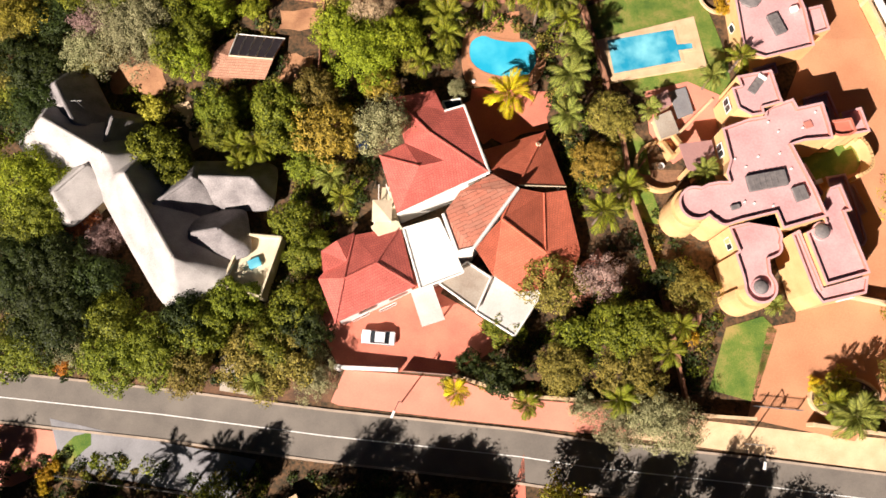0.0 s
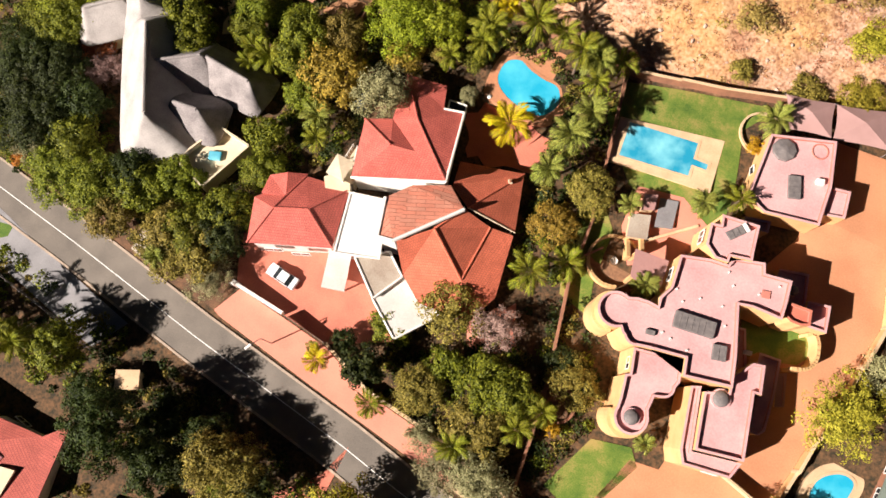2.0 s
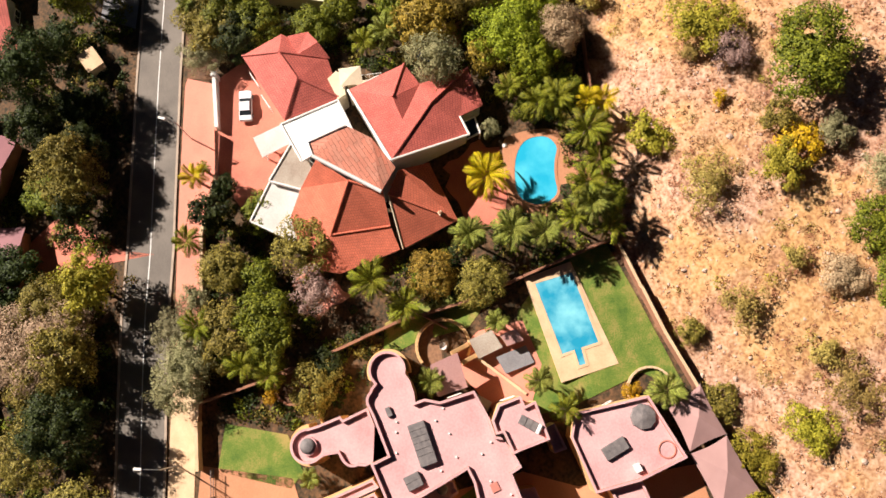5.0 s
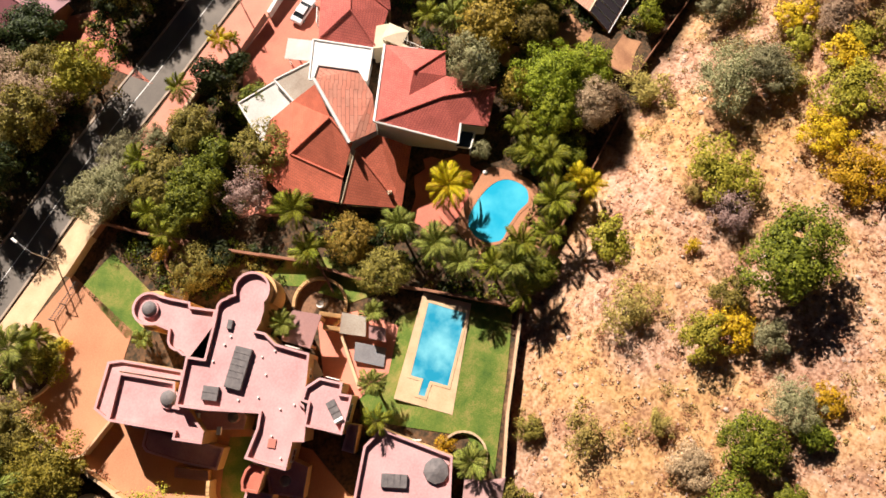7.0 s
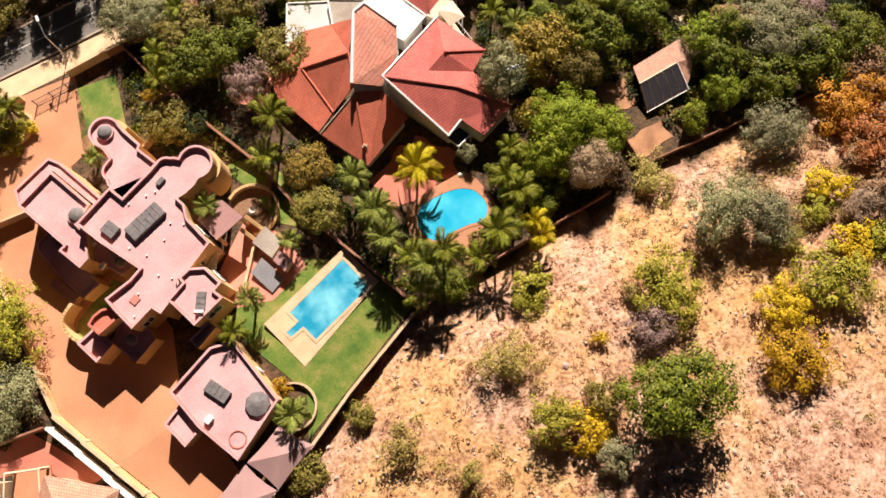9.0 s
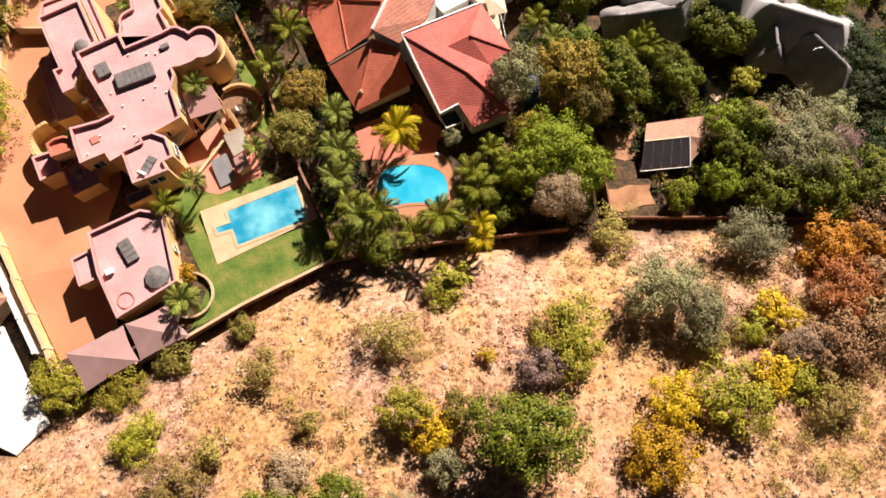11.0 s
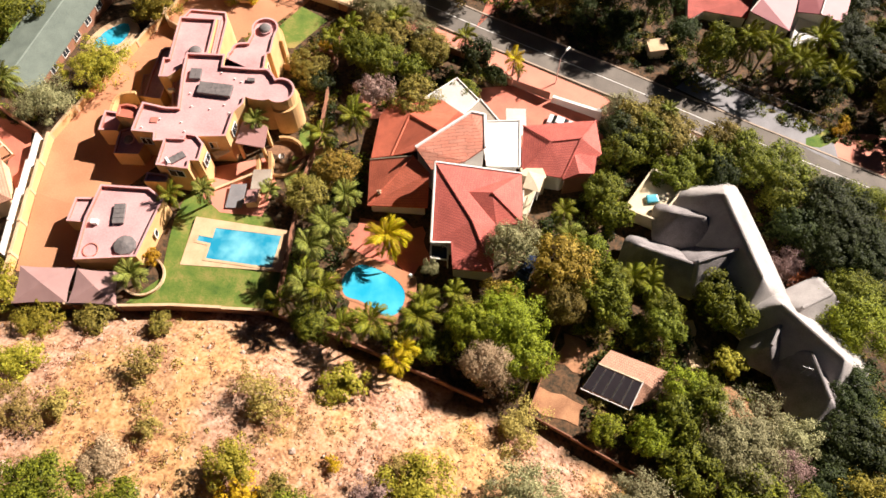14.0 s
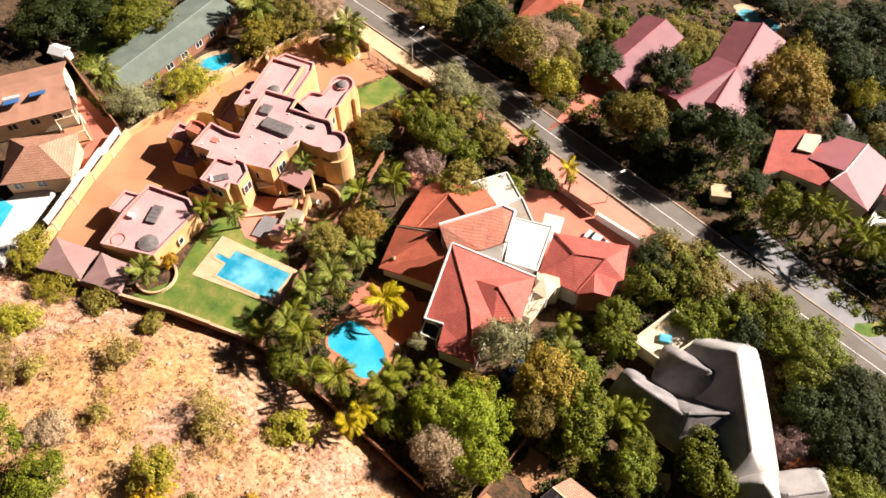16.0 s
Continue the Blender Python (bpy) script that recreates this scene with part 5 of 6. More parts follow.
def sedan(x, y, rz, paint, label):
    c = thing("car", label, "car")
    g = ground(x, y) + 0.06
    m = Matrix.Translation((x, y, g)) @ Matrix.Rotation(rz, 4, 'Z')
    prof = [(-2.15, 0.35), (-2.15, 0.8), (-1.5, 0.95), (-0.95, 0.98), (-0.35, 1.38), (0.75, 1.40), (1.45, 1.02), (2.1, 0.95), (2.15, 0.4)]
    bm = bmesh.new()
    low = [p for p in prof if p[1] < 1.1]
    for ww, pr, nm in ((0.84, low, "body"),):
        a = [bm.verts.new((px, -ww, pz)) for px, pz in pr]
        b = [bm.verts.new((px, ww, pz)) for px, pz in pr]
        bm.faces.new(a[::-1])
        bm.faces.new(b)
        for k in range(len(pr)):
            j = (k + 1) % len(pr)
            bm.faces.new((a[k], a[j], b[j], b[k]))
    bmesh.ops.recalc_face_normals(bm, faces=bm.faces[:])
    bmesh.ops.bevel(bm, geom=bm.edges[:], offset=0.07, segments=2, affect='EDGES')
    bm.transform(m)
    part("body", bm, paint, c)
    bm = bmesh.new()
    vs = [bm.verts.new(q) for q in ((-1.0, -0.78, 0.97), (1.5, -0.78, 0.97), (1.5, 0.78, 0.97), (-1.0, 0.78, 0.97), (-0.3, -0.62, 1.36), (0.8, -0.62, 1.36), (0.8, 0.62, 1.36), (-0.3, 0.62, 1.36))]
    for q in ((4, 5, 6, 7), (0, 1, 5, 4), (1, 2, 6, 5), (2, 3, 7, 6), (3, 0, 4, 7)):
        bm.faces.new([vs[i] for i in q])
    bmesh.ops.recalc_face_normals(bm, faces=bm.faces[:])
    bm.transform(m)
    part("cabin_glass", bm, M["glass"], c, "dark car windows")
    bm = bmesh.new()
    box(bm, (0.25, 0, 1.38), (1.25, 1.3, 0.06), 0, 0.025)
    bm.transform(m)
    part("roof", bm, paint, c)
    for wx in (-1.35, 1.3):
        for wy in (-0.8, 0.8):
            bm = bmesh.new()
            tube(bm, (wx, wy - 0.1, 0.3), (wx, wy + 0.1, 0.3), 0.3, 0.3, 16)
            bm.transform(m)
            w = part("wheel", bm, M["rubber"], c)
            bm = bmesh.new()
            tube(bm, (wx, wy - 0.11, 0.3), (wx, wy + 0.11, 0.3), 0.18, 0.18, 12)
            bm.transform(m)
            part("rim", bm, M["metal"], w)
    for wy in (-0.6, 0.6):
        bm = bmesh.new()
        box(bm, (-2.12, wy, 0.72), (0.1, 0.35, 0.16), 0, 0.03)
        bm.transform(m)
        part("headlight", bm, M["glass"], c)


sedan(-13.55, -18.4, -0.08, M["car_paint"], "white saloon car parked on red paving")
sedan(*(-15.70, 7.35), 1.3, M["navy_paint"], "dark blue car parked under trees behind the house")
ball = thing("garden_lamp", "white globe lamp on a short post by the pool", "lamp")
bm = bmesh.new()
tube(bm, (-1.48, 14.4, ground(-1.48, 14.4) - 0.3), (-1.48, 14.4, -1.1), 0.05, 0.05)
part("post", bm, M["grey_box"], ball)
bm = bmesh.new()
bmesh.ops.create_uvsphere(bm, u_segments=16, v_segments=10, radius=0.32, matrix=Matrix.Translation((-1.48, 14.4, -0.8)))
part("globe", bm, M["white"], ball)
fo = thing("fountain", "round white stone garden fountain", "fountain")
x, y = 12.06, -17.65
g = ground(x, y)
for nm, z0, z1, r0, r1 in (("basin", -0.2, 0.4, 0.75, 0.85), ("stem", 0.4, 0.9, 0.15, 0.12), ("bowl", 0.9, 1.05, 0.2, 0.5)):
    bm = bmesh.new()
    tube(bm, (x, y, g + z0), (x, y, g + z1), r0, r1, 16)
    part(nm, bm, M["white"], fo)


# planter island at the drive's mouth
isl = thing("planter", "round planter island with a low sandstone wall", "planter")
cx, cy = (43.74, -25.82)
for a, b in zip(arc(cx, cy, 4.2, 0, 360, 26), arc(cx, cy, 4.2, 0, 360, 26)[1:]):
    a, b = Vector((a[0], cy + (a[1] - cy) * 0.6)), Vector((b[0], cy + (b[1] - cy) * 0.6))
    m2 = (a + b) / 2
    bm = bmesh.new()
    box(bm, (m2.x, m2.y, ground(*m2) - 0.2), ((b - a).length + 0.04, 0.3, 0.9), math.atan2((b - a).y, (b - a).x), z0=True)
    part("rim", bm, M["sandstone"], isl)
bm = bmesh.new()
prism(bm, [(x, cy + (y - cy) * 0.6) for x, y in arc(cx, cy, 4.1, 0, 345, 23)], ground(cx, cy) - 0.5, ground(cx, cy) + 0.45)
part("soil", bm, M["soil"], isl)
bd = thing("planter", "curved sandstone flower bed beside the garage", "planter")
cx, cy = (31.00, 26.27)
for a, b in zip(arc(cx, cy, 2.7, 60, 300, 18), arc(cx, cy, 2.7, 60, 300, 18)[1:]):
    a, b = Vector(a), Vector(b)
    m2 = (a + b) / 2
    bm = bmesh.new()
    box(bm, (m2.x, m2.y, ground(*m2) - 0.2), ((b - a).length + 0.04, 0.25, 0.7), math.atan2((b - a).y, (b - a).x), z0=True)
    part("rim", bm, M["sandstone"], bd)

rp = thing("planter", "round brown sunken planter ring on the garden slope", "planter")
for a, b in zip(arc(24.2, -15.8, 2.2, 0, 360, 22), arc(24.2, -15.8, 2.2, 0, 360, 22)[1:]):
    a, b = Vector(a), Vector(b)
    m2 = (a + b) / 2
    bm = bmesh.new()
    box(bm, (m2.x, m2.y, ground(*m2) - 0.3), ((b - a).length + 0.05, 0.3, 1.3), math.atan2((b - a).y, (b - a).x), z0=True)
    part("rim", bm, M["brown_wall"], rp)
bm = bmesh.new()
tube(bm, (24.2, -15.8, ground(24.2, -15.8) - 0.3), (24.2, -15.8, ground(24.2, -15.8) + 0.2), 2.1, 2.1, 20)
part("soil", bm, M["soil"], rp)


def bar_fence(name, label, category, a, b, h, gap):
    """Upright steel bars between two rails."""
    f = thing(name, label, category)
    a, b = Vector(a), Vector(b)
    n = int((b - a).length / gap)
    for k in range(n + 1):
        p = a.lerp(b, k / n)
        bm = bmesh.new()
        w = 0.14 if k % 8 == 0 else 0.045
        box(bm, (p.x, p.y, ground(*p) - 0.1), (w, w, h + (0.15 if k % 8 == 0 else 0)), math.atan2((b - a).y, (b - a).x), z0=True)
        part("post" if k % 8 == 0 else "bar", bm, M["grey_box"], f)
    for z in (0.25, h - 0.3):
        bm = bmesh.new()
        tube(bm, (*a, ground(*a) + z), (*b, ground(*b) + z), 0.04, 0.04, 5)
        part("rail", bm, M["grey_box"], f)


bar_fence("driveway_gate", "open steel bar gate across the orange drive", "gate", (38.1, -27.3), (32.6, -26.8), 1.6, 0.28)
for a, b in (((-31.3, -38.8), (-38.8, -37.4)), ((-38.8, -37.4), (-47.6, -36.5)), ((-47.6, -36.5), (-54.5, -35.5))):
    bar_fence("fence", "dark steel bar fence behind the grey paved strip", "fence", a, b, 1.7, 0.3)

# gatehouse across the road
gh = thing("gatehouse", "small cream gatehouse beside the road", "gatehouse")
x, y = (-24.08, -39.18)
g = ground(x, y)
bm = bmesh.new()
box(bm, (x, y, g - 0.3), (2.6, 2.0, 2.5), 0.5, z0=True)
part("wall", bm, M["cream"], gh)
bm = bmesh.new()
box(bm, (x, y, g + 2.203), (3.1, 2.5, 0.2), 0.5, 0.04, z0=True)
part("roof", bm, M["sandstone"], gh)
window(gh, x + 0.48, y - 0.88 - 0.02, g + 1.3, 0.9, 0.8, 0.5)

# trampoline, lapa and pool in the far garden
tp = thing("trampoline", "round trampoline with a teal net in a far garden", "trampoline")
x, y = (-34.84, -77.39)
g = ground(x, y)
bm = bmesh.new()
tube(bm, (x, y, g + 0.8), (x, y, g + 0.86), 2.0, 2.0, 20)
part("mat", bm, M["dark_panel"], tp)
bm = bmesh.new()
rg = arc(x, y, 2.1, 0, 360, 20)
for a, b in zip(rg, rg[1:]):
    tube(bm, (*a, g + 0.83), (*b, g + 0.83), 0.12, 0.12, 6)
    tube(bm, (*a, g + 2.3), (*b, g + 2.3), 0.08, 0.08, 6)
part("ring", bm, M["water_pool"], tp)
for a in rg[::4]:
    bm = bmesh.new()
    tube(bm, (*a, g - 0.1), (*a, g + 2.3), 0.05, 0.05, 6)
    part("pole", bm, M["metal"], tp)
lp = thing("lapa", "small conical thatched garden shelter", "shelter")
x, y = (-34.27, -68.91)
g = ground(x, y)
bm = bmesh.new()
tube(bm, (x, y, g + 2.0), (x, y, g + 4.2), 2.4, 0.15, 14)
part("roof", bm, M["thatch"], lp)
for a in arc(x, y, 1.8, 0, 300, 5):
    bm = bmesh.new()
    tube(bm, (*a, g - 0.1), (*a, g + 2.3), 0.09, 0.09, 6)
    part("post", bm, M["timber"], lp)
pc = (-11.08, -86.90)
pool(curve_round([(pc[0] - 3.5, pc[1] - 2), (pc[0] + 3.5, pc[1] - 2), (pc[0] + 3.5, pc[1] + 2.5), (pc[0] - 3.5, pc[1] + 2.5)], 4), curve_round([(pc[0] - 4.8, pc[1] - 3), (pc[0] + 4.8, pc[1] - 3), (pc[0] + 4.8, pc[1] + 3.5), (pc[0] - 4.8, pc[1] + 3.5)], 4), ground(*pc) + 0.25, M["water_pool"], M["sandstone"], "green-blue garden pool behind the maroon roofs")
x, y = (-19.05, -87.18)
cpn = thing("canopy", "white flat garden canopy on posts", "canopy")
g = ground(x, y)
bm = bmesh.new()
box(bm, (x, y, g + 2.4), (5.5, 3.2, 0.14), 0.6, 0.03)
part("roof", bm, M["pale_roof"], cpn)
for dx, dy in ((-2.0, -2.2), (2.4, 0.6), (-2.4, -0.6), (2.0, 2.2)):
    bm = bmesh.new()
    tube(bm, (x + dx * 0.9, y + dy * 0.9, g - 0.1), (x + dx * 0.9, y + dy * 0.9, g + 2.35), 0.06, 0.06, 6)
    part("post", bm, M["metal"], cpn)
um = thing("garden_umbrella", "blue cloth garden umbrella on a pole", "umbrella")
x, y = (-23.81, -93.84)
g = ground(x, y)
bm = bmesh.new()
tube(bm, (x, y, g + 2.0), (x, y, g + 2.7), 2.0, 0.05, 8)
part("canopy", bm, M["blue_cloth"], um)
bm = bmesh.new()
tube(bm, (x, y, g - 0.1), (x, y, g + 2.1), 0.05, 0.05, 6)
part("pole", bm, M["metal"], um)


# ---- plants ----
def leaf_quads(r, p, nor, s, wide):
    """Four corners of a pointed leaf at each place p, square to nor."""
    nor = nor / np.linalg.norm(nor, axis=1)[:, None]
    t = np.cross(nor, r.normal(size=nor.shape))
    t /= np.linalg.norm(t, axis=1)[:, None] + 1e-9
    b = np.cross(nor, t)
    return np.stack([p - t * s, p + b * s * wide, p + t * s, p - b * s * wide], 1).reshape(-1, 3)


def quad_mesh(name, v):
    n = len(v) // 4
    me = bpy.data.meshes.new(name)
    me.vertices.add(4 * n)
    me.vertices.foreach_set("co", v.astype(np.float32).ravel())
    me.loops.add(4 * n)
    me.loops.foreach_set("vertex_index", np.arange(4 * n, dtype=np.int32))
    me.polygons.add(n)
    me.polygons.foreach_set("loop_start", np.arange(0, 4 * n, 4, dtype=np.int32))
    me.update(calc_edges=True)
    return me


def leaf_mesh(name, seed, clumps, leaves, size, flat=0.8, core=True, open_=0.0, lump=1.0):
    """A unit crown: clumps of small leaves round the middle, uneven outside, with gaps; radius 1, centre at 0."""
    r = np.random.RandomState(seed)
    V = []
    lob = r.normal(size=(7, 3))
    lob /= np.linalg.norm(lob, axis=1)[:, None]
    lobr = 0.75 + 0.4 * r.rand(7)
    cs = []
    for _ in range(clumps):
        d = r.normal(size=3)
        d /= np.linalg.norm(d)
        if d[2] < -0.35:
            d[2] *= -1
        k = np.clip(((lob @ d) ** 6 * lobr).max() + 0.55, 0.55, 1.05)
        rad = ((0.45 + 0.42 * r.rand() ** 0.5) if not open_ else (0.25 + 0.75 * r.rand() ** 0.7)) * k * 1.05
        cs.append((d * rad * np.array([1, 1, flat]), (0.17 + 0.15 * r.rand()) * lump))
    for c, cr in cs:
        n = int(leaves * (0.6 + 0.8 * r.rand()))
        d = r.normal(size=(n, 3))
        d /= np.linalg.norm(d, axis=1)[:, None]
        p = c + d * cr * (0.6 + 0.5 * r.rand(n)[:, None])
        out = c / (np.linalg.norm(c) + 1e-6)
        nor = d + 0.4 * r.normal(size=(n, 3)) + 0.5 * out + np.array([0, 0, 0.25])
        V.append(leaf_quads(r, p, nor, size * (0.6 + 0.8 * r.rand(n))[:, None], 0.55))
    me = quad_mesh(name, np.concatenate(V))
    V = range(len(me.vertices))
    if core:
        bm = bmesh.new()
        bm.from_mesh(me)
        bmesh.ops.create_icosphere(bm, subdivisions=2, radius=0.3, matrix=Matrix.Diagonal((1, 1, flat, 1)))
        bm.verts.ensure_lookup_table()
        for v in bm.verts[len(V):]:
            v.co *= 1 + 0.5 * noise.noise(v.co * 3 + Vector((seed, 0, 0)))
        bm.to_mesh(me)
        bm.free()
    return me


def wood_mesh(name, seed, limbs=6, reach=0.75, thin=0.06):
    """Trunk from z=-1.6 to the crown's middle, with limbs; unit crown above."""
    r = random.Random(seed)
    bm = bmesh.new()
    tube(bm, (0, 0, -1.75), (0.03, 0.02, -0.5), thin * 1.5, thin, 7)
    for k in range(limbs):
        a = k * 6.283 / limbs + r.random()
        e = Vector((math.cos(a) * reach * (0.5 + 0.5 * r.random()), math.sin(a) * reach * (0.5 + 0.5 * r.random()), 0.1 + 0.5 * r.random()))
        m1 = Vector((0.03, 0.02, -0.55)).lerp(e, 0.5) + Vector((0, 0, 0.08))
        tube(bm, (0.03, 0.02, -0.6), m1, thin * 0.6, thin * 0.4, 5)
        tube(bm, m1, e, thin * 0.4, thin * 0.15, 5)
    me = bpy.data.meshes.new(name)
    bm.to_mesh(me)
    bm.free()
    return me


def bare_mesh(name, seed):
    r = random.Random(seed)
    bm = bmesh.new()

    def grow(p, d, ln, rad, depth):
        q = p + d * ln
        tube(bm, p, q, rad, rad * 0.6, 4)
        if depth:
            for _ in range(4 if depth > 1 else 5):
                v = Vector((r.gauss(0, 1), r.gauss(0, 1), r.gauss(0.35, 0.6))).normalized()
                grow(q, (d * 0.7 + v * 0.9).normalized(), ln * (0.55 + 0.3 * r.random()), rad * 0.6, depth - 1)
    for k in range(5):
        a = k * 1.257
        grow(Vector((0, 0, -0.9)), Vector((math.cos(a) * 0.8, math.sin(a) * 0.8, 0.9)).normalized(), 0.55, 0.035, 3)
    tube(bm, (0, 0, -1.75), (0, 0, -0.85), 0.07, 0.045, 6)
    me = bpy.data.meshes.new(name)
    bm.to_mesh(me)
    bm.free()
    return me


KINDS = {
    # kind: leaf, clumps, leaves, leaf size, flatness, label
    "broad": ("broad", 46, 85, 0.075, 0.8, "leafy green garden tree with a dense uneven crown", "tree"),
    "dark": ("dark", 46, 85, 0.075, 0.85, "dark green shade tree with a dense crown", "tree"),
    "olive": ("olive", 44, 80, 0.07, 0.8, "olive-green tree with a loose crown", "tree"),
    "yolive": ("yolive", 40, 75, 0.075, 0.8, "yellow-green leafy broad tree", "tree"),
    "silver": ("silver", 52, 100, 0.055, 0.8, "silvery grey-green fine-leaved tree", "tree"),
    "bright": ("bright", 50, 90, 0.065, 0.75, "bright green feathery garden tree", "tree"),
    "yellow": ("yellow", 34, 75, 0.08, 0.8, "yellow-leaved bush in winter colour", "bush"),
    "autumn": ("autumn", 44, 75, 0.075, 0.8, "bronze-olive tree turning with the season", "tree"),
    "orange": ("orange", 34, 75, 0.08, 0.75, "orange-leaved bush on the hillside", "bush"),
    "rust": ("rust", 34, 75, 0.08, 0.75, "rust-red bush on the hillside", "bush"),
    "brown": ("brown", 40, 60, 0.075, 0.75, "brown half-bare hillside bush", "bush"),
    "twig": ("twig", 70, 110, 0.05, 0.85, "leafless beige tree of dense fine twigs", "bare tree"),
    "bare": ("bare", 60, 90, 0.05, 0.85, "bare pinkish-grey tree of fine twigs", "bare tree"),
    "veld": ("veld", 34, 60, 0.065, 0.75, "dry olive-green hillside bush", "bush"),
}
PALMS = {
    "palmg": ("palmg", "green feather palm with drooping fronds", 17),
    "palm": ("palmg", "green feather palm with drooping fronds", 17),
    "palmy": ("palmy", "yellow-green feather palm with arching fronds", 18),
    "palms": ("palms", "green palm with a full round head", 26),
}
rng = random.Random(11)
CROWNS = {}
WISPY = ("bare", "brown", "veld", "silver", "yolive", "yellow", "orange", "rust")
for i, (k, v) in enumerate(KINDS.items()):
    CROWNS[k] = {}
    for big, (cm, lm, sm, lump) in enumerate(((1.0, 1.0, 0.8, 1.0), (1.9, 1.1, 0.52, 0.8), (3.6, 1.0, 0.36, 0.62))):
        CROWNS[k][big] = []
        if big == 2 and k in ("yellow", "orange", "rust", "brown", "veld", "bare"):
            CROWNS[k][big] = CROWNS[k][1]
            continue
        for s in range((3, 3, 2)[big]):
            me = leaf_mesh("crown", 100 * i + 10 * big + s, int(v[1] * cm), int(v[2] * lm), v[3] * sm, v[4], k not in ("brown", "veld", "silver", "twig", "bare"), 1.0 if k in WISPY else 0.0, lump)
            me.materials.append(LEAF[v[0]])
            wd = wood_mesh("trunk", 50 * i + s)
            wd.materials.append(M["trunk"])
            CROWNS[k][big].append((me, wd))
BARE = []
for s in range(2):
    me = bare_mesh("bare_crown", s)
    me.materials.append(M["twig"])
    BARE.append(me)


def frond_mesh(droop, seed):
    r = random.Random(seed)
    bm = bmesh.new()
    N = 22
    pts = [Vector((s * (1 - 0.3 * droop * s), 0.05 * math.sin(3 * s + seed), 0.42 * s - droop * s * s)) for s in (k / N for k in range(N + 1))]
    for a, b in zip(pts[::2], pts[2::2]):
        tube(bm, a, b, 0.014, 0.010, 3)
    for k in range(3, N + 1):
        for sd in (-1, 1):
            p = pts[k]
            d = (pts[k] - pts[k - 1]).normalized()
            ln = (0.23 * math.sin(math.pi * (0.15 + 0.75 * k / N)) + 0.03) * r.uniform(0.8, 1.15)
            tip = p + d * ln * 0.95 + Vector((0, sd * ln * 0.8, -ln * r.uniform(0.3, 0.8)))
            mid = p.lerp(tip, 0.5) + Vector((0, 0, ln * 0.12))
            w = d * 0.026
            vs = [bm.verts.new(q) for q in (p, mid - w, tip, mid + w)]
            bm.faces.new(vs)
    me = bpy.data.meshes.new("frond")
    bm.to_mesh(me)
    bm.free()
    return me


FRONDS = {}
for kind, (leafname, label, cnt) in PALMS.items():
    FRONDS[kind] = []
    for s, dr in enumerate((0.45, 0.7, 1.0)):
        me = frond_mesh(dr, s)
        me.materials.append(LEAF[leafname])
        FRONDS[kind].append(me)
bm = bmesh.new()
zz = [0, 0.1, 0.3, 0.5, 0.7, 0.9, 1.0]
for a, b in zip(zz, zz[1:]):
    tube(bm, (0, 0, a), (0, 0, b), 1.15 - 0.3 * a, 1.05 - 0.35 * b, 8)
PALM_TRUNK = bpy.data.meshes.new("trunk")
bm.to_mesh(PALM_TRUNK)
bm.free()
PALM_TRUNK.materials.append(M["trunk"])


def plant_palm(kind, x, y, r, h):
    leafname, label, cnt = PALMS[kind]
    g = ground(x, y)
    t = thing("palm_tree", label, "palm tree", "", (x, y, g - 0.1))
    tr = new("trunk", PALM_TRUNK)
    tr.parent = t
    tr.scale = (0.17, 0.17, h)
    for k in range(cnt):
        ring = k % 3
        fr = new("frond", FRONDS[kind][ring])
        fr.parent = t
        a = k * 2.399 + rng.random() * 0.3
        fr.location = (0, 0, h)
        fr.rotation_euler = (0, radians(-50 + 24 * ring + rng.uniform(-10, 10)), a)
        s = r * rng.uniform(0.8, 1.1)
        fr.scale = (s, s, s)


HILL_BUSHES = []


def plant_all(kind, spots):
    HILL_BUSHES.extend(q for q in spots if q[1] > wall_line(q[0]) + 1)
    for x, y, r, h in spots:
        if kind in PALMS:
            plant_palm(kind, x, y, r, h)
            continue
        g = ground(x, y)
        rz = max(0.55 * r, min(h * 0.5, 1.2 * r))
        zc = g + max(h - rz * 0.85, rz * 0.6)
        leafname, _, _, _, flat, label, cat = KINDS[kind]
        t = thing(cat.replace(" ", "_"), label, cat, "", (x, y, zc))
        me, wd = rng.choice(CROWNS[kind][int(r > 2.7) + int(r > 4.3)])
        c = new("crown", me)
        c.parent = t
        c.rotation_euler = (0, 0, rng.random() * 6.28)
        s = r * 1.08
        c.scale = (s * rng.uniform(0.92, 1.08), s * rng.uniform(0.92, 1.08), rz / flat * 1.0)
        if cat == "bare tree":
            b = new("bare_crown", BARE[rng.randrange(2)])
            b.parent = t
            b.scale = (r * 0.75, r * 0.75, rz)
        w = new("trunk", wd)
        w.parent = t
        w.scale = (r * 0.75, r * 0.75, (zc - g + 0.2) / 1.75)


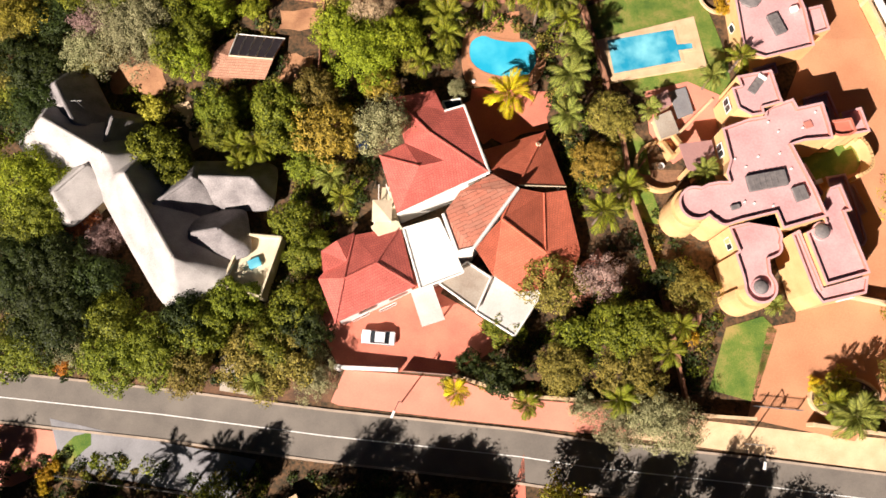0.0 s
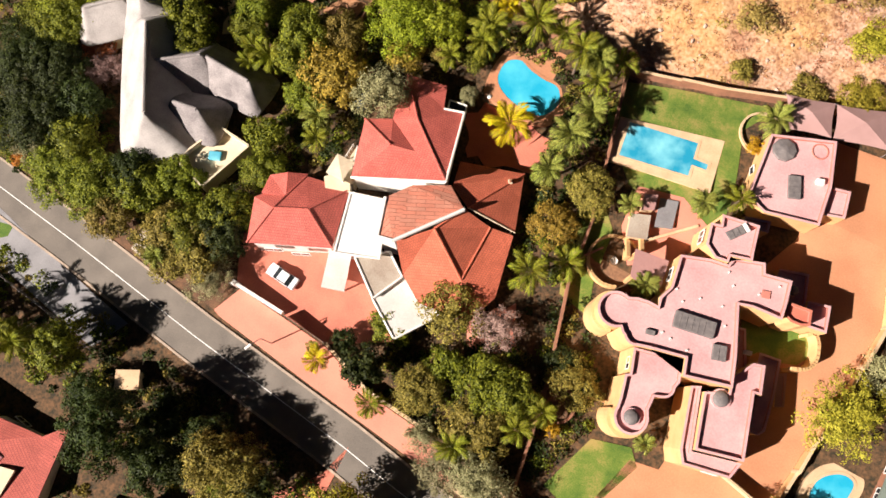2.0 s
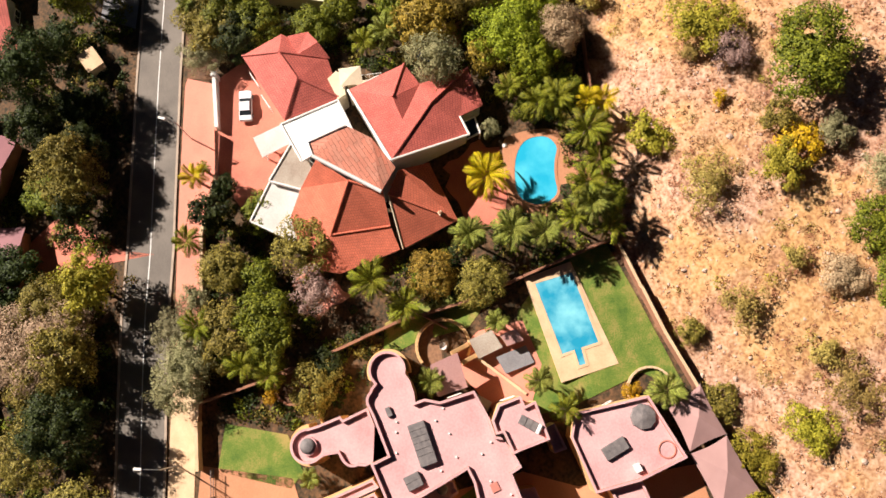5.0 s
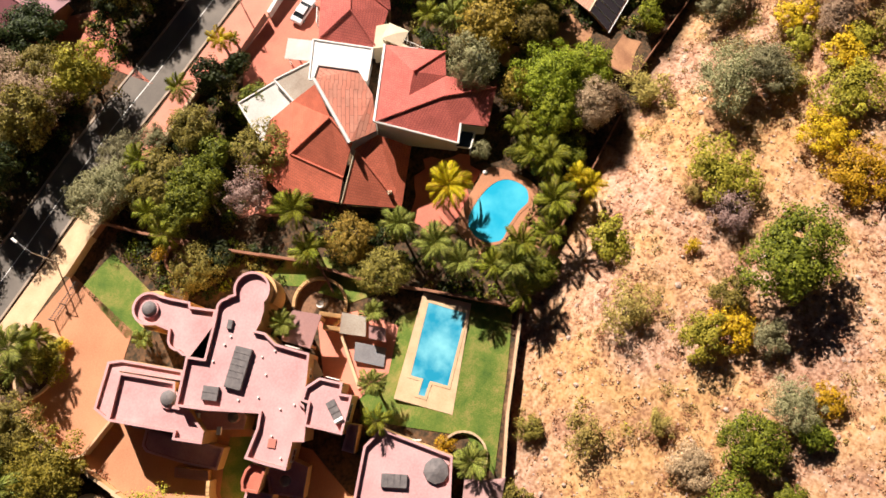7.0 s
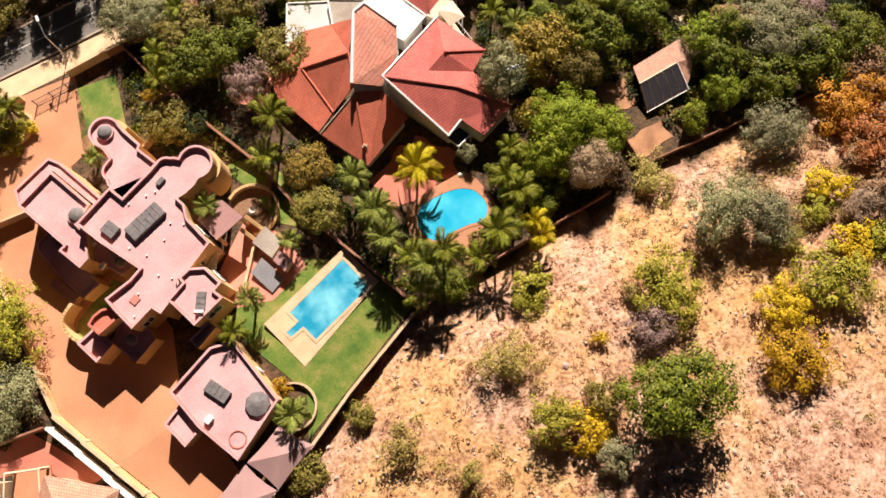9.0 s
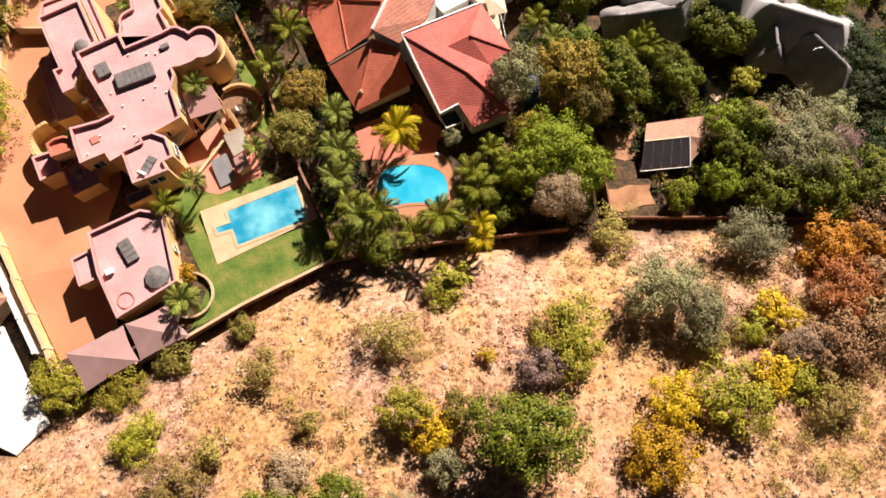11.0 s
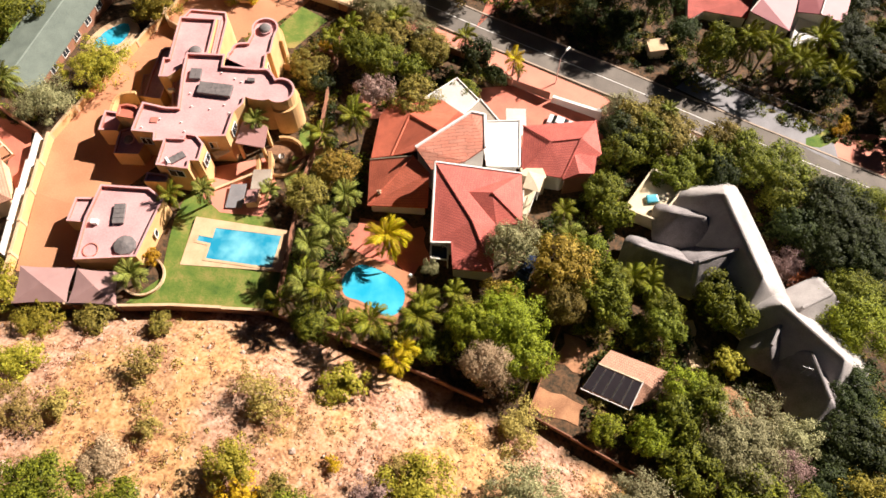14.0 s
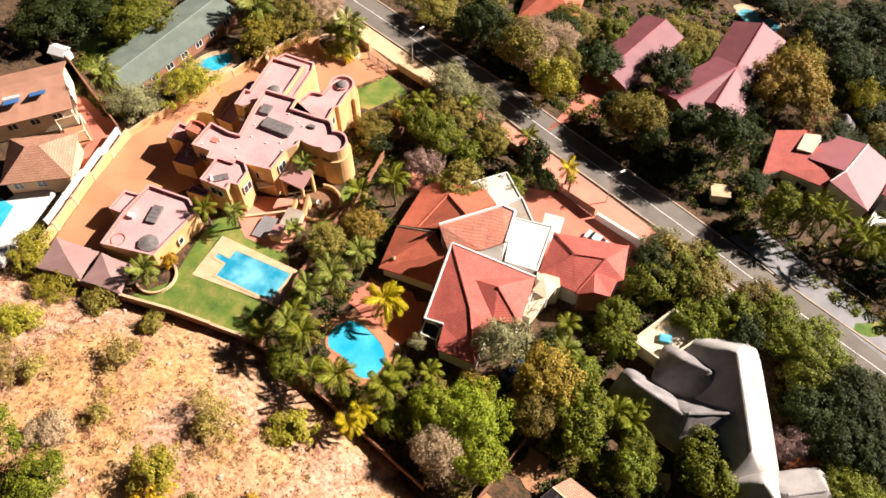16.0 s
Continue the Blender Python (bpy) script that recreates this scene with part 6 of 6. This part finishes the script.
plant_all("dark", [(-15.0, -46.0, 3.6, 8), (-12.8, -44.2, 3.0, 7), (-17.5, -38.6, 1.8, 3), (-2.6, -41.2, 2.6, 6), (-59.9, -9.9, 5.4, 7), (-53.5, -16.5, 5.2, 7), (-48.8, -11.2, 3.8, 6), (-37.3, -15.8, 3.2, 6), (-1.8, -22, 1.8, 4), (1.5, -23.4, 2.6, 6), (22.9, -11.5, 2.4, 3), (-10.4, -39.2, 2.8, 7), (-17.0, -41.5, 2.6, 4), (-27.6, -43.2, 2.8, 5), (-5.4, -56.2, 4.8, 7), (-21.2, -44.6, 5.0, 13), (24.8, -43, 5, 9), (79.3, -2.9, 6.7, 7), (82.2, 2.8, 6.7, 7), (-21.3, -90, 6.2, 7), (-29, -97.7, 6.5, 7), (-33.9, -82.8, 7.2, 7), (-59.5, 17.5, 4.8, 6), (-53.6, -9.5, 4.4, 7)])
plant_all("dark", [(-57, -13.8, 4.9, 7), (-22.4, -17.5, 3.6, 6), (-59, 11, 4.6, 6), (-57.1, 24, 3.6, 5), (-35, -62.7, 4.9, 5), (-35.6, -75.3, 5.2, 6), (5.1, -50.3, 4.1, 6), (14.5, -52, 4.8, 6), (-54, -54.8, 4.7, 5), (-50.5, -42, 3.5, 4), (-58.1, -51.1, 4.9, 5), (-38.8, -78.7, 5.5, 6), (-46, -65.6, 4.6, 5), (-49, -84.7, 7, 6), (-54.2, -64.4, 4.6, 5), (-53.2, -95.1, 6.7, 6), (-19.9, -63.3, 4.4, 5), (12.7, -16.7, 0.6, 1.2), (13.6, -15.6, 0.6, 1.2)])
plant_all("broad", [(-57.2, -2.3, 4.4, 7), (-46.6, -21, 4.6, 6), (-40.6, -20.2, 4.4, 7), (-31.4, -14.2, 3.5, 5), (-42.3, 4.8, 3.7, 6), (-34.2, 7.7, 2.8, 5), (-26.4, 9.9, 3.5, 7), (-22.4, 3.5, 3, 5), (-24.4, -3.9, 2.7, 5), (-5.3, 17.3, 1.7, 3), (15.6, -17.9, 3.3, 6), (19.1, -17.5, 3.3, 6), (10.5, -18.4, 2.4, 4), (-4.4, 49.9, 6.3, 8), (25.2, 54.3, 4.9, 6), (16.5, 53.2, 3.5, 4), (-38.6, 21.2, 3.4, 5), (-41, 27.1, 3.7, 6), (-25.6, 7.3, 3.4, 6), (-56.1, 34.1, 3.8, 4)])
plant_all("broad", [(13, 58.9, 1.8, 2), (20.2, 59, 1.8, 2), (-8.1, 23, 2.4, 3), (7.6, 25.5, 3.1, 3), (-31.9, 12.0, 2.2, 2.5), (-25.6, 12.6, 2.2, 2.5), (8.1, -59.8, 3.1, 5), (73, -7.3, 6.5, 7), (-23.4, -15.1, 3.7, 6), (-22.3, -7.8, 3, 4), (2.1, -17.4, 2.6, 3), (-39.8, 2, 3.7, 5), (-41.2, 18.4, 3.6, 6), (-62.7, 14, 3.5, 5), (-60.2, -4.3, 4.6, 6), (-46.9, -15.9, 3.9, 6), (-35.2, -17.4, 3.7, 6), (-59.1, -19.5, 4.9, 6), (-26.6, -18.8, 4, 6), (-34.3, 10.2, 3.1, 5)])
plant_all("broad", [(-48.4, 27.9, 4.2, 6), (-54.4, 28, 4.8, 6), (78.1, -9.4, 6.6, 7), (-32.9, -39.2, 3.6, 8.5), (-54.5, -76.7, 6.1, 6), (-46.9, -75.8, 5.5, 5), (-42.2, -86.6, 5.1, 6), (-5.6, -45.8, 3, 3), (-7.4, -67, 3.4, 3)])
plant_all("olive", [(-36.8, -22.3, 3.6, 6), (-29.5, -21, 4.2, 6), (-24.7, -20.9, 4.1, 6), (-21.9, 12.4, 3.1, 6), (15.6, 8.7, 3, 4), (-9.5, 16.5, 1.9, 3), (7.7, -12.1, 3.6, 5), (8.8, -22.4, 3.3, 5), (-6.4, -41.7, 4.6, 8), (10, -46.4, 4.5, 6), (2.1, 45.9, 2.2, 3), (-27.7, 44, 2.1, 2), (33.5, 33.5, 2.4, 2), (25.1, 31.7, 1.6, 2), (-50.1, 19.5, 2.4, 4), (-8.6, -41.0, 3.6, 8.5), (-5.5, -70.6, 4.6, 4), (15.6, -41.8, 4, 9), (17.2, -23.3, 4.2, 5), (51.7, -25, 5.1, 6)])
plant_all("olive", [(53.6, -14.6, 2.2, 3), (24.7, -12.5, 3.2, 4), (14, -57.5, 4.4, 5), (35.5, -43.3, 4.2, 5), (-62.8, 23.5, 4, 5), (-27.3, -22.9, 3.6, 5), (-54.2, 17.3, 2.4, 3), (-1.6, -69, 4.6, 4), (-29.9, -65.1, 4.4, 5), (18.2, -45.8, 5.2, 6), (27.3, -47.9, 4.8, 6), (57.4, -28.1, 5.4, 6), (-41.2, -72.3, 4.2, 4)])
plant_all("silver", [(-21.5, -23.1, 3, 4), (-12.7, 7, 3.3, 8), (-3.7, 12.8, 1.2, 3), (11.4, -27, 2, 3), (19.7, -28.2, 3.1, 5), (21.7, -29.3, 3.6, 5), (16, -29, 3.2, 4), (11, 55.8, 3, 4), (5, 51.4, 2.2, 3), (-23.5, 36.8, 4.3, 6), (-27.3, 40.3, 3.6, 5), (-36.8, 32.9, 4.1, 5), (-44.5, 22, 4.2, 6), (33.1, 55.1, 2.6, 2.5), (57.3, 6.6, 4.1, 4), (-47.2, 21.4, 5.4, 7), (-52.1, 19.1, 3.4, 5), (-52.1, -18.6, 3.2, 5)])
plant_all("autumn", [(-20.3, 6.9, 4.1, 7), (13.6, 2.9, 2.9, 4), (-23.8, -67.4, 6.8, 9), (-13.5, 13.6, 2.5, 4)])
plant_all("bright", [(-15.8, 16.7, 4.7, 7), (-39, 18, 3.2, 5), (-30.6, 25.4, 2, 3), (-18.6, 20.8, 3.5, 6), (-11.2, 19.5, 3.1, 6), (-36.2, 24.4, 2.9, 4), (-58, 0.7, 5.4, 7)])
plant_all("palm", [(-18, -1.4, 2.2, 4), (-31.3, 3.4, 2, 4)])
plant_all("palmg", [(-5, 20.9, 3.3, 5), (-0.2, 23.6, 3.3, 6), (6.5, 22.3, 2.9, 7), (13.6, -4.2, 3.2, 6), (4.6, -26.7, 2.4, 4), (21.1, -20.8, 2.4, 5), (22.8, -17.7, 2.4, 5), (15.5, -26.1, 2.6, 4), (31.6, 15.6, 2.3, 4), (-40.2, -41.2, 3.0, 8), (40.6, -26.5, 2.7, 4), (11.5, 24.5, 2.6, 4), (9.9, 20.3, 2.5, 5), (3.3, 24.9, 2.7, 4), (-29.2, 5.3, 2.9, 4), (-37.2, -41.6, 3.0, 8), (-37.7, -41, 3.2, 6), (-45.6, -40.6, 2.9, 7.5), (-5.1, 18.8, 2.7, 5), (-8, 15.8, 2.1, 4)])
plant_all("palmg", [(-5, -24.1, 1.2, 3), (17, -0.8, 2.9, 4), (-31.6, 5.4, 2.6, 4), (-44.8, -43.4, 4.1, 5), (-48.9, -49.3, 4, 5), (-52.6, -43.2, 4.1, 4), (-48, -43.1, 3.5, 4)])
plant_all("palmy", [(2.8, 11.2, 3.6, 4.2), (-3.8, -25.2, 2.2, 4), (-4.3, 26.9, 2.4, 4), (-4.8, 25, 2.2, 4)])
plant_all("palms", [(8.9, 22.4, 3, 6), (10.2, 13, 3, 5), (9.8, 8, 2.6, 5), (20.5, 9.6, 1.8, 2.5), (26.3, 0.9, 2.2, 5), (31.2, 27.2, 2.7, 3), (28, 13.3, 2.1, 4), (35.2, -14.8, 1.6, 2), (11.1, 16.7, 2.7, 5), (60.8, 7.8, 3.1, 7), (42.4, -28, 3.5, 5), (-28.2, -24.1, 1.9, 5), (-19.6, 1.5, 2.7, 3), (57.5, -20.8, 4.7, 5), (44.9, -26.9, 2.5, 3)])
plant_all("bare", [(13.5, -11.4, 2.7, 5), (-7.5, 42.7, 2.6, 3), (-52, 23.9, 3.8, 5), (-49.4, -5.6, 2.8, 4)])
plant_all("yellow", [(-55.6, -35.4, 0.9, 1.6), (-55.9, -36.9, 0.9, 1.6), (-54.8, -34.3, 0.8, 1.5), (25.0, -18.6, 1.0, 1.8), (40.2, -24.2, 1.0, 1.2), (30.8, 23.8, 1.1, 2), (5.6, 47.5, 2.4, 3), (-21.6, 49.7, 3.2, 3.5), (-18.1, 54.7, 3.5, 3.5), (-36.6, 42.1, 2.5, 2.5), (-33.9, 49.1, 2.7, 2), (37.1, 59, 2.8, 3), (8.9, 59, 1.9, 2), (-2.2, 40.5, 1, 1.2)])
plant_all("yolive", [(53.3, -1.0, 4.6, 5.5), (8.2, -39.4, 4.3, 8), (52.9, -17.1, 5, 6), (7.8, 44.7, 3, 4), (-12.1, 40.3, 4.2, 4), (-44, 11.4, 2, 3), (-27.9, 50.9, 3.8, 4), (-33.3, 43.7, 2.1, 2), (-37.1, 50.6, 2.4, 2), (37.6, 41.9, 2.8, 2), (40.2, 35.9, 2.9, 2), (0.6, 31.5, 2.5, 2.5), (30.8, 60.6, 3.9, 4), (-23.1, -74.7, 5.2, 9), (46.8, 33.7, 3.1, 3), (42.5, -24.8, 2.4, 2)])
plant_all("veld", [(8.3, 36.2, 3.4, 3), (23.1, 37.6, 2.6, 2.5), (-20.5, 28.7, 3.6, 3), (-51.5, 30.3, 3.5, 4), (-39.4, 53.4, 3.4, 3), (33.9, 47.2, 3.2, 2), (18.6, 43.8, 2, 2), (37.2, 52.5, 3.5, 3), (-8.8, 38.5, 1.6, 1.5), (29.6, 44.9, 2.3, 2)])
plant_all("twig", [(-14.9, 23.4, 3.3, 6), (-39, 46.7, 3.1, 3), (21.3, 48.8, 2.5, 2), (14.6, -46.5, 6.4, 7), (51.4, -29.7, 4.8, 6)])
plant_all("rust", [(-45.3, 41.3, 3.6, 4), (-52.1, -3.9, 2.4, 3)])
plant_all("orange", [(-45.9, 35.3, 4.1, 4), (-50.7, 35.8, 3.2, 4), (-54.2, -21.3, 1.8, 2.5)])
plant_all("brown", [(-52.5, 40.8, 4.1, 4), (-48.7, 45.7, 4.3, 4), (-42.6, 47.6, 4.2, 4), (-55.5, 43.8, 4.1, 4), (-55.6, 50, 4.1, 4), (-53.7, 33.4, 4.3, 5)])


# woods beyond the houses
def far_woods():
    r = random.Random(21)
    spots = {"dark": [], "broad": [], "olive": [], "yolive": []}
    taken = []
    tries = 0
    while len(taken) < 185 and tries < 6000:
        tries += 1
        x, y = r.uniform(-125, 125), r.uniform(-135, 30)
        road_y = -33 - 0.115 * x
        if -60 < x < 56 and y > -72 or abs(y - road_y) < 8 or y > wall_line(x) - 3:
            continue
        if -55 < x < 58 and y > road_y or x > 50 and y > 4:
            continue
        if any((x - a) ** 2 + (y - b) ** 2 < 30 for a, b in taken) or any(inside(x, y, q) for q in HOUSES):
            continue
        taken.append((x, y))
        spots[r.choice(("dark", "dark", "broad", "olive", "yolive"))].append((x, y, r.uniform(2.6, 4.6), r.uniform(5, 8)))
    for k, v in spots.items():
        plant_all(k, v)


# ---- undergrowth, grass and stones ----
def inside(x, y, poly):
    c = False
    for (x1, y1), (x2, y2) in zip(poly, poly[1:] + poly[:1]):
        if (y1 > y) != (y2 > y) and x < (x2 - x1) * (y - y1) / (y2 - y1) + x1:
            c = not c
    return c


def scatter_leaves(name, label, category, spots, size, count, material, seed, squash=0.7):
    r = np.random.RandomState(seed)
    V = []
    for x, y, rad in spots:
        n = int(count * rad) + 1
        d = r.normal(size=(n, 3))
        d /= np.linalg.norm(d, axis=1)[:, None]
        d[:, 2] = np.abs(d[:, 2]) * squash
        p = np.array([x, y, ground(x, y)]) + d * rad * (0.6 + 0.5 * r.rand(n)[:, None])
        V.append(leaf_quads(r, p, d + 0.6 * r.normal(size=(n, 3)) + np.array([0, 0, 0.4]), size * (0.6 + 0.8 * r.rand(n))[:, None], 0.6))
    me = quad_mesh(name, np.concatenate(V))
    me.materials.append(material)
    tagged(new(name, me), label, category, "", "stuff")


BEDS = {
    "garden_west": [(-23, -23), (-19, -6), (-14, 2), (-14, 13), (-6, 14), (-4, 24), (-20, 25), (-21, 12), (-26, 2), (-27, -22)],
    "garden_front": [(4, -18.5), (11, -12), (17, -6), (19, -14), (22, -27), (-2, -24)],
    "garden_between": [(9, 8), (12, -4), (17.5, -3), (16.5, 8), (12.5, 23), (-3, 24.5), (-5, 22), (7, 21), (8, 14)],
    "garden_pink": [(18, -1), (20, -14), (26, -27), (29, -16), (26, -8), (22, -3)],
    "garden_thatch": [(-70, -23), (-30, -24), (-24, -12), (-24, 12), (-30, 16), (-45, 14), (-60, 22), (-80, 10)],
    "gate_side": [(-29, -39), (-16, -38), (-12, -46), (-28, -46)],
    "shed_side": [(-28, 22), (-24, 14), (-37, 11), (-38, 24), (-34, 27), (-28, 26)],
    "street_south": [(-75, -31), (-20, -35), (25, -40), (50, -45), (50, -85), (-75, -85)],
    "east_side": [(58, 10), (60, -20), (75, -25), (75, 12)],
}
HOUSES = [[(59, 8), (72, 8), (72, -22), (59, -22)], [(52, -4), (62, -4), (62, -14), (52, -14)], [(-60, 12), (-48, 12), (-25, 3), (-25, -8), (-40, -15), (-60, -2)], [(-3, -46), (7, -46), (7, -66), (-3, -66)], [(-21, -48), (-8, -48), (-8, -80), (-23, -80)], [(-25, -46), (-50, -46), (-50, -70), (-25, -70)]]
far_woods()
rs = random.Random(5)
groups = {"dark": [], "broad": [], "olive": []}
for nm, poly in BEDS.items():
    xs, ys = [p[0] for p in poly], [p[1] for p in poly]
    area = (max(xs) - min(xs)) * (max(ys) - min(ys))
    for _ in range(int(area * (0.5 if area < 1500 else 0.34))):
        x, y = rs.uniform(min(xs), max(xs)), rs.uniform(min(ys), max(ys))
        if inside(x, y, poly) and not any(inside(x, y, q) for q in HOUSES):
            groups[rs.choice(("dark", "dark", "broad", "olive"))].append((x, y, rs.uniform(0.5, 1.3)))
for k, v in groups.items():
    scatter_leaves("undergrowth", {"dark": "dark green garden undergrowth", "broad": "green garden shrubs and ground cover", "olive": "olive-green low garden shrubs"}[k], "shrubs", v, 0.17, 90, LEAF[k], 3)

# dry grass and litter over the hillside
tufts, litter, scrub = [], [], []
for _ in range(15000):
    x, y = rs.uniform(-75, 75), rs.uniform(26, 84)
    if y > wall_line(x) + 0.5:
        k = noise.noise((x * 0.16, y * 0.16, 3)) + 0.5 * noise.noise((x * 0.6, y * 0.6, 1))
        if k > 0.05:
            tufts.append((x, y, rs.uniform(0.10, 0.34)))
        elif k < -0.18:
            litter.append((x, y, rs.uniform(0.15, 0.5)))
for _ in range(300):
    x, y = rs.uniform(-75, 75), rs.uniform(26, 84)
    if y > wall_line(x) + 0.8:
        scrub.append((x, y, rs.uniform(0.3, 0.8)))
# dead grass gathers round the bushes
for x, y, r, *_ in HILL_BUSHES:
    for _ in range(int(9 * r)):
        a, d = rs.uniform(0, 6.28), r * rs.uniform(0.6, 1.5)
        p = (x + d * math.cos(a), y + d * math.sin(a))
        if p[1] > wall_line(p[0]) + 0.5:
            litter.append((*p, rs.uniform(0.25, 0.75)))
scatter_leaves("dry_grass", "tufts of dry straw-coloured grass", "grass", tufts, 0.10, 40, LEAF["dry"], 8, 0.35)
scatter_leaves("dead_grass", "reddish-brown dead grass and fallen twigs", "grass", litter, 0.09, 45, LEAF["litter"], 18, 0.35)
scatter_leaves("low_scrub", "low dry olive scrub", "scrub", scrub, 0.10, 90, LEAF["veld"], 9, 0.7)
scatter_leaves("low_scrub", "low leafless brown scrub", "scrub", [(a + 3.1, b + 1.7, c) for a, b, c in scrub if b + 1.7 > wall_line(a + 3.1) + 0.8][:200], 0.09, 80, LEAF["brown"], 10, 0.7)

thicket = []
for _ in range(330):
    x, y = rs.uniform(-62, -30), rs.uniform(29, 62)
    if y > wall_line(x) + 1:
        thicket.append((x, y, rs.uniform(0.6, 1.5)))
for _ in range(150):
    x, y = rs.uniform(-30, 60), rs.uniform(28, 70)
    if y > wall_line(x) + 1 and noise.noise((x * 0.1, y * 0.1, 9)) > 0.05:
        thicket.append((x, y, rs.uniform(0.5, 1.2)))
for j, k in enumerate(("brown", "veld", "brown", "yolive")):
    scatter_leaves("thicket", {"brown": "brown leafless hillside thicket", "veld": "dry olive hillside thicket", "yolive": "yellow-green hillside thicket"}[k], "thicket", thicket[j::4], 0.085, 170, LEAF[k], 30 + j, 0.75)


# stones
def stone_field(n, seed):
    r = random.Random(seed)
    bm0 = bmesh.new()
    bmesh.ops.create_icosphere(bm0, subdivisions=1, radius=1)
    base = [v.co.copy() for v in bm0.verts]
    tri = [[v.index for v in f.verts] for f in bm0.faces]
    bm0.free()
    V, F = [], []
    while n:
        x, y = r.uniform(-60, 70), r.uniform(26, 84)
        if y < wall_line(x) + 0.8:
            continue
        n -= 1
        s = r.uniform(0.07, 0.16) if r.random() < 0.92 else r.uniform(0.16, 0.36)
        g, i0 = ground(x, y), len(V)
        sx, sy, sz = s * r.uniform(0.7, 1.4), s * r.uniform(0.7, 1.4), s * r.uniform(0.5, 0.9)
        for c in base:
            k = 1 + 0.35 * noise.noise(c * 1.7 + Vector((x, y, 0)))
            V.append((x + c.x * sx * k, y + c.y * sy * k, g + 0.2 * s + c.z * sz * k))
        F += [tuple(i0 + i for i in f) for f in tri]
    me = bpy.data.meshes.new("stones")
    me.from_pydata(V, [], F)
    me.materials.append(M["rock"])
    tagged(new("stones", me), "scattered pale tan stones on the hillside", "stones", "", "stuff")


stone_field(3600, 2)
